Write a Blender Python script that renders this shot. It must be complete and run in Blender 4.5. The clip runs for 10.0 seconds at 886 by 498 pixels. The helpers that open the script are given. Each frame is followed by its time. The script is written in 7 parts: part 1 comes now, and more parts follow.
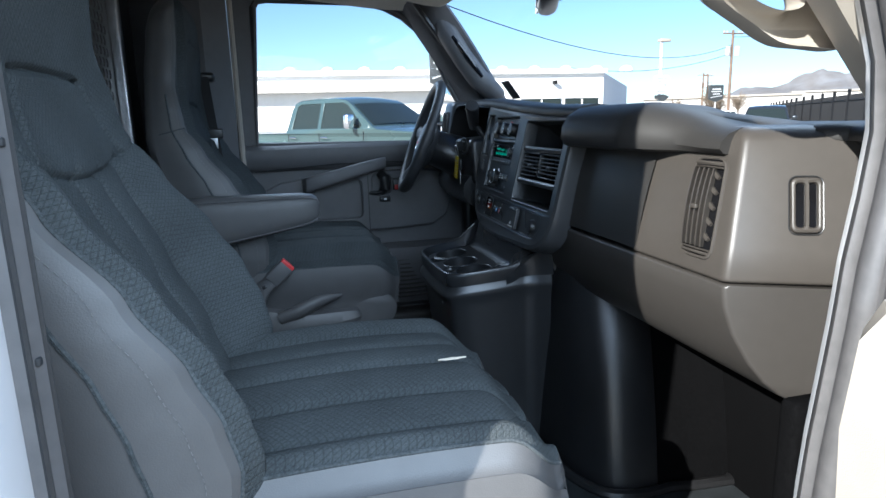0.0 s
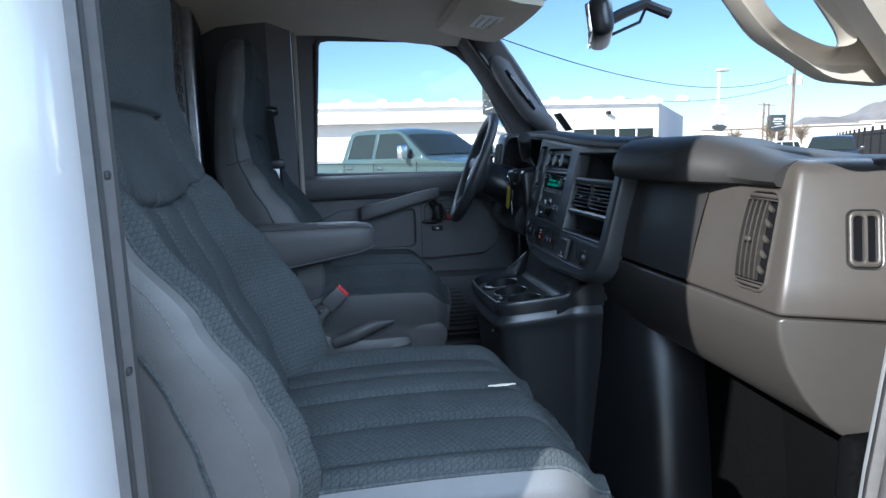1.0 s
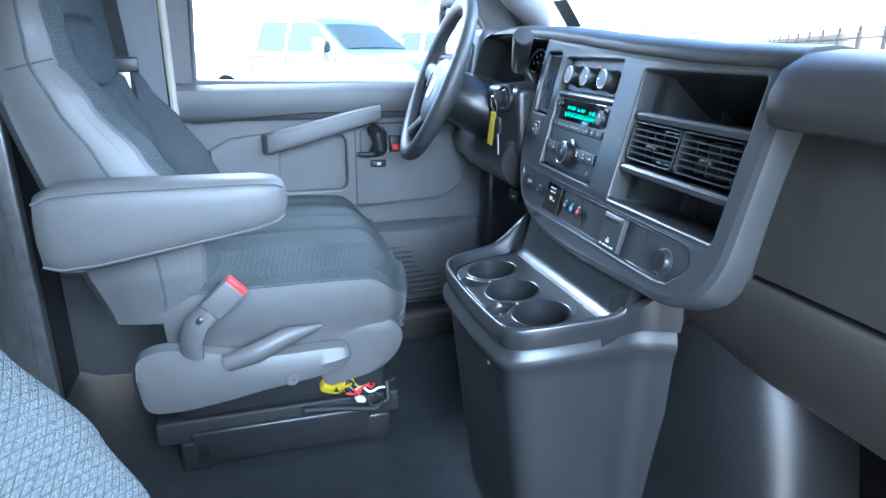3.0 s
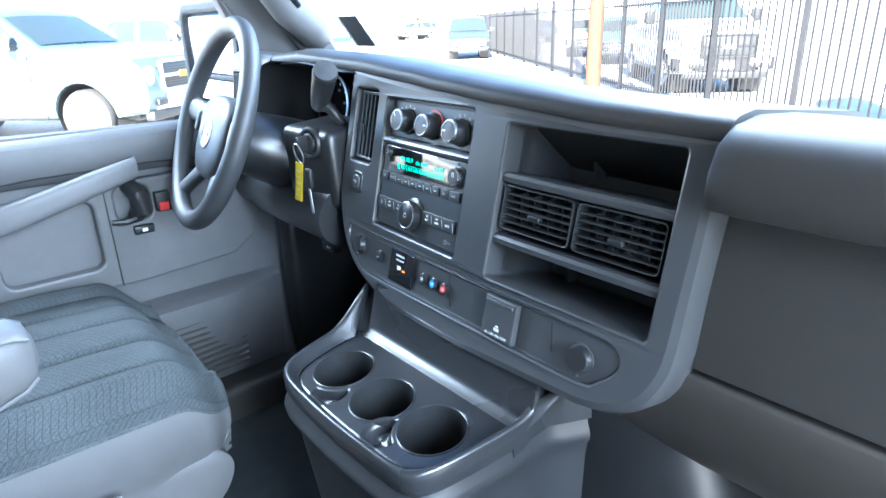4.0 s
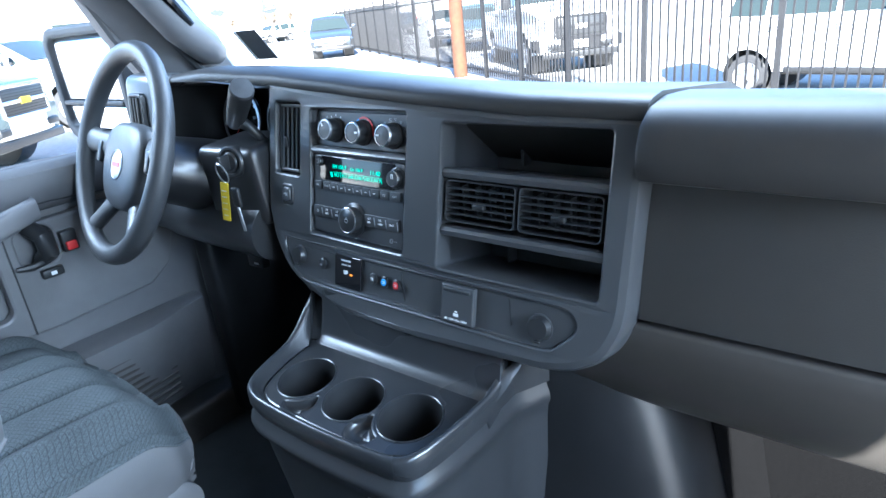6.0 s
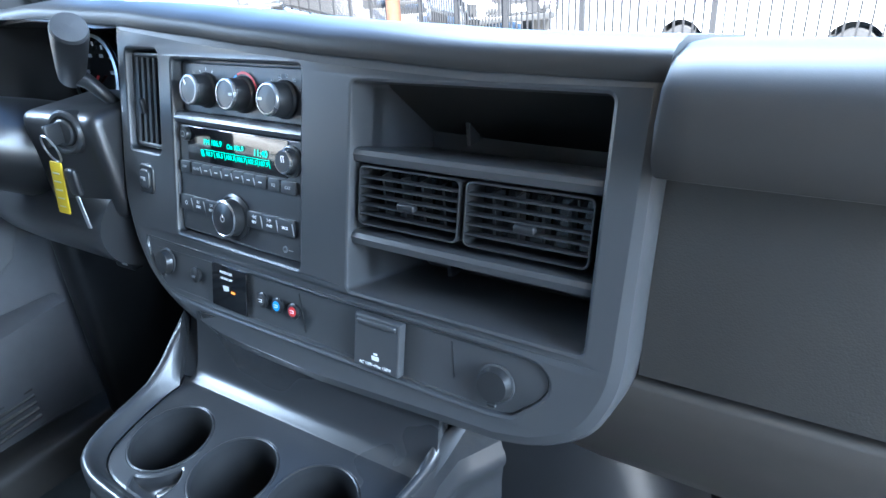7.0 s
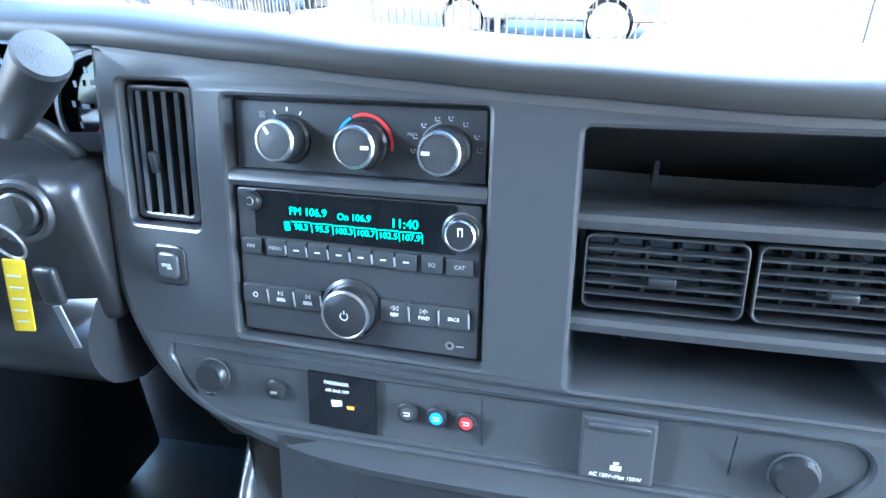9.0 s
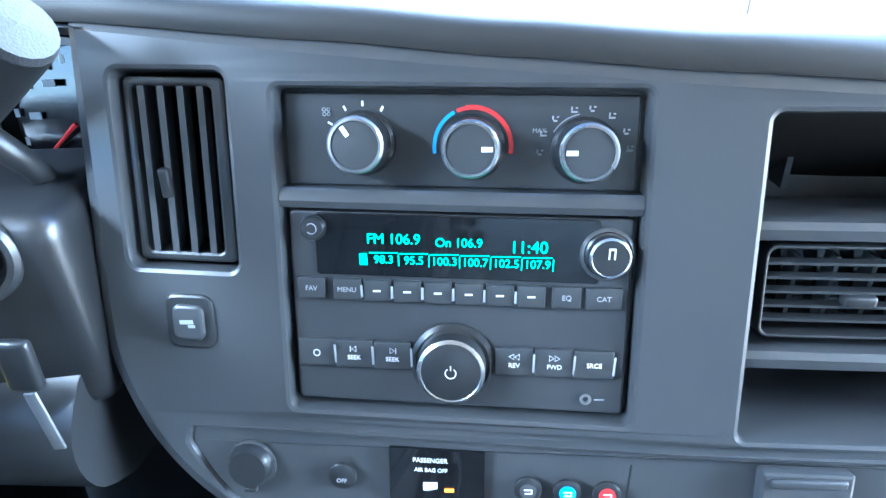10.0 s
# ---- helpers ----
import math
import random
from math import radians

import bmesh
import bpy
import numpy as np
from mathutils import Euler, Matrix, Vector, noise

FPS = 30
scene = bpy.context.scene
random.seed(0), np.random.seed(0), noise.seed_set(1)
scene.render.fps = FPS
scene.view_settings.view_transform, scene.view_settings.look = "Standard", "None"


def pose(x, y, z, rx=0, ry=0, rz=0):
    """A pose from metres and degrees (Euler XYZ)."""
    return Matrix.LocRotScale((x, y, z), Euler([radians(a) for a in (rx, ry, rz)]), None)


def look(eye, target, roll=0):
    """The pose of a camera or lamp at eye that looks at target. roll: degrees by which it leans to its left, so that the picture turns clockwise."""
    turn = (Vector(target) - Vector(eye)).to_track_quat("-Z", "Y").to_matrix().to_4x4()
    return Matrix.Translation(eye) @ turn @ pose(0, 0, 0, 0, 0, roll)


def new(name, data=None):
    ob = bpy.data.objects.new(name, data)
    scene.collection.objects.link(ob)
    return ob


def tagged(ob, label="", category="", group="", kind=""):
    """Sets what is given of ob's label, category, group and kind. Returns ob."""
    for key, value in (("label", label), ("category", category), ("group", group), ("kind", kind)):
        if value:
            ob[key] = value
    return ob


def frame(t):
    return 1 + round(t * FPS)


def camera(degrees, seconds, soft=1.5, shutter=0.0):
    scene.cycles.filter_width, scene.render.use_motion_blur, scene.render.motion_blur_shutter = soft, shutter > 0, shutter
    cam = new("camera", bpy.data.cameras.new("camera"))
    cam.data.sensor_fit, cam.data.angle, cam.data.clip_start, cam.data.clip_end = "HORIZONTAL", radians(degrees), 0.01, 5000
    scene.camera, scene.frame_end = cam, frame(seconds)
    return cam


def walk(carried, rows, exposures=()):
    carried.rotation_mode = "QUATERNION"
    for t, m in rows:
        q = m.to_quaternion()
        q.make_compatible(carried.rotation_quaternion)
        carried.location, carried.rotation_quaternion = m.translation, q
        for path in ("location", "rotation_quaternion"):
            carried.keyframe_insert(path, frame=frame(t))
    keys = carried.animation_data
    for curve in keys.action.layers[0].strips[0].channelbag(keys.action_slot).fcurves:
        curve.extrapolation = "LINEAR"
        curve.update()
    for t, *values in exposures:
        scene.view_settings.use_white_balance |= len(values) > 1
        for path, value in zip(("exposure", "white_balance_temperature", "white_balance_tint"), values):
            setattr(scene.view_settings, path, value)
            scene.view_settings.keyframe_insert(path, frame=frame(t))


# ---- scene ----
cam = camera(71.7, 10.0)
PATH = [
    (0, (0.0307, -0.0468, 1.4756), (0.5006, 1.8531, 1.066), -1.57),
    (0.5, (0.0256, -0.0728, 1.4803), (0.3521, 1.8747, 1.1593), -1.84),
    (1, (0.0227, -0.0738, 1.4793), (0.3379, 1.8766, 1.1679), -1.54),
    (1.5, (0.0174, -0.0448, 1.4873), (0.3367, 1.8978, 1.138), -1.34),
    (2, (-0.0076, 0.213, 1.5257), (0.3497, 2.1349, 1.1003), -0.63),
    (2.2, (-0.0247, 0.329, 1.5308), (0.3512, 2.241, 1.0798), -0.54),
    (3.3, (0.1124, 0.6582, 1.4898), (0.8178, 2.3953, 0.7946), 0.29),
    (3.5, (0.1301, 0.7202, 1.5015), (0.9743, 2.3824, 0.7786), -0.18),
    (4, (0.068, 0.8548, 1.5825), (1.2666, 2.297, 0.888), -1.83),
    (4.5, (0.0141, 0.8767, 1.6132), (1.3766, 2.1688, 0.9253), -4.39),
    (5, (-0.0201, 0.8856, 1.6224), (1.3814, 2.1149, 0.8972), -5.83),
    (6.3, (-0.0111, 0.8768, 1.5836), (1.4388, 2.0382, 0.8433), -5.79),
    (6.5, (0.0364, 0.9079, 1.5669), (1.4969, 2.0394, 0.7998), -5.41),
    (7, (0.1837, 1.0089, 1.5552), (1.6973, 2.0058, 0.7109), -3.91),
    (7.5, (0.2224, 1.0179, 1.5693), (1.7658, 1.902, 0.6562), -3.9),
    (8, (0.2282, 1.0258, 1.5755), (1.8155, 1.7932, 0.631), -3.81),
    (8.5, (0.1982, 1.1698, 1.5753), (1.8477, 1.7822, 0.6238), -3.47),
    (9, (0.1988, 1.3728, 1.5892), (1.9211, 1.7551, 0.6466), -1.91),
    (9.5, (0.2504, 1.5039, 1.5691), (2.0199, 1.6801, 0.6539), -0.61),
    (10, (0.2769, 1.523, 1.5479), (2.0668, 1.6041, 0.6588), -0.81),
]
walk(cam, [(t, look(eye, target, roll)) for t, eye, target, roll in PATH],
     [(0.0, 1.48, 5350, 4), (1.5, 1.38, 4950, 4), (2.0, 2.05, 4800, 3), (2.2, 2.3, 4800, 3), (3.3, 4.5, 5200, 4), (4.0, 4.5, 5350, 4), (4.5, 4.1, 5400, 4), (5.0, 3.9, 5400, 4), (6.5, 3.9, 5050, 4), (7.5, 5.0, 5250, 4), (8.0, 5.1, 5200, 3), (8.5, 5.25, 5100, 3), (10.0, 5.55, 4950, 2)])

# ---- light ----
SUN_FROM = Vector((-0.682, -0.576, 0.450))
sun_data = bpy.data.lights.new("sun", "SUN")
sun_data.energy, sun_data.angle, sun_data.color = 5.0, radians(0.5), (1.0, 0.86, 0.71)
sun = new("sun", sun_data)
sun.matrix_world = look(SUN_FROM * 30, (0, 0, 0))
world = bpy.data.worlds.new("sky")
scene.world = world
world.use_nodes = True
wn = world.node_tree
sky = wn.nodes.new("ShaderNodeTexSky")
sky.sky_type, sky.sun_disc = "NISHITA", False
sky.altitude, sky.air_density, sky.dust_density, sky.ozone_density = 1300, 0.9, 1.5, 1.2
sky.sun_elevation = math.asin(SUN_FROM.z)
sky.sun_rotation = math.atan2(SUN_FROM.x, SUN_FROM.y)
wn.links.new(sky.outputs[0], wn.nodes["Background"].inputs[0])
wn.nodes["Background"].inputs[1].default_value = 0.069


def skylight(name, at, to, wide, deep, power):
    """An added lamp, unseen above an opening, that boosts the sky's light through it."""
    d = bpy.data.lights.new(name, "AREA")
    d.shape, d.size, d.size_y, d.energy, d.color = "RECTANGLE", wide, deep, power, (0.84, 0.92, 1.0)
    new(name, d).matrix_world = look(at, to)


# fill lamps on top of the world sky, to lift the dark cab
skylight("doorway_fill", (0.55, -1.15, 2.40), (0.05, 1.25, 1.30), 2.0, 1.2, 31.0)
skylight("windscreen_fill", (1.65, 1.32, 2.55), (-0.20, 1.25, 1.35), 1.6, 0.6, 6.0)
skylight("side_window_fill", (-0.20, 3.05, 2.50), (0.45, 1.35, 1.25), 0.9, 0.7, 8.0)


# ---- materials ----
def mat(name, color, rough=0.5, metal=0.0, var=0.12, scale=40.0, bump=0.0, knit=0.0, bscale=None, big=3.0, spec=0.5, second=None, coat=0.0, blotch=0.0, quilt=0.0):
    m = bpy.data.materials.new(name)
    m.use_nodes = True
    nt = m.node_tree
    bsdf = nt.nodes["Principled BSDF"]
    bsdf.inputs["Roughness"].default_value = rough
    bsdf.inputs["Metallic"].default_value = metal
    bsdf.inputs["Specular IOR Level"].default_value = spec
    bsdf.inputs["Coat Weight"].default_value = coat
    co = nt.nodes.new("ShaderNodeTexCoord")
    n1 = nt.nodes.new("ShaderNodeTexNoise")
    n1.inputs["Scale"].default_value, n1.inputs["Detail"].default_value = scale, 6
    n2 = nt.nodes.new("ShaderNodeTexNoise")
    n2.inputs["Scale"].default_value, n2.inputs["Detail"].default_value = big, 3
    for n in (n1, n2):
        nt.links.new(co.outputs["Object"], n.inputs["Vector"])
    mix = nt.nodes.new("ShaderNodeMix")
    mix.data_type = "FLOAT"
    mix.inputs[0].default_value = 0.4
    nt.links.new(n1.outputs[0], mix.inputs[2])
    nt.links.new(n2.outputs[0], mix.inputs[3])
    ramp = nt.nodes.new("ShaderNodeMapRange")
    ramp.interpolation_type = "SMOOTHSTEP"
    ramp.inputs[1].default_value, ramp.inputs[2].default_value = 0.25, 0.75
    nt.links.new(mix.outputs[0], ramp.inputs[0])
    cm = nt.nodes.new("ShaderNodeMix")
    cm.data_type = "RGBA"
    lo = second if second else [c * (1 - var) for c in color]
    hi = [min(1, c * (1 + var)) for c in color]
    cm.inputs[6].default_value, cm.inputs[7].default_value = (*lo, 1), (*hi, 1)
    nt.links.new(ramp.outputs[0], cm.inputs[0])
    nt.links.new(cm.outputs[2], bsdf.inputs["Base Color"])
    rr = nt.nodes.new("ShaderNodeMapRange")
    rr.interpolation_type = "SMOOTHSTEP"
    rr.inputs[1].default_value, rr.inputs[2].default_value = 0.2, 0.8
    rr.inputs[3].default_value, rr.inputs[4].default_value = max(0.02, rough - 0.06 - blotch), min(1, rough + 0.06 + blotch)
    nt.links.new(n2.outputs[0], rr.inputs[0])
    nt.links.new(rr.outputs[0], bsdf.inputs["Roughness"])
    if bump:
        n3 = nt.nodes.new("ShaderNodeTexNoise")
        n3.inputs["Scale"].default_value, n3.inputs["Detail"].default_value = bscale or scale * 8, 2
        nt.links.new(co.outputs["Object"], n3.inputs["Vector"])
        b = nt.nodes.new("ShaderNodeBump")
        b.inputs["Strength"].default_value, b.inputs["Distance"].default_value = bump, 0.002
        if knit:
            vo = nt.nodes.new("ShaderNodeTexVoronoi")
            vo.inputs["Scale"].default_value = knit
            nt.links.new(co.outputs["Object"], vo.inputs["Vector"])
            ad = nt.nodes.new("ShaderNodeMath")
            ad.operation = "MULTIPLY_ADD"
            ad.inputs[1].default_value = -1.6
            nt.links.new(vo.outputs["Distance"], ad.inputs[0])
            nt.links.new(n3.outputs[0], ad.inputs[2])
            top = ad.outputs[0]
            if quilt:
                # sewn diamonds
                sx = nt.nodes.new("ShaderNodeSeparateXYZ")
                nt.links.new(co.outputs["Object"], sx.inputs[0])

                def op(kind, a, c):
                    nd = nt.nodes.new("ShaderNodeMath")
                    nd.operation = kind
                    for s_, v_ in zip(nd.inputs, (a, c)):
                        if isinstance(v_, (int, float)):
                            s_.default_value = v_
                        else:
                            nt.links.new(v_, s_)
                    return nd.outputs[0]

                run = op("SUBTRACT", sx.outputs[2], sx.outputs[0])
                waves = [op("ABSOLUTE", op("SINE", op("MULTIPLY", op(kd, sx.outputs[1], run), math.pi / quilt), 0.0), 0.0) for kd in ("ADD", "SUBTRACT")]
                weave = nt.nodes.new("ShaderNodeMapRange")
                weave.inputs[1].default_value, weave.inputs[2].default_value = 0.05, 0.40
                weave.inputs[3].default_value, weave.inputs[4].default_value = 0.70, 1.0
                nt.links.new(op("MINIMUM", waves[0], waves[1]), weave.inputs[0])
                tint = nt.nodes.new("ShaderNodeVectorMath")
                tint.operation = "SCALE"
                nt.links.new(cm.outputs[2], tint.inputs[0])
                nt.links.new(weave.outputs[0], tint.inputs[3])
                nt.links.new(tint.outputs[0], bsdf.inputs["Base Color"])
                top = op("ADD", top, op("MULTIPLY", op("MINIMUM", op("MINIMUM", waves[0], waves[1]), 0.45), 2.6))
            nt.links.new(top, b.inputs["Height"])
        else:
            nt.links.new(n3.outputs[0], b.inputs["Height"])
        nt.links.new(b.outputs[0], bsdf.inputs["Normal"])
    return m


def glass(name, color=(1, 1, 1), alpha=0.08, rough=0.0):
    """Thin pane: mostly clear, with a glossy skin."""
    m = bpy.data.materials.new(name)
    m.use_nodes = True
    nt = m.node_tree
    nt.nodes.remove(nt.nodes["Principled BSDF"])
    tr, gl = nt.nodes.new("ShaderNodeBsdfTransparent"), nt.nodes.new("ShaderNodeBsdfGlossy")
    tr.inputs[0].default_value = (*color, 1)
    gl.inputs["Roughness"].default_value = rough
    fr, mx = nt.nodes.new("ShaderNodeLayerWeight"), nt.nodes.new("ShaderNodeMixShader")
    pw = nt.nodes.new("ShaderNodeMath")
    pw.operation = "POWER"
    pw.inputs[1].default_value = 4.0
    sc = nt.nodes.new("ShaderNodeMath")
    sc.operation = "MULTIPLY_ADD"
    sc.inputs[1].default_value, sc.inputs[2].default_value = 0.40, 0.012
    nt.links.new(fr.outputs["Facing"], pw.inputs[0])
    nt.links.new(pw.outputs[0], sc.inputs[0])
    nt.links.new(sc.outputs[0], mx.inputs[0])
    nt.links.new(tr.outputs[0], mx.inputs[1])
    nt.links.new(gl.outputs[0], mx.inputs[2])
    nt.links.new(mx.outputs[0], nt.nodes["Material Output"].inputs[0])
    return m


def glow(name, color, strength):
    m = bpy.data.materials.new(name)
    m.use_nodes = True
    b = m.node_tree.nodes["Principled BSDF"]
    b.inputs["Base Color"].default_value = (0.01, 0.01, 0.01, 1)
    b.inputs["Emission Color"].default_value = (*color, 1)
    b.inputs["Emission Strength"].default_value = strength
    return m


PLASTIC = mat("grey_trim_plastic", (0.044, 0.040, 0.036), 0.38, spec=0.45, var=0.06, scale=60, bump=0.09, bscale=1100)
# same plastic as the grained panel, paler: the sun on it is in the colour
POD = mat("sunlit_pod_plastic", (0.052, 0.046, 0.040), 0.40, spec=0.4, var=0.06, scale=60, bump=0.08, bscale=1100)
PLASTIC_TOP = mat("dash_pad_plastic", (0.030, 0.0285, 0.027), 0.48, spec=0.32, var=0.05, scale=50, bump=0.035, bscale=1000)
BEZEL = mat("satin_bezel_plastic", (0.046, 0.0475, 0.05), 0.33, spec=0.5, var=0.03, scale=30, bump=0.02, bscale=1200)
BLACK = mat("black_plastic", (0.02, 0.0204, 0.0212), 0.34, spec=0.45, var=0.12, bump=0.05, bscale=900)
RADIO = mat("radio_face_plastic", (0.036, 0.037, 0.039), 0.36, spec=0.5, var=0.06, scale=40, bump=0.03, bscale=1200)
KEYP = mat("grey_key_plastic", (0.036, 0.0375, 0.039), 0.38, spec=0.5, var=0.06, scale=40)
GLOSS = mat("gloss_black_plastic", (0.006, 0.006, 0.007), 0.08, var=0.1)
RUBBER = mat("black_rubber", (0.018, 0.018, 0.019), 0.65, var=0.2, scale=90, bump=0.2)
COVER = mat("black_engine_cover", (0.014, 0.014, 0.0148), 0.36, spec=0.8, var=0.2, scale=30, bump=0.06, bscale=900)
# the pod's plastic made darker, with its shade put into the colour
PANEL = mat("shade_dark_grained_panel", (0.028, 0.026, 0.0235), 0.4, spec=0.5, var=0.05, scale=30, bump=0.1, bscale=900, knit=650, blotch=0.0)
# near-black matte that puts the footwell's shade into the colour
FOOTSHADE = mat("footwell_shade_black", (0.004, 0.004, 0.0043), 0.95, spec=0.02, var=0.3, scale=200, bump=0.4, bscale=700)
CONSOLE = mat("console_plastic", (0.026, 0.0264, 0.0275), 0.32, spec=0.5, var=0.08, scale=40, bump=0.05, bscale=900)
TRAY = mat("satin_tray_plastic", (0.022, 0.0226, 0.024), 0.28, spec=0.5, var=0.06, scale=30, bump=0.03, bscale=1200)
MATF = mat("black_vinyl_floor", (0.03, 0.034, 0.037), 0.5, var=0.3, scale=25, bump=0.3, bscale=500)
FABRIC = mat("charcoal_seat_fabric", (0.068, 0.075, 0.078), 0.95, var=0.45, scale=330, bump=0.4, bscale=1100, knit=700, big=14, spec=0.15)
FABRIC_IN = mat("charcoal_quilted_fabric", (0.07, 0.078, 0.081), 0.95, var=0.32, scale=420, bump=0.65, bscale=1200, knit=800, quilt=0.009, big=10, spec=0.15)
VINYL = mat("grey_seat_vinyl", (0.088, 0.086, 0.086), 0.46, var=0.08, scale=30, bump=0.16, bscale=600)
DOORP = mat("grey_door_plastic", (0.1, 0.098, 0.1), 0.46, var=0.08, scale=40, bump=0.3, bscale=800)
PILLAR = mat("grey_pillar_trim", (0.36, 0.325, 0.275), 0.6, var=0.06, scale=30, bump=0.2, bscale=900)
LINER = mat("beige_headliner", (0.7, 0.63, 0.52), 0.95, var=0.08, scale=200, bump=0.4, bscale=700, spec=0.1)
WHITE = mat("white_body_paint", (0.72, 0.73, 0.75), 0.25, var=0.02, coat=0.6, big=0.8)
PERF = mat("zinc_partition_steel", (0.30, 0.30, 0.29), 0.38, 0.6, var=0.25, scale=20)
STEEL = mat("bare_steel", (0.45, 0.45, 0.46), 0.35, 0.9, var=0.2)
PAINTST = mat("grey_painted_steel", (0.055, 0.056, 0.058), 0.5, 0.0, var=0.25, scale=20, bump=0.1, bscale=300)
CHROME = mat("chrome", (0.75, 0.75, 0.76), 0.12, 1.0, var=0.05)
SILVERP = mat("silver_knob_ring", (0.36, 0.36, 0.37), 0.30, 0.9, var=0.1)
SEAL = mat("weather_seal", (0.085, 0.082, 0.083), 0.6, var=0.2, scale=60)
RED = mat("red_plastic", (0.55, 0.03, 0.03), 0.4, var=0.1)
YELLOW = mat("yellow_tag", (0.42, 0.31, 0.01), 0.5, var=0.08)
BLUE = mat("blue_print", (0.05, 0.30, 0.72), 0.5)
INK = mat("white_print", (0.75, 0.76, 0.76), 0.5, var=0.02)
DIM = mat("grey_print", (0.33, 0.34, 0.35), 0.5, var=0.02)
THREAD = mat("pale_thread", (0.15, 0.147, 0.145), 0.8)
LCD = glow("display_green", (0.05, 1.0, 0.62), 0.09)
AMBER = glow("amber_lamp", (1.0, 0.28, 0.02), 0.12)
GLASS = glass("window_glass")
DARKGLASS = mat("tinted_car_glass", (0.022, 0.030, 0.030), 0.10, var=0.0, big=0.5, spec=0.25)
MIRROR = mat("mirror_glass", (0.85, 0.86, 0.88), 0.02, 1.0, var=0.0)
ASPHALT = mat("sunlit_asphalt", (0.30, 0.29, 0.275), 0.9, var=0.25, scale=12, bump=0.5, bscale=150, big=0.35)
CONCRETE = mat("pale_concrete", (0.46, 0.44, 0.41), 0.85, var=0.12, scale=6, bump=0.3, bscale=90, big=0.4)
STUCCO = mat("white_stucco", (0.78, 0.78, 0.77), 0.85, var=0.04, scale=3, bump=0.2, bscale=60, big=0.15)
FENCEM = mat("black_iron", (0.012, 0.012, 0.013), 0.6, 0.0, spec=0.2, var=0.2)
WOODP = mat("weathered_orange_pole", (0.06, 0.021, 0.007), 0.9, var=0.3, scale=8, bump=0.6, bscale=40)
WOODG = mat("utility_pole_wood", (0.17, 0.115, 0.08), 0.9, var=0.3, scale=6, bump=0.6, bscale=40)
TYRE = mat("tyre_rubber", (0.022, 0.022, 0.023), 0.8, var=0.2)
ALLOY = mat("alloy_wheel", (0.5, 0.5, 0.51), 0.3, 0.85, var=0.1)
LAMP = mat("headlamp_lens", (0.75, 0.76, 0.78), 0.1, 0.3, var=0.1)
ORANGE = mat("orange_lens", (0.75, 0.30, 0.04), 0.2)


# ---- mesh tools ----
import mathutils


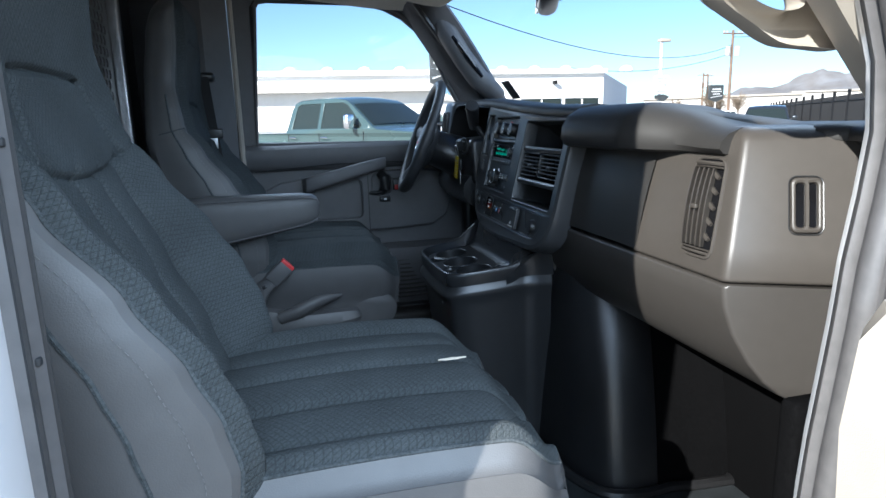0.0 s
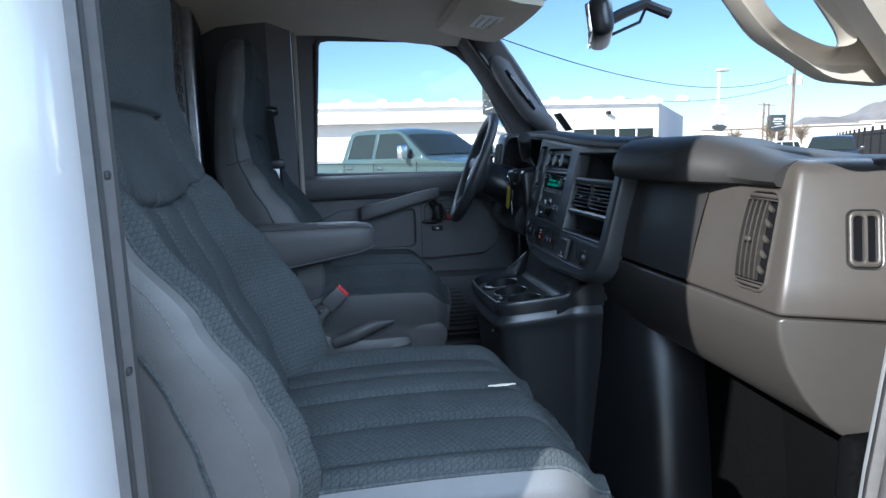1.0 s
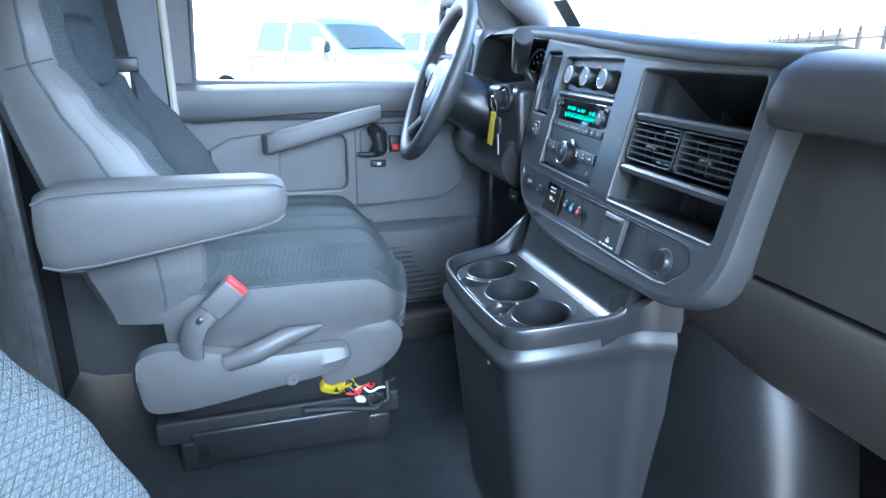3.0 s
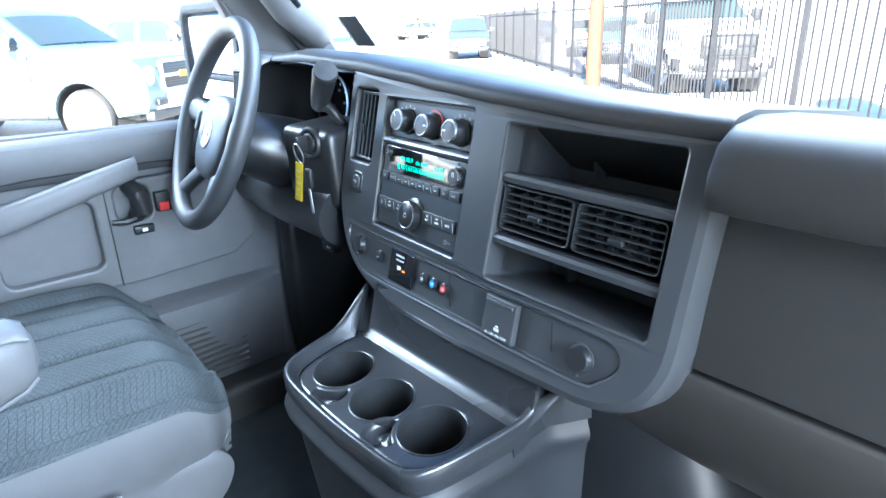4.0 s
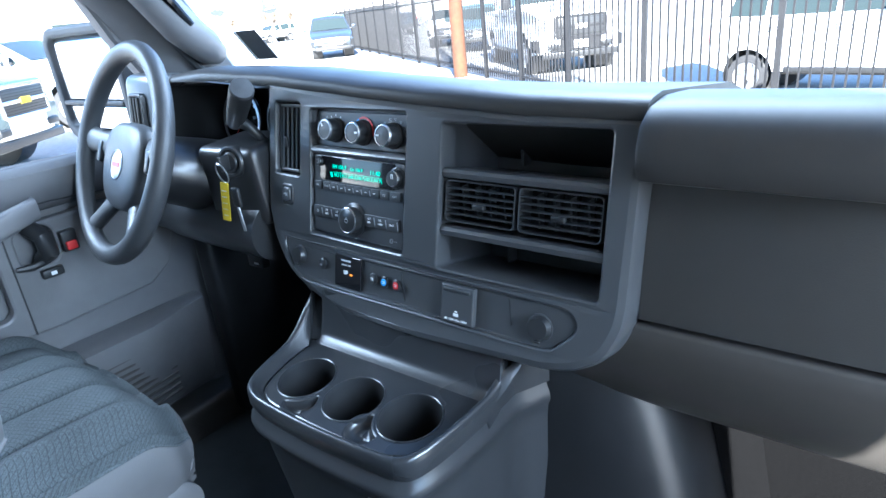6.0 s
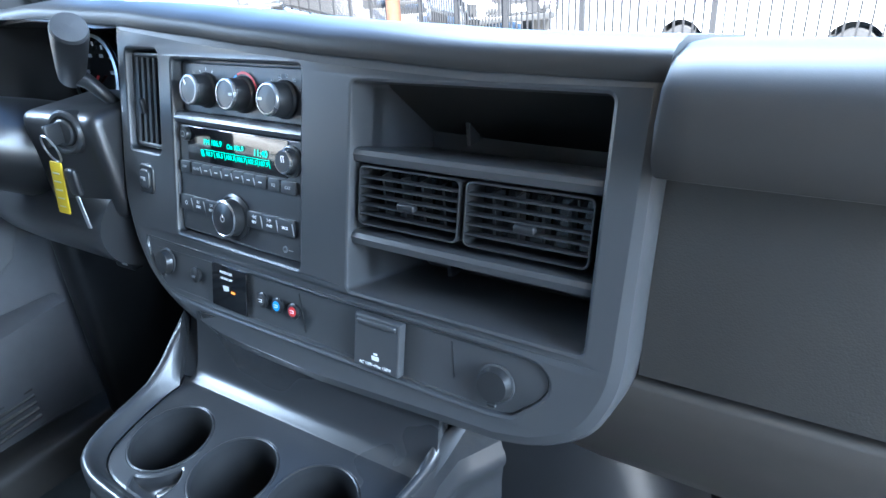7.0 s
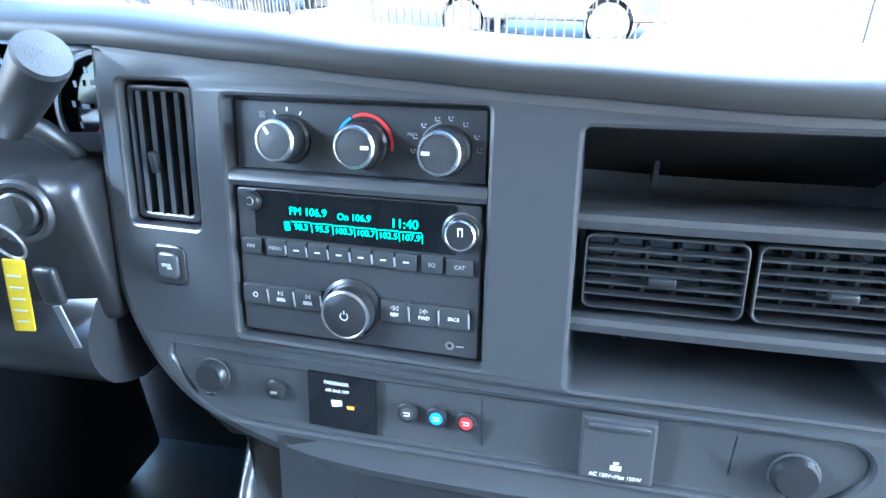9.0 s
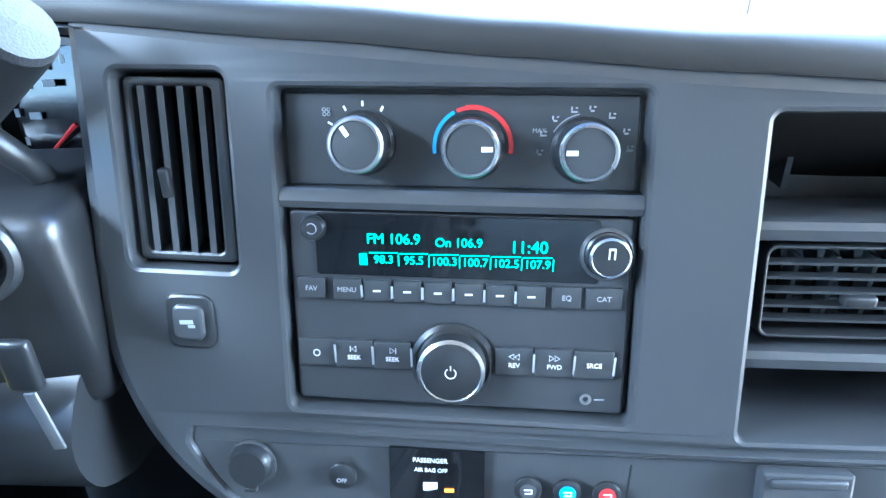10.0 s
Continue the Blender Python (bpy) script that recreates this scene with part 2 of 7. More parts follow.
class M:
    def __init__(self):
        self.v, self.f = [], []

    def add(self, vs, fs):
        o = len(self.v)
        self.v += [tuple(p) for p in vs]
        self.f += [tuple(i + o for i in f) for f in fs]
        return self

    def loft(self, rings, caps=True, closed=True, loop=False):
        n = len(rings[0])
        vs = [p for r in rings for p in r]
        fs = []
        k = len(rings)
        for a in range(k if loop else k - 1):
            b = (a + 1) % k
            for i in range(n if closed else n - 1):
                j = (i + 1) % n
                fs.append((a * n + i, a * n + j, b * n + j, b * n + i))
        if caps and not loop and closed:
            fs.append(tuple(range(n - 1, -1, -1)))
            fs.append(tuple((k - 1) * n + i for i in range(n)))
        return self.add(vs, fs)

    def rbox(self, c, s, r=0.004, R=None):
        h = [x / 2 for x in s]
        r = min(r, *[x * 0.999 for x in h])
        ax = [[-a, -a + r * 0.45, -a + r, a - r, a - r * 0.45, a] for a in h]
        vs, idx, fs = [], {}, []

        def pt(i, j, k):
            key = (i, j, k)
            if key not in idx:
                p = Vector((ax[0][i], ax[1][j], ax[2][k]))
                q = Vector([max(-h[m] + r, min(h[m] - r, p[m])) for m in range(3)])
                d = p - q
                p = q + d.normalized() * r if d.length > 1e-9 else p
                if R:
                    p = R @ p
                idx[key] = len(vs)
                vs.append(p + Vector(c))
            return idx[key]

        for a in range(3):
            b, d = (a + 1) % 3, (a + 2) % 3
            for side in (0, 5):
                for i in range(5):
                    for j in range(5):
                        q = []
                        for u, w in ((i, j), (i + 1, j), (i + 1, j + 1), (i, j + 1)):
                            k = [0, 0, 0]
                            k[a], k[b], k[d] = side, u, w
                            q.append(pt(*k))
                        fs.append(q if side else q[::-1])
        return self.add(vs, fs)

    def box(self, c, s, R=None):
        vs = []
        for i in (-1, 1):
            for j in (-1, 1):
                for k in (-1, 1):
                    p = Vector((s[0] / 2 * i, s[1] / 2 * j, s[2] / 2 * k))
                    vs.append((R @ p if R else p) + Vector(c))
        return self.add(vs, [(0, 1, 3, 2), (4, 6, 7, 5), (0, 4, 5, 1), (2, 3, 7, 6), (0, 2, 6, 4), (1, 5, 7, 3)])

    def tube(self, path, r, n=10, loop=False, sx=1.0, up=None):
        path = [Vector(p) for p in path]
        k = len(path)
        rad = r if isinstance(r, (list, tuple)) else [r] * k
        rings = []
        u = None
        for i, p in enumerate(path):
            if loop:
                t = path[(i + 1) % k] - path[i - 1]
            else:
                t = path[min(i + 1, k - 1)] - path[max(i - 1, 0)]
            t.normalize()
            if up is not None:
                u = Vector(up) - t * Vector(up).dot(t)
            elif u is None:
                u = t.orthogonal()
            else:
                u = u - t * u.dot(t)
            u.normalize()
            w = t.cross(u)
            rings.append([p + (u * math.cos(a) * sx + w * math.sin(a)) * rad[i] for a in [2 * math.pi * m / n for m in range(n)]])
        return self.loft(rings, caps=not loop, loop=loop)

    def lathe(self, prof, o, axis=(0, 0, 1), n=24):
        o, ax = Vector(o), Vector(axis).normalized()
        u = ax.orthogonal().normalized()
        w = ax.cross(u)
        return self.loft([[o + ax * hgt + (u * math.cos(a) + w * math.sin(a)) * max(rr, 1e-5) for a in [2 * math.pi * m / n for m in range(n)]] for rr, hgt in prof], caps=False)

    def plate(self, outer, holes, place, depth, r=0.002, edge=None):
        """A panel with openings: outlines in (u, v), place(u, v, w) gives the point; edges are rounded by r (the outer one by edge) and run back by depth."""
        inner = r
        loops = [(outer, -1)] + [(hh, 1) for hh in holes]
        tops = []
        for pts, sign in loops:
            n = len(pts)
            r = edge if edge and sign < 0 else inner
            area = sum(pts[i][0] * pts[(i + 1) % n][1] - pts[(i + 1) % n][0] * pts[i][1] for i in range(n))
            if area < 0:
                pts = pts[::-1]
            off = []
            for i in range(n):
                a, b, c = Vector(pts[i - 1]), Vector(pts[i]), Vector(pts[(i + 1) % n])
                d = ((b - a).normalized() + (c - b).normalized())
                nn = Vector((d.y, -d.x)).normalized()
                off.append(b + nn * r * sign)
            mid = [(Vector(p) * 0.7 + o * 0.3) for p, o in zip(pts, off)]
            rings = [[place(p.x, p.y, 0) for p in off], [place(p.x, p.y, -r * 0.3) for p in mid], [place(p[0], p[1], -r) for p in pts], [place(p[0], p[1], -depth) for p in pts]]
            if sign < 0:
                rings = rings[::-1]
                self.loft([list(q) for q in rings], caps=False)
            else:
                self.loft(rings, caps=False)
            tops.append(off)
        flat = [Vector((p.x, p.y, 0)) for o in tops for p in o]
        tris = mathutils.geometry.tessellate_polygon([[Vector((p.x, p.y, 0)) for p in o] for o in tops])
        vs = [place(p.x, p.y, 0) for p in flat]
        fs = []
        for t in tris:
            a, b, c = [flat[i] for i in t]
            cr = (b - a).cross(c - a).z
            fs.append(tuple(t) if cr < 0 else tuple(t[::-1]))
        return self.add(vs, fs)

    def grid(self, fn, nu, nv):
        vs = [fn(i / nu, j / nv) for j in range(nv + 1) for i in range(nu + 1)]
        return self.add(vs, [(j * (nu + 1) + i, j * (nu + 1) + i + 1, (j + 1) * (nu + 1) + i + 1, (j + 1) * (nu + 1) + i) for j in range(nv) for i in range(nu)])

    def xform(self, m):
        self.v = [tuple(m @ Vector(p)) for p in self.v]
        return self


def part(name, me, material, parent=None, label="", angle=38, flat=False):
    mesh = bpy.data.meshes.new(name)
    mesh.from_pydata(me.v, [], me.f)
    mesh.validate()
    bm = bmesh.new()
    bm.from_mesh(mesh)
    bmesh.ops.remove_doubles(bm, verts=bm.verts, dist=1e-5)
    bm.to_mesh(mesh)
    bm.free()
    if not flat:
        mesh.polygons.foreach_set("use_smooth", [True] * len(mesh.polygons))
        mesh.set_sharp_from_angle(angle=radians(angle))
    mesh.materials.append(material)
    ob = new(name, mesh)
    if parent:
        ob.parent = parent
    if label:
        ob["label"] = label
    return ob


def thing(name, label, category, group="", kind="", at=(0, 0, 0)):
    e = new(name)
    e.empty_display_size = 0.1
    e.location = at
    return tagged(e, label, category, group, kind)


def rrect(a0, a1, b0, b1, r, n=5):
    pts = []
    for cx, cy, s in ((a1 - r, b0 + r, -90), (a1 - r, b1 - r, 0), (a0 + r, b1 - r, 90), (a0 + r, b0 + r, 180)):
        for i in range(n + 1):
            a = radians(s + 90 * i / n)
            pts.append((cx + r * math.cos(a), cy + r * math.sin(a)))
    return pts


def circle(cx, cy, r, n=24):
    return [(cx + r * math.cos(2 * math.pi * i / n), cy + r * math.sin(2 * math.pi * i / n)) for i in range(n)]


def lerp(tab, t):
    """Smooth value from a small table of (key, value)."""
    if t <= tab[0][0]:
        return tab[0][1]
    for (a, va), (b, vb) in zip(tab, tab[1:]):
        if t <= b:
            k = (t - a) / (b - a)
            return va + (vb - va) * (k * k * (3 - 2 * k) * 0.5 + k * 0.5)
    return tab[-1][1]


def step(a, b, t):
    k = max(0.0, min(1.0, (t - a) / (b - a)))
    return k * k * (3 - 2 * k)


def words(body, size, m, material, parent, name="lettering", align="CENTER", label="", thick=0.0002):
    c = bpy.data.curves.new(name, "FONT")
    c.body, c.size, c.extrude, c.align_x, c.align_y = body, size, thick, align, "CENTER"
    ob = bpy.data.objects.new(name, c)
    scene.collection.objects.link(ob)
    bpy.context.view_layer.update()
    mesh = bpy.data.meshes.new_from_object(ob.evaluated_get(bpy.context.evaluated_depsgraph_get()))
    bpy.data.objects.remove(ob)
    mesh.transform(m)
    mesh.materials.clear()
    mesh.materials.append(material)
    o = new(name, mesh)
    o.parent = parent
    if label:
        o["label"] = label
    return o


def curved(pts, n=3, closed=True):
    """The outline with rounder corners, through the same points."""
    out, k = [], len(pts)
    for i in range(k if closed else k - 1):
        p = [Vector(pts[(i + d) % k] if closed else pts[max(0, min(k - 1, i + d))]) for d in (-1, 0, 1, 2)]
        for j in range(n):
            t = j / n
            q = 0.5 * (2 * p[1] + (p[2] - p[0]) * t + (2 * p[0] - 5 * p[1] + 4 * p[2] - p[3]) * t * t + (3 * p[1] - p[0] - 3 * p[2] + p[3]) * t ** 3)
            out.append(tuple(q))
    return out if closed else out + [tuple(pts[-1])]


CY = 1.325          # the van's middle line
FLOOR = 0.69
DOOR_L, DOOR_R = 2.20, 0.45

# ---- ground and van shell ----
def setting(name, me, material, label, **k):
    return tagged(part(name, me, material, None, **k), label, name.split("_")[0], kind="structure")


def land(x, y):
    """Level lot; the street behind the fence lies a kerb or two lower."""
    return -0.35 * step(9.4, 10.7, x - 0.3 * max(0.0, y - 3.0)) * step(30, 20, x) * step(6.8, 4.8, y) * step(-30, -18, y)


gxs = [-600, -150, -40, 0, 8] + [9.2 + 0.2 * i for i in range(15)] + [13, 16, 20, 22, 24, 26, 28, 30, 60, 150, 400, 1200]
gys = [-900, -300, -100, -30, -26, -22, -18, -8, 0, 3] + [4 + 0.25 * i for i in range(13)] + [10, 30, 80, 200, 450, 900]
g = M().grid(lambda u, v: (lambda x, y: (x, y, land(x, y)))(gxs[round(u * (len(gxs) - 1))], gys[round(v * (len(gys) - 1))]), len(gxs) - 1, len(gys) - 1)
setting("ground", g, ASPHALT, "sunlit grey asphalt lot reaching the horizon")

# floor pan with ribbed vinyl mat
fl = M()
fl.rbox((0.0, CY, FLOOR - 0.03), (2.4, 1.80, 0.06), 0.01)
setting("floor", fl, MATF, "black vinyl van floor mat")

# headliner: a crowned sheet with rolled edges
def liner(u, v):
    y = 0.47 + 1.71 * v
    k = abs(2 * v - 1)
    edge = (k ** 6)
    front = step(0.72, 1.0, u)
    return (-1.2 + (1.66 + 0.05 * (1 - k * k)) * u, y, 1.965 - 0.075 * edge - 0.05 * front * (1 - 0.3 * k))


hl = M().grid(liner, 30, 30)
hl.grid(lambda u, v: Vector(liner(1 - u, v)) + Vector((0, 0, 0.03)), 30, 30)
setting("ceiling", hl, LINER, "beige fabric headliner with a crowned middle")
roof = M().grid(lambda u, v: (-1.3 + 1.85 * u, 0.36 + 1.93 * v, 2.055 - 0.06 * abs(2 * v - 1) ** 4 - 0.05 * step(0.8, 1, u)), 20, 20)
roof.grid(lambda u, v: (0.55 - 1.85 * u, 0.36 + 1.93 * v, 2.035 - 0.06 * abs(2 * v - 1) ** 4 - 0.05 * step(0.2, 0, u)), 20, 20)
setting("roof", roof, WHITE, "white painted van roof skin")


# A-pillars with trim, mirrored
def pillar_a(side):
    s = 1 if side > 0 else -1

    def Y(y):
        return CY + s * (y - CY)

    rings = []
    for k in range(13):
        t = k / 12
        x0 = 0.752 - 0.30 * t - 0.05 * t ** 4 if s > 0 else 0.69 - 0.435 * t - 0.03 * t * t       # door edge
        z = 1.40 + 0.52 * t
        fw = 0.125 - 0.035 * t if s > 0 else 0.17 + 0.07 * t   # reach to the windscreen
        ring = [(x0, Y(2.225), z), (x0 - 0.01, Y(2.205), z), (x0 + 0.005, Y(2.16 - 0.015 * t), z + 0.01), (x0 + fw * 0.45, Y(2.13 - 0.03 * t), z + 0.03),
                (x0 + fw * 0.9, Y(2.11 - 0.05 * t), z + 0.05), (x0 + fw, Y(2.125 - 0.05 * t), z + 0.055), (x0 + fw, Y(2.25), z + 0.045), (x0 + fw * 0.5, Y(2.26), z + 0.02)]
        rings.append(ring if s > 0 else ring[::-1])
    return M().loft(rings)


# both sides are one trim; shade and sun are put into the two colours
setting("pillar_left", pillar_a(1), DOORP, "plastic trim of the driver's front pillar, darkened for its shade")
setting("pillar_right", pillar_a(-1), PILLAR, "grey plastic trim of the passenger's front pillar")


# windscreen: a bowed pane leaning back
def screen(u, v, off=0.0):
    y = 0.50 + 1.65 * u
    k = (2 * u - 1)
    bow = 0.17 * (1 - k * k)
    return (0.82 + bow + off - (0.355 + 0.0 * bow) * v, y, 1.435 + 0.47 * v + 0.01 * (1 - k * k))


ws = M().grid(lambda u, v: screen(u, v), 24, 12)
w = setting("windscreen", ws, GLASS, "clear windscreen pane")
w.visible_shadow = False
frit = M()
frit.grid(lambda u, v: Vector(screen(u, 0.965 + 0.06 * v)) + Vector((-0.004, 0, -0.004)), 24, 1)
setting("windscreen_band", frit, BLACK, "black ceramic band along the windscreen top")


# driver's door, seen from inside
def door_y(x, z):
    return 2.205 + 0.03 * step(1.15, 0.8, z)


def at_door(u, v, w):
    return (u, door_y(u, v) - w, v)


door = thing("door_1", "closed grey driver's door with pull handle and lower pocket", "door", kind="structure")
outer = [(-0.13, 0.68), (0.86, 0.68), (0.86, 1.0), (0.84, 1.39), (0.70, 1.60), (0.61, 1.80), (0.53, 1.90), (0.42, 1.925), (-0.08, 1.925), (-0.115, 1.90), (-0.13, 1.40)]
hole = [(-0.066, 1.408), (0.78, 1.392), (0.70, 1.48), (0.622, 1.61), (0.572, 1.72), (0.52, 1.79), (0.465, 1.835), (0.40, 1.866), (0.33, 1.882), (0.0, 1.886), (-0.03, 1.88), (-0.042, 1.86)]
part("door_panel", M().plate(outer, [hole], at_door, 0.05, 0.008), DOORP, door)
seal = M()
rim = [Vector(at_door(u, v, 0.002)) for u, v in hole]
seal.tube(rim, 0.011, 8, loop=True)
part("window_seal", seal, SEAL, door, "black rubber window seal")
pane = part("pane", M().add([(u, 2.228, v) for u, v in hole], [tuple(range(len(hole)))]), GLASS, door, "clear side glass", flat=True)
pane.visible_shadow = False
# upper shoulder roll and the raised middle panel
sh = M()
sh.loft([[(x, door_y(x, 1.4) - o, z) for o, z in ((0.0, 1.408), (0.022, 1.404), (0.034, 1.392), (0.036, 1.37), (0.028, 1.335), (0.012, 1.318), (0.0, 1.316))] for x in [-0.11 + 0.92 * i / 20 for i in range(21)]], caps=True)
part("shoulder_roll", sh, DOORP, door)
mid = M()
mid.plate([(-0.05, 1.10), (0.35, 1.085), (0.55, 1.095), (0.60, 1.13), (0.625, 1.20), (0.62, 1.29), (0.5, 1.305), (0.2, 1.30), (0.0, 1.275), (-0.05, 1.25)],
          [rrect(0.115, 0.285, 1.135, 1.275, 0.02), rrect(0.325, 0.392, 1.218, 1.292, 0.02)], lambda u, v, w: at_door(u, v, 0.022 + w), 0.02, 0.006)
part("inner_panel", mid, DOORP, door)
part("seam_strip", M().box((0.308, door_y(0, 1.2) - 0.0215, 1.190), (0.003, 0.004, 0.20)), BLACK, door)
pull = M()
rings = []
for x, y, z, hh, ww in ((0.075, 2.20, 1.262, 0.020, 0.018), (0.078, 2.165, 1.264, 0.024, 0.02), (0.088, 2.142, 1.268, 0.026, 0.02), (0.11, 2.130, 1.275, 0.026, 0.017), (0.18, 2.124, 1.292, 0.024, 0.015), (0.28, 2.126, 1.318, 0.022, 0.015), (0.345, 2.136, 1.332, 0.020, 0.016), (0.368, 2.150, 1.335, 0.019, 0.018), (0.378, 2.20, 1.335, 0.016, 0.016)):
    rings.append([(x, y + ww * abs(math.cos(a)) ** 0.55 * (1 if math.cos(a) > 0 else -1), z + hh * abs(math.sin(a)) ** 0.55 * (1 if math.sin(a) > 0 else -1)) for a in [2 * math.pi * (i + 0.5) / 20 for i in range(20)]])
pull.loft(rings)
part("pull_handle", pull, DOORP, door)
lev = M().tube([(0.358, 2.190, 1.290), (0.368, 2.162, 1.276), (0.368, 2.160, 1.245), (0.358, 2.185, 1.228)], [0.017, 0.018, 0.018, 0.014], 10)
lev.tube([(0.365, 2.172, 1.228), (0.335, 2.162, 1.226), (0.31, 2.168, 1.228)], [0.008, 0.007, 0.005], 8)
part("door_lever", lev, BLACK, door, "black door release lever")
part("lock_switch", M().rbox((0.412, 2.176, 1.252), (0.030, 0.018, 0.042), 0.004), BLACK, door)
part("lock_mark", M().rbox((0.412, 2.166, 1.243), (0.020, 0.006, 0.018), 0.003), RED, door, "red lock mark")
part("window_switch", M().rbox((0.367, 2.176, 1.201), (0.040, 0.014, 0.018), 0.004), BLACK, door, "black window switch")
part("switch_mark", M().box((0.367, 2.1685, 1.201), (0.010, 0.002, 0.007)), INK, door)
pk = M()
pk.loft([[(x, door_y(x, z) - d * (1 - 0.55 * step(0.48, 0.66, x)), z + 0.02 * step(0.3, -0.1, x)) for d, z in ((0.0, 1.03), (0.055, 1.028), (0.075, 1.02), (0.08, 0.98), (0.074, 0.9), (0.05, 0.80), (0.0, 0.77))] for x in [-0.1 + 0.75 * i / 20 for i in range(21)]])
part("door_pocket", pk, DOORP, door, "moulded lower door pocket")
for i in range(10):
    z = 0.83 + i * 0.016
    part("pocket_rib", M().tube([(0.22, door_y(0, z) - 0.077, z), (0.44, door_y(0, z) - 0.076, z), (0.54, door_y(0, z) - 0.06, z)], 0.004, 6), PLASTIC, door)

# the wing mirror outside the driver's window
mir = thing("wing_mirror", "large black-rimmed wing mirror with two mirror panes", "mirror")
part("housing", M().rbox((0.775, 2.59, 1.508), (0.11, 0.385, 0.265), 0.028), BLACK, mir)
part("mirror_pane", M().rbox((0.718, 2.59, 1.543), (0.010, 0.325, 0.150), 0.005), MIRROR, mir, "upper flat mirror glass")
part("mirror_pane", M().rbox((0.718, 2.59, 1.424), (0.010, 0.325, 0.060), 0.005), MIRROR, mir, "lower convex mirror glass")
part("rim", M().plate(rrect(2.392, 2.788, 1.362, 1.652, 0.05), [rrect(2.422, 2.758, 1.388, 1.626, 0.032)], lambda u, v, w: Vector((0.706 - w, u, v)), 0.05, 0.008), RUBBER, mir, "raised black rim")
part("divider", M().rbox((0.712, 2.59, 1.461), (0.014, 0.33, 0.012), 0.004), RUBBER, mir)
part("bracket", M().tube([(0.80, 2.25, 1.42), (0.80, 2.46, 1.44)], 0.03, 10), BLACK, mir)

# left B-pillar trim with belt
bp = M()
bp.loft([[(-0.13, 2.20, z), (-0.125, 2.185 - 0.03 * step(0.9, 1.5, z), z), (-0.20, 2.13 - 0.02 * step(0.9, 1.5, z), z), (-0.36, 2.14, z), (-0.45, 2.2, z), (-0.45, 2.27, z), (-0.13, 2.27, z)] for z in (0.7, 0.95, 1.2, 1.45, 1.7, 1.97)])
setting("pillar_middle", bp, DOORP, "grey trim of the pillar behind the driver's door")
setting("door_gap_seal", M().tube([(-0.115, 2.172, z) for z in (0.75, 1.1, 1.5, 1.9)], 0.009, 8), PILLAR, "pale rubber edge strip along the door opening")
belt = thing("seat_belt", "dark grey seat belt hanging from the pillar", "seat belt")
part("height_adjuster", M().rbox((-0.235, 2.105, 1.70), (0.04, 0.03, 0.17), 0.01), BLACK, belt)
part("guide_loop", M().rbox((-0.215, 2.085, 1.63), (0.085, 0.035, 0.03), 0.012), BLACK, belt)
part("webbing", M().loft([[(x, y, z), (x + 0.045, y - 0.012, z), (x + 0.045, y - 0.009, z), (x, y + 0.003, z)] for x, y, z in ((-0.235, 2.075, 1.63), (-0.215, 2.06, 1.4), (-0.20, 2.07, 1.2), (-0.19, 2.09, 0.95))]), RUBBER, belt)
part("tongue", M().rbox((-0.19, 2.052, 1.455), (0.06, 0.014, 0.03), 0.004), BLACK, belt, "black latch tongue")
part("tongue_plate", M().rbox((-0.19, 2.05, 1.425), (0.022, 0.003, 0.035), 0.001), STEEL, belt, "steel latch plate")

# passenger side: white body pillar and seals round the open doorway
rb = M()
rb.loft([[(-0.160, 0.222, z), (-0.146, 0.245, z), (-0.146, 0.372, z), (-0.17, 0.44, z), (-0.30, 0.47, z), (-0.60, 0.47, z), (-0.60, 0.205, z), (-0.20, 0.205, z)] for z in (0.55, 0.9, 1.2, 1.5, 1.8, 2.0, 2.12)])
setting("pillar_rear", rb, WHITE, "white painted body pillar behind the open doorway")
setting("doorway_seal_rear", M().loft([[(-0.150, 0.366, z), (-0.138, 0.372, z), (-0.133, 0.386, z), (-0.140, 0.404, z), (-0.148, 0.42, z), (-0.155, 0.43, z), (-0.162, 0.415, z)] for z in (0.6, 0.9, 1.2, 1.5, 1.8, 1.96)]), SEAL, "black rubber seal along the pillar")
for y_, x_ in ((0.3735, -0.1385), (0.391, -0.1345)):
    setting("seal_lip", M().tube([(x_, y_, z) for z in (0.6, 1.0, 1.4, 1.96)], 0.0028, 6), RUBBER, "dark lip of the door seal")
for z in (0.95, 1.15, 1.33, 1.47, 1.62, 1.78):
    setting("seal_clip", M().rbox((-0.1352, 0.380, z), (0.004, 0.006, 0.006), 0.0015), RUBBER, "small dark seal clip")
bpr = M()
bpr.loft([[(-0.158, 0.42, z), (-0.175, 0.46, z), (-0.25, 0.50, z), (-0.45, 0.50, z), (-0.45, 0.46, z), (-0.25, 0.43, z)] for z in (0.69, 1.2, 1.6, 1.95)])
setting("pillar_trim_right", bpr, DOORP, "grey inner trim behind the doorway")


def front_edge(z):
    return lerp([(0.55, 0.485), (1.10, 0.513), (1.32, 0.535), (1.45, 0.553), (1.52, 0.545), (1.60, 0.515), (1.75, 0.43), (1.97, 0.28)], z)


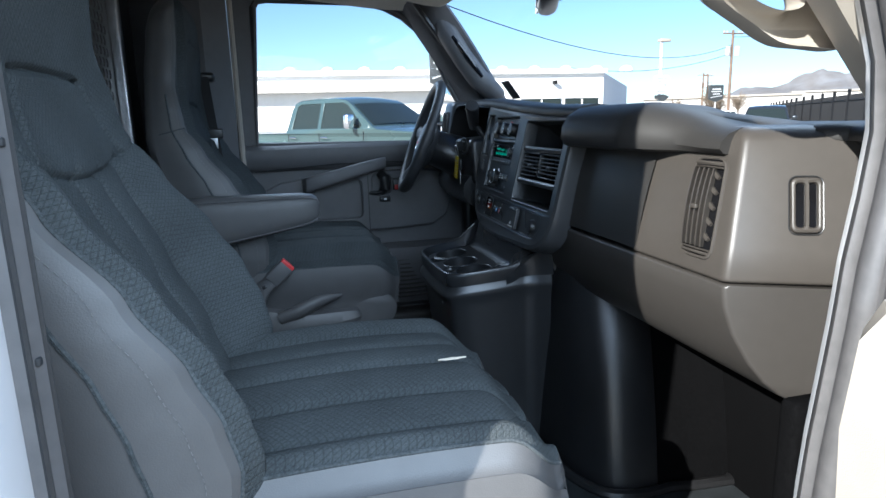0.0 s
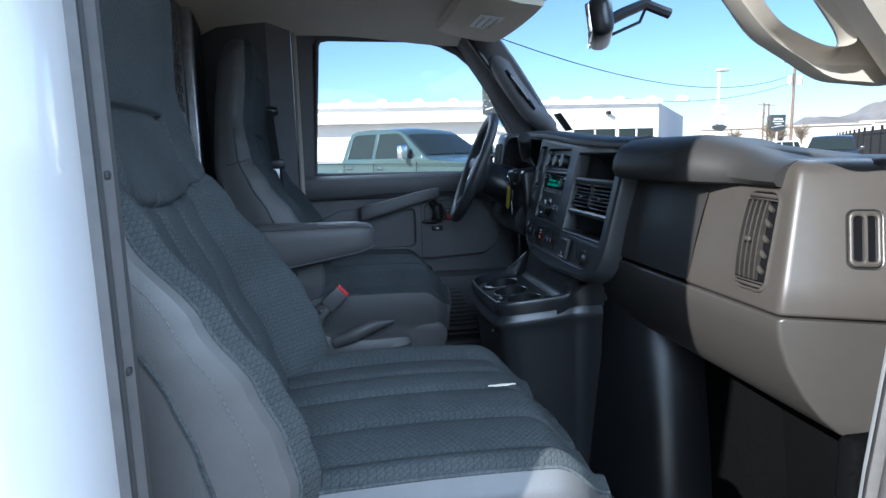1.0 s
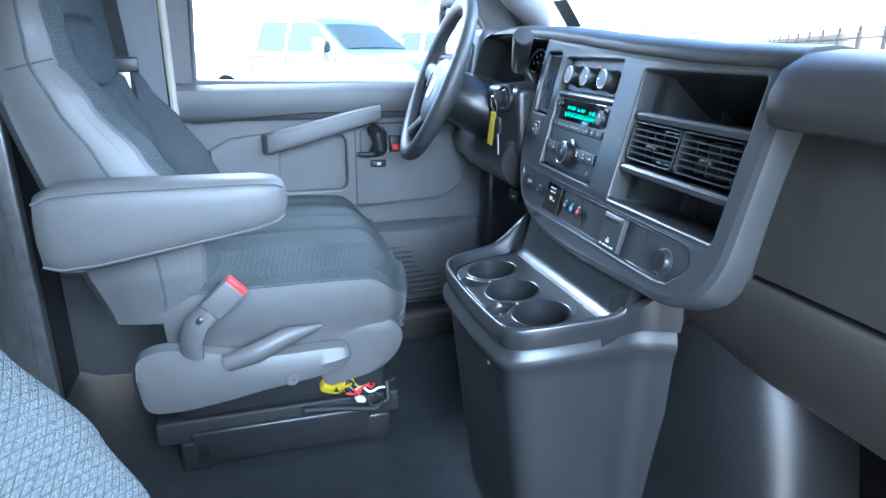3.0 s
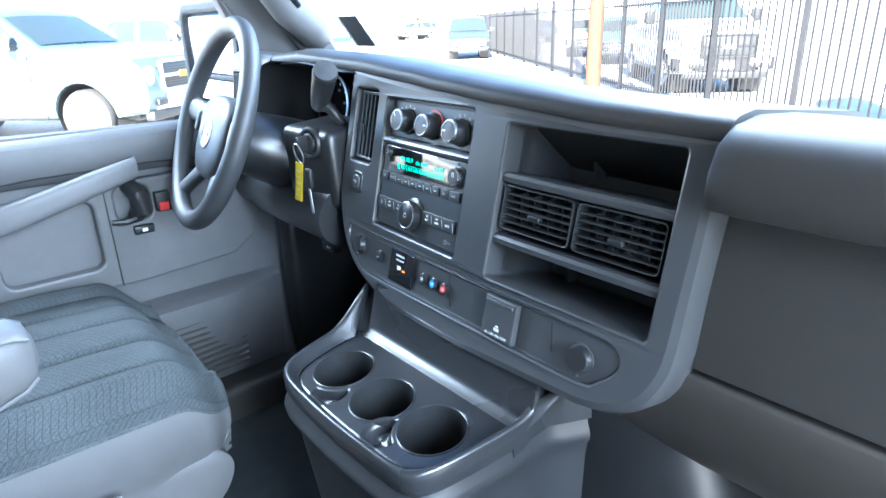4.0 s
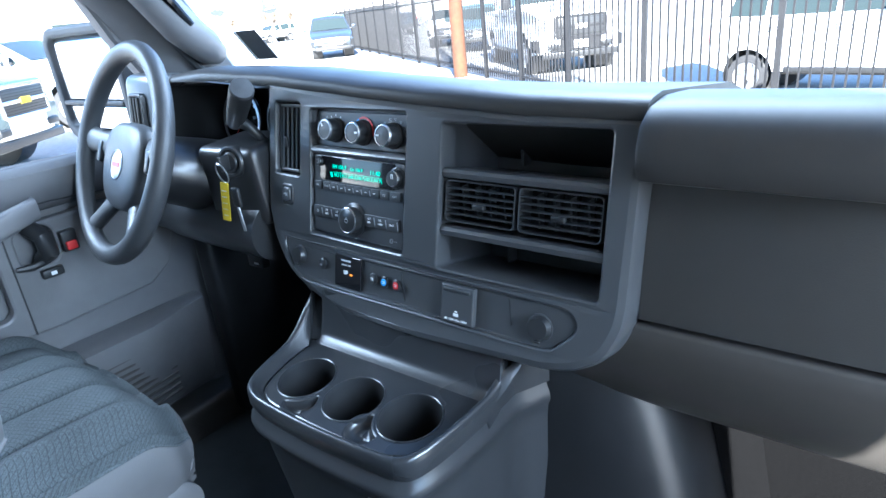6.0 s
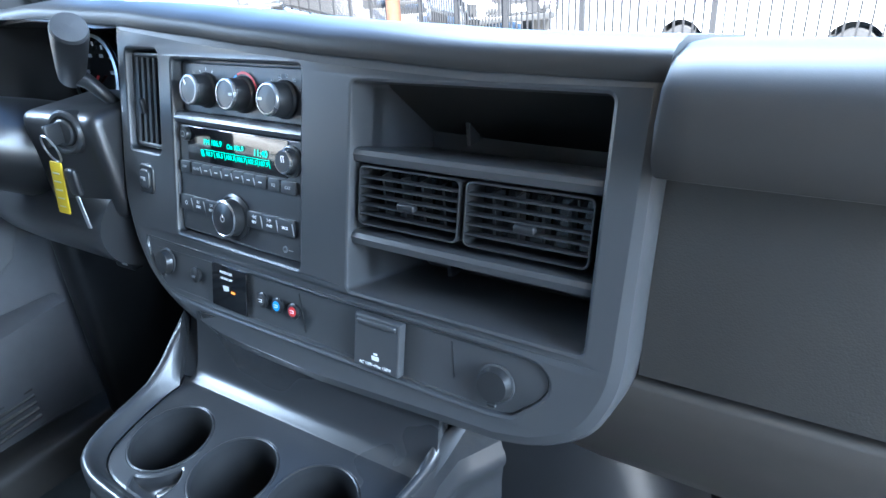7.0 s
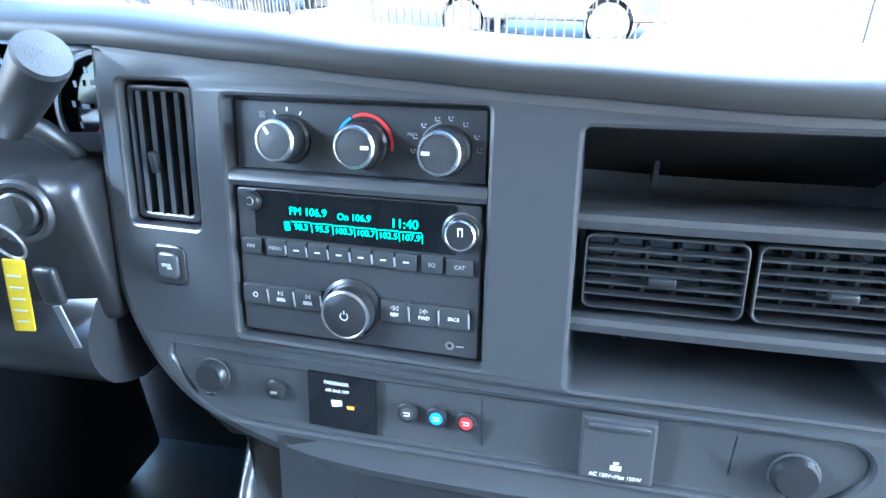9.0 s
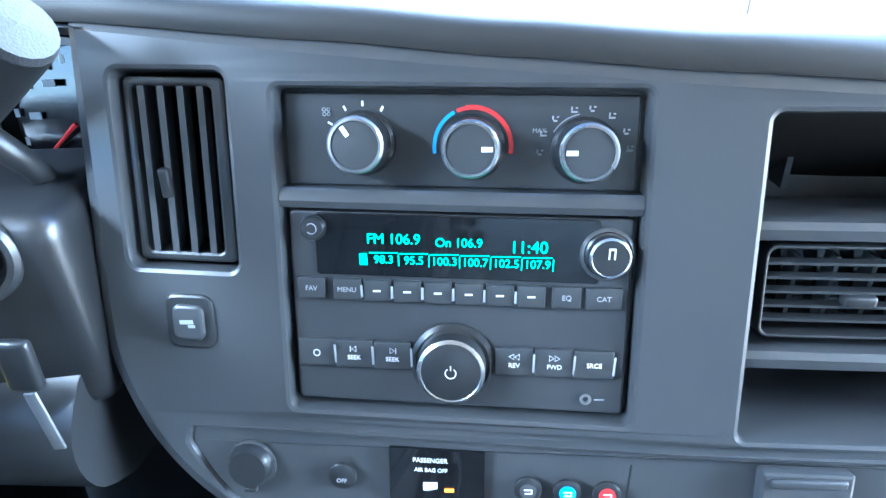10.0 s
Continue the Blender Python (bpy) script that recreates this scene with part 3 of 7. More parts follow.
fr = M()
zs = [0.55 + 1.45 * i / 24 for i in range(25)]
fr.loft([[(front_edge(z), 0.40, z), (front_edge(z) + 0.012, 0.43, z), (front_edge(z) + 0.06, 0.46, z), (front_edge(z) + 0.22, 0.47, z), (front_edge(z) + 0.3, 0.40, z), (front_edge(z) + 0.22, 0.31, z), (front_edge(z) + 0.05, 0.30, z), (front_edge(z) + 0.015, 0.335, z)] for z in zs])
setting("pillar_front", fr, WHITE, "white painted front door pillar")
setting("doorway_seal_front", M().loft([[(front_edge(z) + a, y - 0.045, z) for a, y in ((0.02, 0.462), (-0.004, 0.456), (-0.008, 0.448), (-0.003, 0.443), (-0.003, 0.438), (-0.011, 0.433), (-0.013, 0.424), (-0.010, 0.416), (-0.004, 0.413), (-0.004, 0.408), (-0.009, 0.404), (-0.010, 0.392), (-0.006, 0.384), (0.006, 0.380), (0.03, 0.40))] for z in zs]), SEAL, "ribbed grey rubber seal round the doorway", angle=50)
for z in (0.86, 1.02, 1.17, 1.33, 1.49):
    setting("seal_clip", M().rbox((front_edge(z) - 0.0105, 0.353, z), (0.004, 0.006, 0.006), 0.0015), BLACK, "small dark seal clip")
setting("sill_right", M().rbox((0.15, 0.40, 0.66), (0.9, 0.2, 0.09), 0.02), PLASTIC, "grey doorway sill")
setting("header_right", M().tube([(0.30, 0.40, 1.965), (0.0, 0.395, 1.985), (-0.3, 0.395, 1.985)], 0.035, 10), WHITE, "white rail over the doorway")
# door trim edge of the open passenger door
od = thing("open_door", "open passenger door with beige inner panel", "door")
dp = M()
dp.loft([[(x, y + 0.0, z) for x, y, z in ((0.62, 0.335 - k * 0.9, 0.70), (0.50 + 0.03 * (k == 0), 0.345 - k * 0.9, 0.72), (0.468 + 0.03 * (k == 0), 0.345 - k * 0.9, 1.0), (0.452 + 0.03 * (k == 0), 0.345 - k * 0.9, 1.22), (0.462 + 0.03 * (k == 0), 0.345 - k * 0.9, 1.295), (0.49 + 0.02 * (k == 0), 0.345 - k * 0.9, 1.318), (0.62, 0.335 - k * 0.9, 1.32))] for k in (0.0, 0.025, 0.3, 0.7, 1.0)])
part("inner_panel", dp, PILLAR, od, "beige-grey moulded door panel")
part("outer_skin", M().rbox((0.70, -0.2, 1.02), (0.06, 0.92, 0.68), 0.02), WHITE, od, "white outer skin")

# cargo bay behind the seats
part_m = M()
holes = []
for j in range(17):
    for i in range(10):
        holes.append(circle(1.62 + 0.034 * i + (0.017 if j % 2 else 0), 1.42 + 0.03 * j, 0.0135, 6))
part_m.plate([(0.5, 0.70), (2.15, 0.70), (2.15, 1.95), (0.5, 1.95)], holes, lambda u, v, w: (-0.44 + w, u, v), 0.004, 0.0012)
setting("partition", part_m, PERF, "steel cargo partition with rows of round holes")
setting("partition_post", M().rbox((-0.425, 2.0, 1.32), (0.035, 0.03, 1.24), 0.008), STEEL, "upright steel post of the partition")
setting("partition_panel", M().rbox((-0.425, 2.09, 1.32), (0.02, 0.15, 1.24), 0.004), BLACK, "black panel beside the partition")
cb = M()
cb.box((-1.9, 0.36, 1.33), (2.9, 0.04, 1.4)).box((-1.9, 2.29, 1.33), (2.9, 0.04, 1.4)).box((-3.3, CY, 1.33), (0.04, 1.9, 1.4)).box((-1.9, CY, 2.0), (2.9, 1.95, 0.03)).box((-1.9, CY, 0.68), (2.9, 1.95, 0.04))
setting("cargo_walls", cb, WHITE, "white cargo bay walls")

# sun visors, lamp and rear-view mirror
def sun_visor(name, y0, y1):
    t = thing(name, "beige folded sun visor with a paper label", "sun visor")
    v = M()
    n = 14
    v.loft([[(0.365 + a * 0.21 + 0.0, y0 + (y1 - y0) * i / n, 1.915 - 0.045 * a - b * (0.35 + 0.65 * math.sin(math.pi * min(1, max(0.0, (i + 0.6) / (n + 1.2)))) ** 0.4)) for a, b in ((0, 0.008), (0.03, 0.03), (0.3, 0.042), (0.7, 0.04), (0.97, 0.03), (1, 0.008), (0.7, -0.0), (0.3, -0.0))] for i in range(n + 1)])
    part("pad", v, LINER, t)
    part("paper_label", M().rbox((0.465, (y0 + y1) / 2 - 0.06, 1.853), (0.07, 0.16, 0.002), 0.0005, Euler((0, radians(8), 0)).to_matrix()), INK, t, "white warning label")
    for k in range(3):
        part("label_line", M().box((0.445 + 0.02 * k, (y0 + y1) / 2 - 0.06, 1.8545 - 0.0028 * k - 0.001), (0.004, 0.12, 0.001), Euler((0, radians(8), 0)).to_matrix()), DIM, t)
    part("clip", M().tube([(0.55, y0 + 0.03, 1.90), (0.55, y0 + 0.03, 1.865), (0.55, y0 + 0.08, 1.855)], 0.006, 8), LINER, t)
    return t


sun_visor("sun_visor", 1.55, 2.09)
rm = thing("rear_view_mirror", "black rear-view mirror on a stalk at the windscreen", "mirror")
part("shell", M().rbox((0.596, 1.25, 1.745), (0.05, 0.23, 0.08), 0.022, Euler((0, radians(-8), radians(-22))).to_matrix()), BLACK, rm)
part("mirror_pane", M().rbox((0.574, 1.258, 1.741), (0.01, 0.21, 0.06), 0.004, Euler((0, radians(-8), radians(-22))).to_matrix()), MIRROR, rm, "silver mirror glass")
part("stalk", M().tube([(0.61, 1.25, 1.75), (0.65, 1.25, 1.77), (0.70, 1.25, 1.79), (0.76, 1.25, 1.77)], 0.012, 8), BLACK, rm)
part("cable", M().tube([(0.60, 1.26, 1.76), (0.65, 1.30, 1.735), (0.71, 1.29, 1.76), (0.73, 1.27, 1.82)], 0.004, 6), BLACK, rm, "looped black cable")
gh = thing("grab_handle", "beige-grey moulded grab handle on the passenger pillar", "handle")
grab_o = [(0.330, 1.735), (0.365, 1.690), (0.409, 1.630), (0.450, 1.588), (0.489, 1.563), (0.519, 1.545), (0.551, 1.540), (0.595, 1.538), (0.640, 1.560), (0.62, 1.64), (0.54, 1.74), (0.46, 1.80), (0.36, 1.80)]
grab_i = [(0.400, 1.690), (0.431, 1.636), (0.458, 1.604), (0.485, 1.588), (0.512, 1.577), (0.534, 1.577), (0.540, 1.588), (0.515, 1.625), (0.475, 1.675), (0.430, 1.712), (0.405, 1.712)]
part("grip", M().plate(curved(grab_o, 5), [curved(grab_i, 5)], lambda u, v, w: Vector((u + 0.01, 0.548 - 0.02 * step(0.45, 0.62, u) + w, v)), 0.036, 0.013), PILLAR, gh, angle=60)
part("screw_cover", M().lathe([(0.011, 0), (0.011, 0.002), (0.009, 0.0035), (0, 0.004)], (0.60, 0.565, 1.585), (-0.3, 1, 0), 18), PILLAR, gh, "round screw cover")
setting("sill_left", M().rbox((0.30, 2.20, 0.715), (1.2, 0.10, 0.11), 0.02), PLASTIC, "grey sill below the driver's door")
# moulded grip and speaker slot on the driver's pillar, in its shade-darkened grey
ph = thing("pillar_grip", "grey moulded grip pad with a dark slot on the pillar", "handle")
part("pad", M().tube([(0.585, 2.125, 1.80), (0.60, 2.095, 1.765), (0.645, 2.085, 1.69), (0.70, 2.085, 1.62), (0.755, 2.095, 1.575), (0.79, 2.12, 1.56)], [0.03, 0.036, 0.036, 0.038, 0.036, 0.026], 12), DOORP, ph)
part("slot", M().tube([(0.605, 2.062, 1.755), (0.65, 2.046, 1.69), (0.705, 2.048, 1.62)], [0.006, 0.011, 0.006], 8), GLOSS, ph)
setting("mirror_cheek", M().loft([[(x, 2.205 - o, z) for x, z in ((0.80, 1.395), (0.86, 1.395), (0.80, 1.50), (0.72, 1.60), (0.665, 1.60), (0.70, 1.50))] for o in (0.0, 0.02)]), BLACK, "black triangular cheek behind the mirror")
# dark joints of the door panel
for i, pts in enumerate(([(-0.05, 1.098), (0.15, 1.091), (0.35, 1.084), (0.55, 1.094), (0.602, 1.13), (0.628, 1.20), (0.622, 1.29)], [(-0.08, 1.318), (0.2, 1.335), (0.4, 1.335), (0.55, 1.325), (0.70, 1.32)])):
    part("panel_joint", M().tube([(u, door_y(u, v) - (0.004 if i == 0 else 0.03), v) for u, v in pts], 0.0018, 6), BLACK, door)
setting("windscreen_edge", M().tube([Vector(screen(0.985, v)) + Vector((-0.012, -0.01, -0.004)) for v in (0.0, 0.25, 0.5, 0.75, 1.0)], 0.009, 8), BLACK, "black border along the windscreen side")
cd = thing("windscreen_card", "dark printed card stuck low on the windscreen", "card")
part("card", M().rbox((0.775, 1.95, 1.57), (0.003, 0.062, 0.072), 0.001, Euler((0, radians(-37), 0)).to_matrix()), PAINTST, cd)
part("card_border", M().rbox((0.7735, 1.984, 1.57), (0.003, 0.006, 0.072), 0.001, Euler((0, radians(-37), 0)).to_matrix()), INK, cd)


# ---- dashboard ----
def bx(y, z):
    return 0.551 + 0.235 * (z - 1.286) + 0.075 * (y - 1.13) ** 2


def bn(y, z):
    return Vector((-1, 0.15 * (y - 1.13), 0.235)).normalized()


def B(y, z, w=0.0):
    return Vector((bx(y, z), y, z)) + bn(y, z) * w


def Bm(y, z, w=0.0):
    """A frame on the panel: x to the viewer's right, y up, z out."""
    n = bn(y, z)
    up = Vector((0.235, 0, 1))
    up = (up - n * up.dot(n)).normalized()
    right = up.cross(n)
    m = Matrix((right, up, n)).transposed().to_4x4()
    m.translation = B(y, z, w)
    return m


dash = thing("dashboard", "dark grey plastic van dashboard with vents and cubbies", "dashboard")
TOP = [(1.10, 1.486), (1.236, 1.489), (1.392, 1.497), (1.50, 1.504), (1.607, 1.512), (1.752, 1.521), (1.95, 1.527), (2.12, 1.515), (2.17, 1.50)]


def lip(y):
    return lerp(TOP, y)


# top pad from the lip to the windscreen
rows = []
for y in sorted([0.47 + 0.015 * i for i in range(115)] + [1.0990, 1.1008]):
    z = lip(max(y, 1.10))
    far = 0.84 + 0.14 * (1 - ((y - CY) / 0.85) ** 2)
    xe = bx(min(max(y, 1.10), 1.75), z) + 0.002
    if y < 1.10:
        xe += 0.03
        z += -0.016 - 0.024 * step(0.86, 0.70, y)
        xe += 0.085 * step(0.84, 0.72, y)
        xe = min(max(xe, 0.635 + (0.668 - y) / 0.5225), far - 0.14)
    rows.append([(xe + 0.006, y, z - 0.011), (xe - 0.003, y, z - 0.009), (xe - 0.0045, y, z - 0.004), (xe - 0.0035, y, z + 0.003), (xe + 0.001, y, z + 0.008), (xe + 0.012, y, z + 0.0125), (xe + 0.04, y, z + 0.015), (xe + 0.12, y, z + 0.006), (far - 0.06, y, min(z - 0.01, 1.470)), (far + 0.03, y, min(z - 0.02, 1.445))] + ([(far, y, 1.43), (xe + 0.15, y, z - 0.03)] if 1.745 < y < 2.06 else [(far, y, 1.36), (xe + 0.15, y, 1.36)]))
part("top_pad", M().loft(rows), PLASTIC_TOP, dash, "dark padded dash top")

# centre panel
outline = [(1.100, 1.482), (1.100, 1.286), (1.103, 1.262), (1.111, 1.240), (1.122, 1.222), (1.138, 1.209), (1.165, 1.196), (1.199, 1.189), (1.40, 1.178), (1.55, 1.178), (1.62, 1.19), (1.665, 1.205), (1.70, 1.225), (1.73, 1.258), (1.748, 1.295), (1.756, 1.330), (1.756, 1.40), (1.753, 1.517),
           (1.607, 1.508), (1.50, 1.500), (1.392, 1.493), (1.236, 1.485)]
outline = outline[:1] + curved(outline[1:8], 4, False) + curved(outline[8:17], 4, False) + outline[17:]
vent_o = rrect(1.660, 1.728, 1.375, 1.487, 0.006)
rad_o = rrect(1.427, 1.632, 1.291, 1.479, 0.004)
cub_o = rrect(1.134, 1.364, 1.285, 1.468, 0.005)
strip_o = [(1.700, 1.272), (1.40, 1.2715), (1.18, 1.2695), (1.166, 1.266), (1.158, 1.256), (1.161, 1.243), (1.177, 1.228), (1.205, 1.217), (1.35, 1.217), (1.57, 1.213), (1.645, 1.213), (1.672, 1.222), (1.690, 1.242), (1.702, 1.262)]
strip_o = strip_o[:2] + curved(strip_o[2:9], 3, False) + curved(strip_o[9:], 3, False)
part("centre_panel", M().plate(outline, [vent_o, rad_o, cub_o, strip_o], B, 0.045, 0.0032, edge=0.012), BEZEL, dash, "satin dark centre panel with rounded edges")

# cubby box with two shelves and paired vents
cub = M()
cub.plate(rrect(1.134, 1.364, 1.285, 1.468, 0.005), [], lambda u, v, w: B(u, v, -0.13 + w), 0.002, 0.001)
sides = rrect(1.134, 1.364, 1.285, 1.468, 0.005)
cub.loft([[B(u, v, -0.03) for u, v in sides], [B(u, v, -0.13) for u, v in sides]], caps=False)
part("cubby_box", cub, BEZEL, dash)
cub2 = M()
for z in (1.4075, 1.334):
    cub2.loft([[B(1.134 + 0.23 * i / 8, z + dz, w) for w, dz in ((-0.11, 0.003), (-0.012, 0.006), (-0.006, 0.004), (-0.004, 0.0), (-0.006, -0.006), (-0.014, -0.008), (-0.11, -0.006))] for i in range(9)])
part("cubby_shelf", cub2, BEZEL, dash)
for y, z in ((1.306, 1.440), (1.318, 1.306)):
    part("cubby_rib", M().box(B(y, z, -0.112), (0.020, 0.004, 0.044)), BEZEL, dash)


def louvre(y0, y1, z0, z1, flat):
    n = part("vent_frame", M().plate(rrect(y0, y1, z0, z1, 0.006), [rrect(y0 + 0.0016, y1 - 0.0016, z0 + 0.0016, z1 - 0.0016, 0.005)], lambda u, v, w: B(u, v, -0.006 + w), 0.03, 0.0007), BLACK, dash, "black air vent")
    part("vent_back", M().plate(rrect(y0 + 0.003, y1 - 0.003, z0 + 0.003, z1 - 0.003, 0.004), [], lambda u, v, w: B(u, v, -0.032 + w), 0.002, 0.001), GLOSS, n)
    if flat:
        for i in range(5):
            z = z0 + 0.006 + (z1 - z0 - 0.012) * (i + 0.5) / 5
            part("slat", M().loft([[B(y, z + dz, w) for w, dz in ((-0.0068, 0.0007), (-0.0075, 0.0009), (-0.015, 0.0016), (-0.015, 0.0008), (-0.0075, -0.0009), (-0.0068, -0.0007))] for y in (y0 + 0.0016, (y0 + y1) / 2, y1 - 0.0016)]), BLACK, n)
        for i in range(4):
            y = y0 + (y1 - y0) * (i + 1) / 5
            part("fin", M().box(B(y, (z0 + z1) / 2, -0.024), (0.012, 0.0025, z1 - z0 - 0.01)), BLACK, n)
        part("tab", M().rbox(B((y0 + y1) / 2, (z0 + z1) / 2 - 0.004, -0.008), (0.008, 0.018, 0.007), 0.002), BLACK, n)
    return n


louvre(1.2515, 1.358, 1.3465, 1.3985, True)
louvre(1.139, 1.2465, 1.3465, 1.3985, True)

# upright vent beside the radio
vv = part("vent_frame", M().plate(rrect(1.663, 1.725, 1.378, 1.484, 0.004), [rrect(1.671, 1.719, 1.384, 1.479, 0.003)], lambda u, v, w: B(u, v, -0.007 + w), 0.03, 0.002), BLACK, dash, "black upright air vent")
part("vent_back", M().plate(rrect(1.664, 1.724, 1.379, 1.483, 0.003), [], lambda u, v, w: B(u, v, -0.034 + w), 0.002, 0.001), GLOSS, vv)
for i in range(4):
    y = 1.677 + 0.012 * i
    part("slat", M().loft([[B(y - 0.0022, z, -0.006), B(y + 0.0012, z, -0.005), B(y + 0.0065, z, -0.026), B(y + 0.0045, z, -0.026)] for z in (1.384, 1.43, 1.479)]), BEZEL, vv)
part("tab", M().rbox(B(1.7015, 1.425, -0.004), (0.006, 0.006, 0.018), 0.0015), BLACK, vv)

# tow-haul button
tb = part("tow_button", M().plate(rrect(1.677, 1.708, 1.326, 1.360, 0.007), [], lambda u, v, w: B(u, v, 0.002 + w), 0.004, 0.002), BLACK, dash, "square black button")
part("button_face", M().plate(rrect(1.6825, 1.7025, 1.332, 1.354, 0.005), [], lambda u, v, w: B(u, v, 0.0045 + w), 0.004, 0.002), BEZEL, tb)
part("button_mark", M().box(B(1.6925, 1.344, 0.0055), (0.0006, 0.008, 0.0026)).box(B(1.6895, 1.3415, 0.0055), (0.0006, 0.004, 0.0018)), DIM, tb, "small white van symbol")

# climate panel
part("recess_back", M().plate(rrect(1.426, 1.633, 1.290, 1.480, 0.004), [], lambda u, v, w: B(u, v, -0.016 + w), 0.003, 0.001), BLACK, dash)
clim = part("climate_panel", M().plate(rrect(1.430, 1.629, 1.4255, 1.4765, 0.002), [], lambda u, v, w: B(u, v, -0.012 + w), 0.004, 0.001), RADIO, dash, "black climate control panel")
part("divider_bar", M().loft([[B(1.427 + 0.205 * i / 6, 1.4185 + dz, w) for w, dz in ((-0.016, 0.007), (-0.005, 0.006), (-0.002, 0.003), (-0.001, -0.001), (-0.003, -0.005), (-0.016, -0.006))] for i in range(7)]), BEZEL, dash)


def dial(y, z, turn):
    k = part("knob", M().lathe([(0.0185, 0), (0.0185, 0.003), (0.0165, 0.005), (0.0158, 0.019), (0.0150, 0.021)], B(y, z, -0.012), bn(y, z), 28), BLACK, clim, "round black knob with a silver ring")
    part("knob_ring", M().lathe([(0.0155, 0.0), (0.0157, 0.0015), (0.0146, 0.003), (0.0132, 0.0032), (0.0132, 0.0)], B(y, z, 0.0085), bn(y, z), 28), SILVERP, k)
    part("knob_cap", M().lathe([(0.0131, 0.0), (0.0131, 0.002), (0.0, 0.0028)], B(y, z, 0.0088), bn(y, z), 24), KEYP, k)
    m = Bm(y, z, 0.0118)
    d = Vector((math.cos(radians(turn)), math.sin(radians(turn)), 0))
    p0, p1 = d * 0.006, d * 0.012
    s = Vector((-d.y, d.x, 0)) * 0.0013
    part("pointer", M().add([m @ (p0 + s), m @ (p1 + s), m @ (p1 - s), m @ (p0 - s)], [(3, 2, 1, 0)]), INK, k, flat=True)


dial(1.5835, 1.4495, 125)
dial(1.5215, 1.4485, 0)
dial(1.4595, 1.4475, 180)


def arc(y, z, r0, r1, a0, a1, material, parent, w=-0.0106):
    m = Bm(y, z, w)
    n = 14
    vs = []
    for i in range(n + 1):
        a = radians(a0 + (a1 - a0) * i / n)
        vs += [m @ Vector((math.cos(a) * r0, math.sin(a) * r0, 0)), m @ Vector((math.cos(a) * r1, math.sin(a) * r1, 0))]
    return part("scale_arc", M().add(vs, [(2 * i, 2 * i + 2, 2 * i + 3, 2 * i + 1) for i in range(n)]), material, parent, flat=True)


arc(1.5215, 1.4485, 0.0205, 0.0225, 190, 118, BLUE, clim)
arc(1.5215, 1.4485, 0.0205, 0.0225, 114, 100, RED, clim)
arc(1.5215, 1.4485, 0.0205, 0.0230, 100, -10, RED, clim)
for a in (150, 118, 90, 60):
    m = Bm(1.5835, 1.4495, -0.0106)
    d = Vector((math.cos(radians(a)), math.sin(radians(a)), 0))
    s = Vector((-d.y, d.x, 0)) * 0.0006
    part("scale_tick", M().add([m @ (d * 0.0205 + s), m @ (d * 0.0235 + s), m @ (d * 0.0235 - s), m @ (d * 0.0205 - s)], [(3, 2, 1, 0)]), INK, clim, flat=True)
for i, a in enumerate((186, 158, 132, 105, 82, 55, 25, 0)):
    m = Bm(1.4595, 1.4475, -0.0106)
    c = m @ Vector((math.cos(radians(a)) * 0.0245, math.sin(radians(a)) * 0.0215, 0))
    part("mode_symbol", M().rbox(c, (0.0005, 0.0036 if i % 2 else 0.0022, 0.0010), 0.0002).rbox(c + Vector((0, 0.0014, 0.0018)), (0.0005, 0.0009, 0.0022), 0.0002).rbox(c + Vector((0, -0.0012, 0.0022)), (0.0005, 0.0014, 0.0009), 0.0002), DIM, clim)
arc(1.4595, 1.4475, 0.0195, 0.0201, 150, 100, DIM, clim)
fan = Bm(1.5835, 1.4495, -0.0106) @ Vector((-0.021, 0.0175, 0))
fs_ = M()
for dy, dz in ((0.0013, 0.0013), (-0.0013, -0.0013), (-0.0013, 0.0013), (0.0013, -0.0013)):
    fs_.tube([fan + Vector((0, dy + 0.0010 * math.cos(a), dz + 0.0010 * math.sin(a))) for a in [2 * math.pi * i / 8 for i in range(8)]], 0.00022, 4, loop=True)
part("fan_symbol", fs_, DIM, clim)
words("MAX", 0.0035, Bm(1.4845, 1.4575, -0.0106), DIM, clim)

# radio
radio = part("radio", M().plate(rrect(1.4305, 1.6285, 1.2955, 1.4115, 0.003), [], lambda u, v, w: B(u, v, -0.006 + w), 0.01, 0.0015), RADIO, dash, "black car radio with a green lit display")
part("display", M().plate(rrect(1.449, 1.613, 1.3745, 1.4105, 0.002), [], lambda u, v, w: B(u, v, -0.0052 + w), 0.002, 0.0005), GLOSS, radio, "glossy black display")
W0 = -0.0045
words("FM 106.9", 0.0085, Bm(1.5665, 1.3965, W0), LCD, radio)
words("On 106.9", 0.0072, Bm(1.5285, 1.3955, W0), LCD, radio)
words("11:40", 0.0098, Bm(1.4885, 1.394, W0), LCD, radio)
for i, s in enumerate(("98.3", "95.5", "100.3", "100.7", "102.5", "107.9")):
    words(s, 0.0068, Bm(1.5725 - 0.0178 * i, 1.3845, W0), LCD, radio)
    part("preset_box", M().box(B(1.5725 - 0.0178 * i - 0.0089, 1.3845, W0), (0.0004, 0.0005, 0.0075)).box(B(1.5725 - 0.0178 * i, 1.3886, W0), (0.0004, 0.0165, 0.0005)), LCD, radio)
part("page_mark", M().rbox(B(1.5845, 1.3845, W0), (0.0004, 0.0045, 0.0075), 0.0002), LCD, radio)


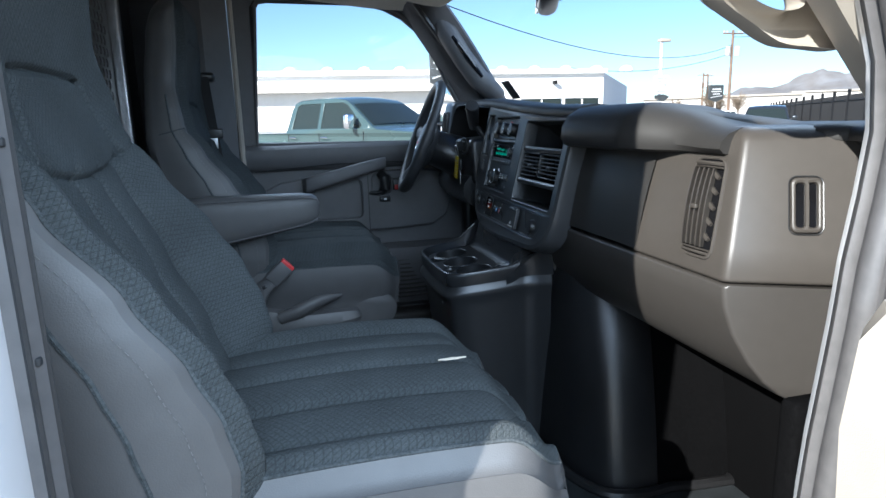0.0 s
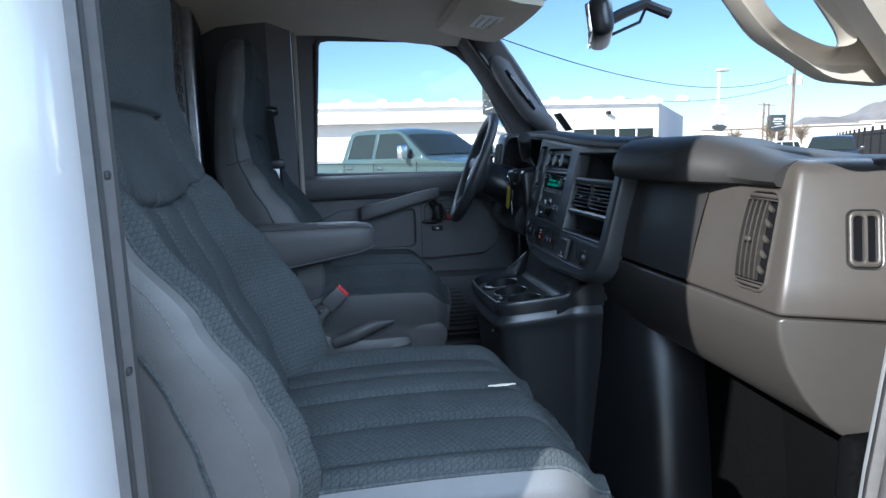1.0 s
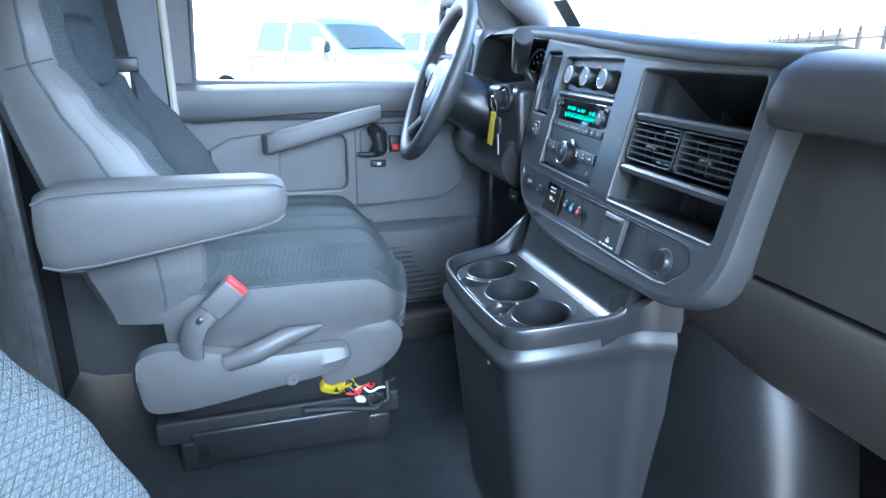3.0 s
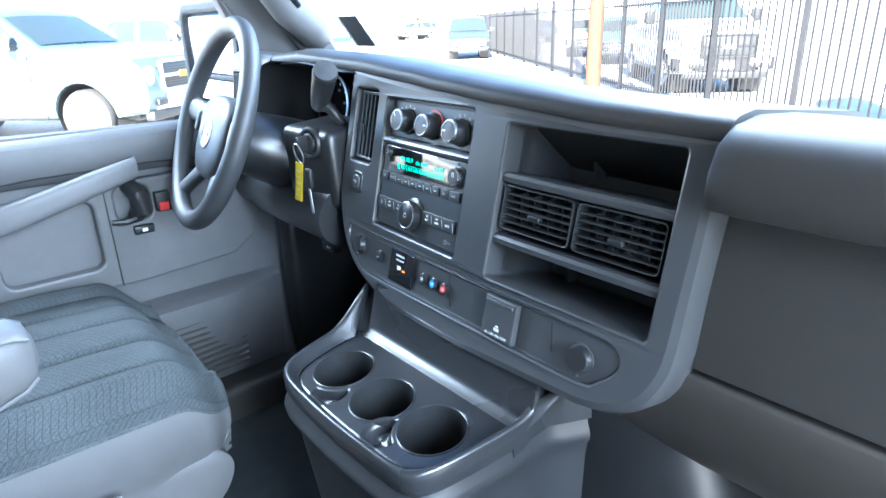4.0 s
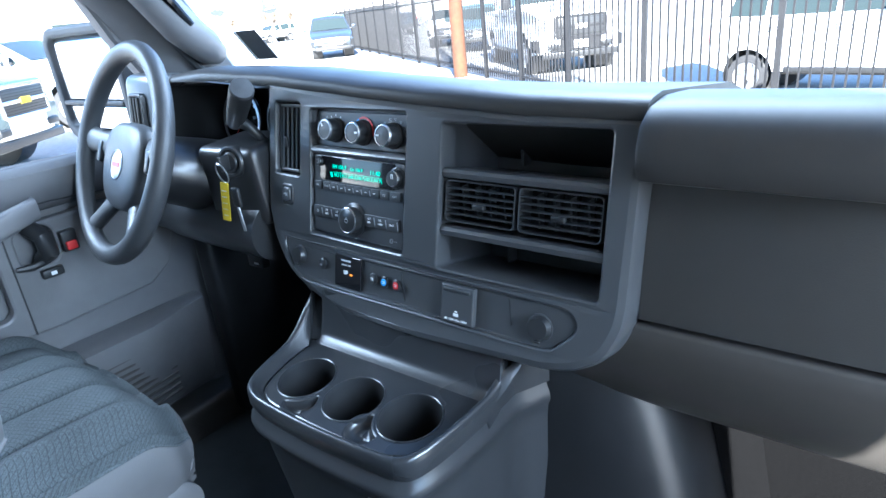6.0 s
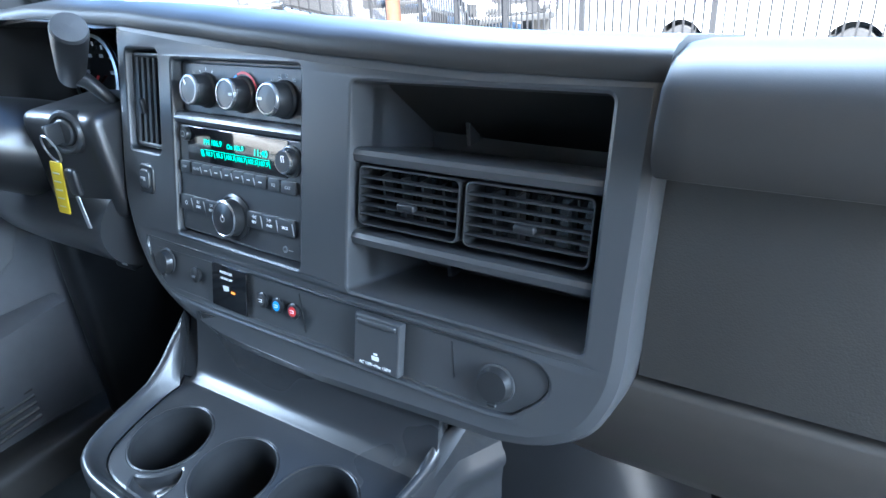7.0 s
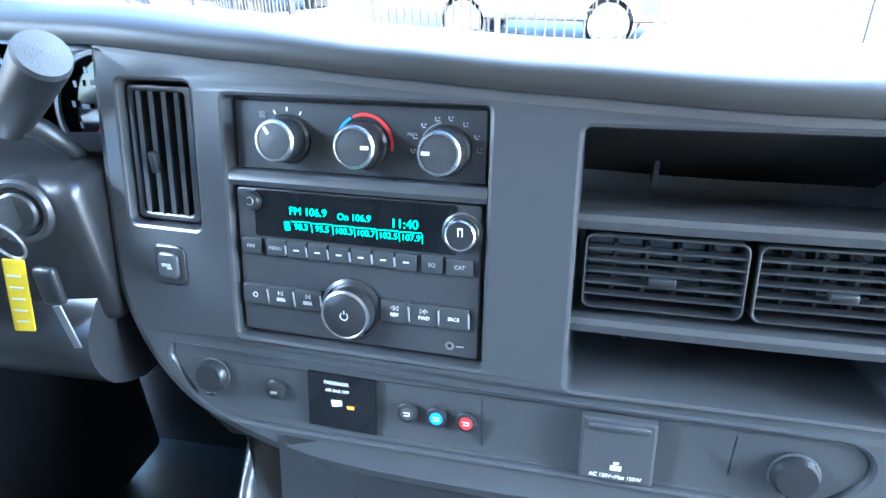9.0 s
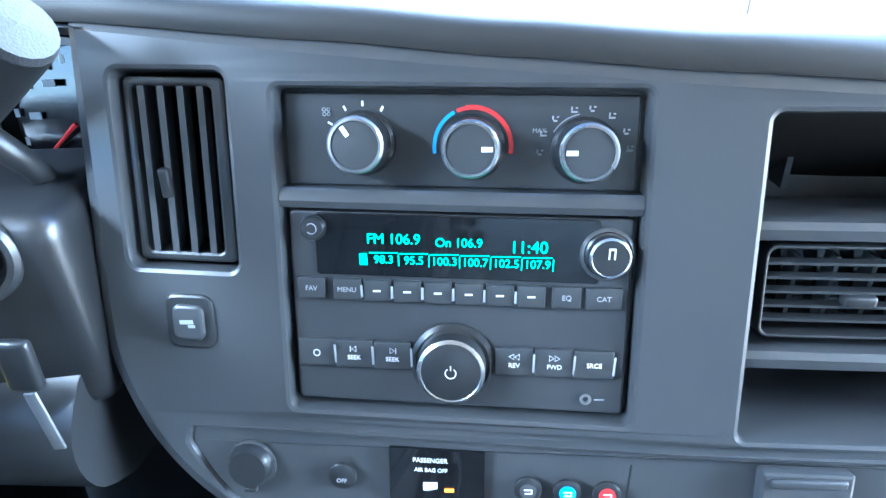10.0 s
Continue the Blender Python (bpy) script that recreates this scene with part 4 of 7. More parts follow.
def knob(y, z, r, h, parent, label, ring=True, w=-0.006):
    k = part("knob", M().lathe([(r * 1.12, 0), (r * 1.12, 0.002), (r, 0.003), (r * 0.96, h), (r * 0.86, h + 0.0015), (0, h + 0.0015)], B(y, z, w), bn(y, z), 30), BLACK, parent, label)
    if ring:
        part("knob_ring", M().lathe([(r * 0.99, 0), (r * 1.0, 0.001), (r * 0.9, 0.0022), (r * 0.85, 0.0016)], B(y, z, w + h - 0.0004), bn(y, z), 30), SILVERP, k)
    return k


part("knob_collar", M().lathe([(0.0255, 0), (0.0255, 0.002), (0.0225, 0.0035), (0.0225, 0.0)], B(1.532, 1.3235, -0.006), bn(1.53, 1.33), 32), BLACK, radio)
bk = knob(1.532, 1.3235, 0.020, 0.014, radio, "large round volume knob")
arc(1.532, 1.3235, 0.0028, 0.0034, 125, 415, INK, bk, 0.0102)
part("power_mark", M().box(B(1.532, 1.3265, 0.0102), (0.0004, 0.0006, 0.003)), INK, bk)
part("knob_collar", M().lathe([(0.0155, 0), (0.0155, 0.0015), (0.0135, 0.0025), (0.0135, 0.0)], B(1.4445, 1.3915, -0.006), bn(1.44, 1.39), 28), BEZEL, radio)
tk = knob(1.4445, 1.3915, 0.0115, 0.010, radio, "small round tuning knob")
part("note_mark", M().box(B(1.4455, 1.394, 0.0062), (0.0004, 0.0008, 0.006)).box(B(1.4425, 1.394, 0.0062), (0.0004, 0.0008, 0.006)).box(B(1.444, 1.3968, 0.0062), (0.0004, 0.0038, 0.0012)), INK, tk)
part("button_mark", M().tube([B(1.6135 + 0.003 * math.cos(a), 1.402 + 0.003 * math.sin(a), 0.0002) for a in [radians(40 + 28 * i) for i in range(11)]], 0.0003, 4), DIM, radio)
part("small_button", M().lathe([(0.0075, 0), (0.0075, 0.004), (0.0065, 0.006), (0, 0.006)], B(1.6135, 1.402, -0.006), bn(1.61, 1.4), 20), BLACK, radio, "small round button")
ROW1 = [(1.616, 0.017, "FAV"), (1.5945, 0.017, "MENU"), (1.5765, 0.0165, ""), (1.5585, 0.0165, ""), (1.5405, 0.0165, ""), (1.5225, 0.0165, ""), (1.5045, 0.0165, ""), (1.4865, 0.0165, ""), (1.4665, 0.017, "EQ"), (1.4455, 0.021, "CAT")]
for y, wd, s in ROW1:
    b = part("key", M().rbox(B(y, 1.3665, -0.0045), (0.004, wd - 0.0006, 0.0125), 0.0006, Euler((0, radians(13), 0)).to_matrix()), KEYP, radio)
    if s:
        words(s, 0.0042, Bm(y, 1.3665, -0.0020), DIM, b)
    else:
        part("key_mark", M().box(B(y, 1.3665, -0.0021), (0.0004, 0.0045, 0.0011)), INK, b)
        part("key_divider", M().box(B(y + 0.009, 1.366, -0.0021), (0.0004, 0.0014, 0.008)), DIM, b)
for y, s in ((1.6145, ""), (1.5915, "SEEK"), (1.568, "SEEK"), (1.4955, "REV"), (1.472, "FWD"), (1.449, "SRCE")):
    b = part("key", M().rbox(B(y, 1.327, -0.0045), (0.004, 0.0228, 0.017), 0.0007, Euler((0, radians(13), 0)).to_matrix()), KEYP, radio)
    if s:
        words(s, 0.0039, Bm(y, 1.3252 if s != "SRCE" else 1.327, -0.0015), INK, b)
    else:
        arc(y, 1.327, 0.0017, 0.0022, 0, 360, INK, b, -0.0015)
    if s in ("SEEK", "REV", "FWD"):
        # outlined arrows: one with a bar to seek, two to wind
        way = 1 if s == "FWD" or y == 1.568 else -1
        marks = M()
        for c in ((0.0,) if s == "SEEK" else (0.0016, -0.0016)):
            marks.tube([B(y + c - way * u, 1.3306 + v, -0.0014) for u, v in ((-0.0014, 0.0017), (-0.0014, -0.0017), (0.0014, 0.0))], 0.00022, 4, loop=True)
        if s == "SEEK":
            marks.tube([B(y - way * 0.0021, 1.3289, -0.0014), B(y - way * 0.0021, 1.3323, -0.0014)], 0.00025, 4)
        part("arrow_mark", marks, INK, b)
    part("key_divider", M().box(B(y - 0.0115, 1.327, -0.0016), (0.0004, 0.0012, 0.013)), DIM, b)
part("jack", M().lathe([(0.0035, 0), (0.0035, 0.001), (0.0018, 0.001), (0.0016, -0.004)], B(1.4525, 1.3045, -0.006), bn(1.45, 1.3), 16), STEEL, radio, "small round audio socket")
part("jack_mark", M().box(B(1.4445, 1.3045, -0.0055), (0.0004, 0.006, 0.0008)), DIM, radio)

# switch strip
sp = part("switch_strip", M().plate([(u, v) for u, v in strip_o], [], lambda u, v, w: B(u, v, -0.0035 + w), 0.006, 0.0012), BEZEL, dash, "dark switch strip")
part("strip_back", M().plate([(u, v) for u, v in strip_o], [], lambda u, v, w: B(u, v, -0.012 + w), 0.004, 0.001), BLACK, dash)


def socket(y, z, r):
    k = part("power_socket", M().lathe([(r, 0), (r, 0.004), (r * 0.9, 0.006), (r * 0.85, 0.009), (0, 0.0095)], B(y, z, -0.0035), bn(y, z), 26), BLACK, sp, "round black socket cap")
    part("cap_rim", M().lathe([(r * 1.12, 0), (r * 1.12, 0.0015), (r * 1.02, 0.002), (r * 1.02, 0)], B(y, z, -0.0035), bn(y, z), 26), BEZEL, k)
    part("cap_tab", M().rbox(B(y, z - r * 1.05, 0.002), (0.004, 0.009, 0.004), 0.0015), BLACK, k)


socket(1.662, 1.249, 0.0145)
socket(1.2035, 1.241, 0.0155)
part("round_button", M().lathe([(0.009, 0), (0.009, 0.003), (0.0075, 0.004), (0, 0.0042)], B(1.602, 1.246, -0.0035), bn(1.6, 1.25), 20), BLACK, sp)
words("OFF", 0.0038, Bm(1.602, 1.244, 0.0010), DIM, sp)
ab = part("air_bag_panel", M().plate(rrect(1.512, 1.572, 1.2195, 1.2675, 0.001), [], lambda u, v, w: B(u, v, -0.0028 + w), 0.002, 0.0005), GLOSS, sp, "glossy black warning lamp panel")
words("PASSENGER", 0.0042, Bm(1.546, 1.2600, -0.0024), INK, ab)
words("AIR BAG OFF", 0.0036, Bm(1.5455, 1.2535, -0.0024), INK, ab)
part("belt_mark", M().rbox(B(1.546, 1.2425, -0.0024), (0.0005, 0.009, 0.007), 0.0002), INK, ab)
part("lamp_mark", M().rbox(B(1.534, 1.2405, -0.0024), (0.0005, 0.006, 0.003), 0.0002), AMBER, ab, "lit amber telltale")
for y, m_, c in ((1.485, PAINTST, "grey"), (1.461, BLUE, "blue"), (1.437, RED, "red")):
    b = part("round_key", M().lathe([(0.0085, 0), (0.0085, 0.002), (0.007, 0.003), (0, 0.003)], B(y, 1.245, -0.0035), bn(y, 1.245), 20), BLACK, sp)
    part("key_mark", M().lathe([(0.0052, 0), (0.0052, 0.0005), (0, 0.0006)], B(y, 1.245, -0.0004), bn(y, 1.245), 18), m_, b, f"{c} symbol")
    part("key_glyph", M().box(B(y, 1.2462, 0.0004), (0.0004, 0.0052, 0.0007)).box(B(y, 1.2438, 0.0004), (0.0004, 0.0042, 0.0007)).box(B(y - 0.0022, 1.245, 0.0004), (0.0004, 0.0007, 0.003)), INK, b)
od_ = part("outlet_door", M().plate(rrect(1.297, 1.350, 1.2185, 1.2685, 0.002), [], lambda u, v, w: B(u, v, 0.004 + w), 0.008, 0.002), BEZEL, sp, "hinged power outlet cover")
part("finger_lip", M().rbox(B(1.3235, 1.2625, 0.0045), (0.004, 0.044, 0.006), 0.0018), BEZEL, od_)
words("AC 120V~Max 150W", 0.0042, Bm(1.3235, 1.2235, 0.0044), INK, od_)
part("outlet_mark", M().box(B(1.3235, 1.2305, 0.0044), (0.0004, 0.008, 0.0045)).box(B(1.3235, 1.2345, 0.0044), (0.0004, 0.004, 0.002)), INK, od_)
for y in (1.425, 1.245):
    part("joint_line", M().box(B(y, 1.244, -0.0034), (0.001, 0.0012, 0.05)), BLACK, sp)

# passenger side: roll, recessed panel, vent pod and knee bolster
def roll(y):
    k, drop = step(0.88, 0.765, y), 0.040 * step(0.90, 0.70, y)
    prof = [(0.72, 1.49), (0.64, 1.497), (0.600, 1.493), (0.574, 1.478), (0.562, 1.456), (0.560, 1.436), (0.566, 1.423), (0.580, 1.418), (0.625, 1.426), (0.70, 1.43)]
    return [(x + 0.05 * k * step(0.70, 0.57, x), y, z - drop * (z - 1.418) / 0.079) for x, z in prof]


ys = [1.1005, 1.0995, 1.096, 1.076, 1.05, 1.0, 0.95, 0.9] + [0.88 - 0.01 * i for i in range(20)]
rl = []
for i, y in enumerate(ys):
    ring = roll(y)
    if i < 3:
        c, f = Vector((0.64, 0, 1.455)), (0.90, 0.965, 0.992)[i]
        ring = [((x - c.x) * f + c.x, y, (z - c.z) * f + c.z) for x, _, z in ring]
    rl.append(ring)
part("passenger_roll", M().loft(rl), PLASTIC_TOP, dash, "rounded padded roll over the passenger side")
# darker than the pod beside it to stand for shade
part("passenger_panel", M().grid(lambda u, v: (0.579 + 0.25 * (0.02 + 0.165 * v) - 0.004 * math.sin(math.pi * v), 1.10 - 0.25 * u, 1.258 + 0.175 * v), 20, 12), PANEL, dash, "leather-grained panel in a shade-darkened colour")


def plan(z, fx, yc, y1, back=0.90, r=0.016):
    """Outline in plan: front face, rounded corner and the side that turns away towards the door."""
    n = Vector((0.886, -0.463))
    pts = [(back, y1, z), (fx, y1, z), (fx, (y1 + yc) / 2, z)]
    c = Vector((fx, yc))
    a, b = c + Vector((0, r)), c + n * r
    for i in range(6):
        k = i / 5
        p = a * (1 - k) ** 2 + c * 2 * k * (1 - k) + b * k * k
        pts.append((p.x, p.y, z))
    e = c + n * ((back - fx) / n.x)
    return pts + [(c.x + (e.x - c.x) * 0.3, c.y + (e.y - c.y) * 0.3, z), (e.x, e.y, z)]


pod = []
for z, d in ((1.2525, 0.005), (1.2545, 0.0015), (1.258, 0.0), (1.30, 0.0), (1.36, 0.0), (1.41, 0.0), (1.436, 0.0), (1.446, 0.002), (1.4525, 0.007), (1.456, 0.015), (1.457, 0.026)):
    fx = 0.583 + 0.25 * (z - 1.255) + d
    pod.append(plan(z, fx, 0.631 + 0.20 * (z - 1.255) + d * 0.9, 0.855, r=0.009))
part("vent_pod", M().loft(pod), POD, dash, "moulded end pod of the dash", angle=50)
bol = []
for z, d in ((1.2495, 0.005), (1.2480, 0.0015), (1.245, 0.0), (1.22, 0.002), (1.18, 0.014), (1.14, 0.034), (1.115, 0.052), (1.098, 0.070), (1.089, 0.086), (1.086, 0.105)):
    fx = 0.583 + d
    bol.append(plan(z, fx, 0.631 - 0.5225 * (fx - 0.583) + 0.006 * step(1.10, 1.086, z), 1.245, r=0.006))
part("knee_bolster", M().loft(bol), PLASTIC, dash, "lower knee panel below the seam", angle=50)
part("centre_bolster", M().loft([[(0.575 + o, y, z) for o, z in ((0.05, 1.25), (0.012, 1.215), (0.02, 1.17), (0.045, 1.12), (0.1, 1.10), (0.2, 1.10), (0.2, 1.25))] for y in (1.24, 1.3, 1.5, 1.7)]), PLASTIC, dash)

# pod vent and side demister
def P(u, v, w):
    x = 0.583 + 0.25 * (v - 1.255)
    return Vector((x, u + 0.14 * (v - 1.345), v)) + Vector((-0.97, 0, 0.242)) * w


def bulge(v):
    return 0.006 * (1 - ((v - 1.343) / 0.066) ** 2)


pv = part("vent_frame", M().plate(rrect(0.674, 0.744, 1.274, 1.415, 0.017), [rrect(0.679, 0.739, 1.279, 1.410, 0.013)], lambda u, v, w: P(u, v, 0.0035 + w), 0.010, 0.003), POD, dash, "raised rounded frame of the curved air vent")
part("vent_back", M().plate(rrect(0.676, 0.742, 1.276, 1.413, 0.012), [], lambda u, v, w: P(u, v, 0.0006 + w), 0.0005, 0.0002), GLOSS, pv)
for z0, z1 in ((1.2805, 1.2845), (1.2860, 1.2885), (1.3985, 1.4010), (1.4025, 1.4075)):
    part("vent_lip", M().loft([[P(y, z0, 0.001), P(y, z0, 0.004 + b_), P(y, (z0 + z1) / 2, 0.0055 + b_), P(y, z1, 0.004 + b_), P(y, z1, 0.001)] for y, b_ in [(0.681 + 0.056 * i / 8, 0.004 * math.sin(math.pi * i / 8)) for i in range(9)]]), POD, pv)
for i in range(5):
    y = 0.7335 - 0.0105 * i
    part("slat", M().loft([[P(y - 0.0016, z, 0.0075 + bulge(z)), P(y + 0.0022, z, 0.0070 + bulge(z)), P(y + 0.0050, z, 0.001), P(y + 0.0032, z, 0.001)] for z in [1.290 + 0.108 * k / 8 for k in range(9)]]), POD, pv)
for i in range(5):
    z = 1.303 + 0.021 * i
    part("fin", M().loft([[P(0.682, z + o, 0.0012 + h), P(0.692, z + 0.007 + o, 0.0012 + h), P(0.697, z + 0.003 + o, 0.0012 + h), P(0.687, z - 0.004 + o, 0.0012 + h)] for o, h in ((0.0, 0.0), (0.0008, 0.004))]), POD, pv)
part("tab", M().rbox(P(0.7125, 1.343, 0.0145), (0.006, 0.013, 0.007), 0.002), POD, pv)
DC = Vector((0.6845, 0.6105, 1.354))
DN = Vector((-0.463, -0.886, 0.29)).normalized()
DU = Vector((0, 0, 1)).cross(DN).normalized()
DV = DN.cross(DU)


def D(u, v, w):
    return DC + DU * u + DV * v + DN * w


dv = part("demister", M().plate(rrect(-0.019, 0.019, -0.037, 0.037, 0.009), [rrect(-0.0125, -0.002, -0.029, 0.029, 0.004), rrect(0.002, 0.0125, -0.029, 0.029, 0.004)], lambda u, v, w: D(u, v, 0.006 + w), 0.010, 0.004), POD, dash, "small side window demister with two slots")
part("demister_back", M().plate(rrect(-0.015, 0.015, -0.032, 0.032, 0.006), [], lambda u, v, w: D(u, v, 0.0005 + w), 0.001, 0.0004), GLOSS, dv)
part("demister_edge", M().tube([D(u, v, 0.0008) for u, v in rrect(-0.0205, 0.0205, -0.0385, 0.0385, 0.010)], 0.0011, 5, loop=True), BLACK, dv, "dark gap round the demister")

# driver's side: cluster well, hood, column shroud
# opening (y, z) at the front, drawn in towards the dials
well_o = [(1.745, 1.512), (1.765, 1.514), (1.80, 1.517), (1.90, 1.523), (2.00, 1.523), (2.035, 1.515), (2.050, 1.49), (2.055, 1.36)]
part("cluster_well", M().loft([[(0.604 + 0.235 * (z - 1.51) + 0.15 * k, (y - 0.025 * k if y < 1.80 else 1.905 + (y - 1.905) * (1 - 0.12 * k)), 1.40 + (z - 1.40) * (1 - 0.14 * k)) for y, z in well_o] for k in (0.0, 0.1, 0.5, 1.0)], caps=False, closed=False), BLACK, dash, "deep black instrument hood")
part("cluster_panel", M().rbox((0.755, 1.895, 1.39), (0.02, 0.42, 0.20), 0.005), BLACK, dash)
part("cluster_ledge", M().rbox((0.69, 1.905, 1.362), (0.15, 0.30, 0.05), 0.012), BLACK, dash)
for y, r in ((1.812, 0.062), (1.955, 0.062)):
    gge = part("gauge", M().lathe([(r, 0), (r, 0.012), (r * 0.9, 0.014), (r * 0.89, 0.004), (0, 0.004)], (0.722, y, 1.432), (-1, 0, 0.15), 32), GLOSS, dash, "round instrument dial")
    part("gauge_ring", M().lathe([(r * 0.95, 0.0), (r * 0.97, 0.003), (r * 0.89, 0.004), (r * 0.89, 0)], (0.709, y, 1.434), (-1, 0, 0.15), 32), SILVERP, gge)
    for a in range(11):
        t = radians(225 - a * 27)
        part("gauge_tick", M().box((0.716, y - r * 0.74 * math.cos(t), 1.433 + r * 0.74 * math.sin(t)), (0.001, 0.003, 0.006)), INK, gge)
        if a % 2 == 0:
            part("gauge_bar", M().box((0.716, y - r * 0.52 * math.cos(t), 1.433 + r * 0.52 * math.sin(t)), (0.001, 0.009, 0.005)), DIM, gge)
    part("gauge_needle", M().tube([(0.712, y, 1.433), (0.712, y + 0.03, 1.407)], [0.002, 0.0008], 6), RED, gge)
part("lock_panel", M().rbox((0.630, 1.828, 1.352), (0.125, 0.145, 0.140), 0.016, Euler((0, radians(-4), radians(6))).to_matrix()), COVER, dash, "black panel carrying the ignition lock")
part("left_pod", M().rbox((0.665, 2.118, 1.425), (0.155, 0.125, 0.215), 0.022, Euler((0, radians(8), 0)).to_matrix()), BEZEL, dash, "rounded end pod of the dash")
part("lower_dash", M().loft([[(x + 0.02 * step(2.0, 2.15, y), y, z) for x, z in curved([(0.64, 1.325), (0.585, 1.315), (0.555, 1.285), (0.55, 1.255), (0.565, 1.225), (0.60, 1.205)], 3, False) + [(0.75, 1.19), (0.75, 1.325)]] for y in (1.765, 1.775, 1.85, 1.95, 2.05, 2.13, 2.17)]), CONSOLE, dash, "rounded knee panel below the steering column")
lv = part("left_vent", M().plate(rrect(-0.024, 0.024, -0.05, 0.05, 0.006), [rrect(-0.018, 0.018, -0.044, 0.044, 0.004)], lambda u, v, w: Vector((0.580 + 0.14 * v - w, 2.118 + u, 1.455 + v)), 0.012, 0.003), BLACK, dash, "narrow upright side vent")
part("vent_back", M().rbox((0.590, 2.118, 1.455), (0.006, 0.042, 0.094), 0.001, Euler((0, radians(8), 0)).to_matrix()), GLOSS, lv)
for k in range(3):
    part("slat", M().rbox((0.582, 2.107 + 0.011 * k, 1.455), (0.008, 0.003, 0.086), 0.001, Euler((0, radians(8), 0)).to_matrix()), PLASTIC, lv)
# parking brake plate and pedals' dark side wall below the dash
part("kick_panel", M().rbox((0.80, 2.14, 0.95), (0.30, 0.06, 0.50), 0.02), BLACK, dash)
part("release_plate", M().rbox((0.66, 1.93, 1.155), (0.02, 0.05, 0.028), 0.004), BLACK, dash)
part("release_mark", M().box((0.649, 1.925, 1.152), (0.001, 0.014, 0.004)), INK, dash)
part("firewall", M().box((0.98, CY, 1.05), (0.02, 1.72, 0.75)), BLACK, dash)

# steering column and wheel
HUB = Vector((0.466, 1.971, 1.424))
TILT_, TURN_ = radians(22.2), radians(6.76)
AX = Vector((-math.cos(TILT_) * math.cos(TURN_), math.cos(TILT_) * math.sin(TURN_), math.sin(TILT_)))
SIDE = Vector((math.sin(TURN_), math.cos(TURN_), 0))
UP = SIDE.cross(AX)
if UP.z < 0:
    UP = -UP
WR = Matrix((-AX, SIDE, UP)).transposed()
col = thing("steering_column", "black steering column shroud with ignition lock", "steering column")
part("shroud", M().loft([[HUB - AX * d + SIDE * (wd * math.cos(a)) + UP * (ht * math.sin(a) - 0.016) for a in [2 * math.pi * i / 24 for i in range(24)]] for d, wd, ht in ((0.03, 0.045, 0.045), (0.045, 0.062, 0.056), (0.09, 0.072, 0.062), (0.14, 0.082, 0.068), (0.20, 0.086, 0.072), (0.27, 0.086, 0.072))]), COVER, col)
lock_o = Vector((0.566, 1.797, 1.396))
LN = Vector((-1, -0.25, 0.12)).normalized()
part("lock_ring", M().lathe([(0.027, -0.012), (0.027, 0.004), (0.0245, 0.007), (0.021, 0.007), (0.0195, 0.002), (0.0, 0.002)], lock_o, LN, 30), CONSOLE, col, "round grey ignition lock")
part("lock_barrel", M().lathe([(0.0165, 0.0), (0.0165, 0.007), (0.0145, 0.009), (0, 0.009)], lock_o, LN, 26), BLACK, col)
stk = part("shift_lever", M().tube([(0.66, 1.80, 1.40), (0.635, 1.787, 1.412), (0.617, 1.783, 1.432), (0.607, 1.792, 1.449), (0.601, 1.808, 1.458)], [0.008, 0.008, 0.008, 0.009, 0.012], 10), BLACK, col, "black column shift lever")
LV0, LV1 = Vector((0.601, 1.817, 1.455)), Vector((0.568, 1.724, 1.524))
LVD = (LV1 - LV0).normalized()
part("lever_grip", M().lathe([(0.010, -0.004), (0.0145, 0.0), (0.0165, 0.02), (0.0185, 0.06), (0.0198, 0.095), (0.0198, 0.104)], LV0, LVD, 20), COVER, stk)
part("lever_cap", M().lathe([(0.0198, 0), (0.0182, 0.0045), (0, 0.006)], LV0 + LVD * 0.104, LVD, 20), RUBBER, stk, "grey end cap")
key = thing("ignition_key", "key in the lock with a yellow tag", "key")
part("key_head", M().rbox(lock_o + LN * 0.020, (0.024, 0.006, 0.026), 0.003, Euler((0, 0, radians(14))).to_matrix()), BLACK, key)
kr = lock_o + LN * 0.030 + Vector((0, -0.001, -0.016))
part("key_ring", M().tube([kr + Vector((-0.004 * math.sin(a), 0.014 * math.cos(a), 0.017 * math.sin(a))) for a in [2 * math.pi * i / 22 for i in range(22)]], 0.0013, 6, loop=True), STEEL, key, "steel split ring")
tg = Euler((radians(12), radians(-3), radians(20))).to_matrix()
part("tag", M().rbox(kr + Vector((0.0, 0.009, -0.050)), (0.003, 0.016, 0.070), 0.002, tg), YELLOW, key, "yellow plastic tag")
for i in range(5):
    part("tag_line", M().box(kr + Vector((-0.0016, 0.0045 + i * 0.0023, -0.030 - i * 0.011)), (0.0008, 0.009, 0.0016), tg), DIM, key)
part("fob", M().rbox(kr + Vector((0.004, -0.020, -0.040)), (0.008, 0.020, 0.034), 0.005), BLACK, key)
part("second_key", M().rbox(kr + Vector((0.002, -0.024, -0.078)), (0.002, 0.008, 0.042), 0.001, Euler((radians(-8), 0, 0)).to_matrix()), STEEL, key, "bare steel key blade")

wheel = thing("steering_wheel", "dark grey four-spoke steering wheel with a round badge", "steering wheel")


def W(a, r, d=0.0):
    return HUB + AX * d + (SIDE * math.cos(a) + UP * math.sin(a)) * r


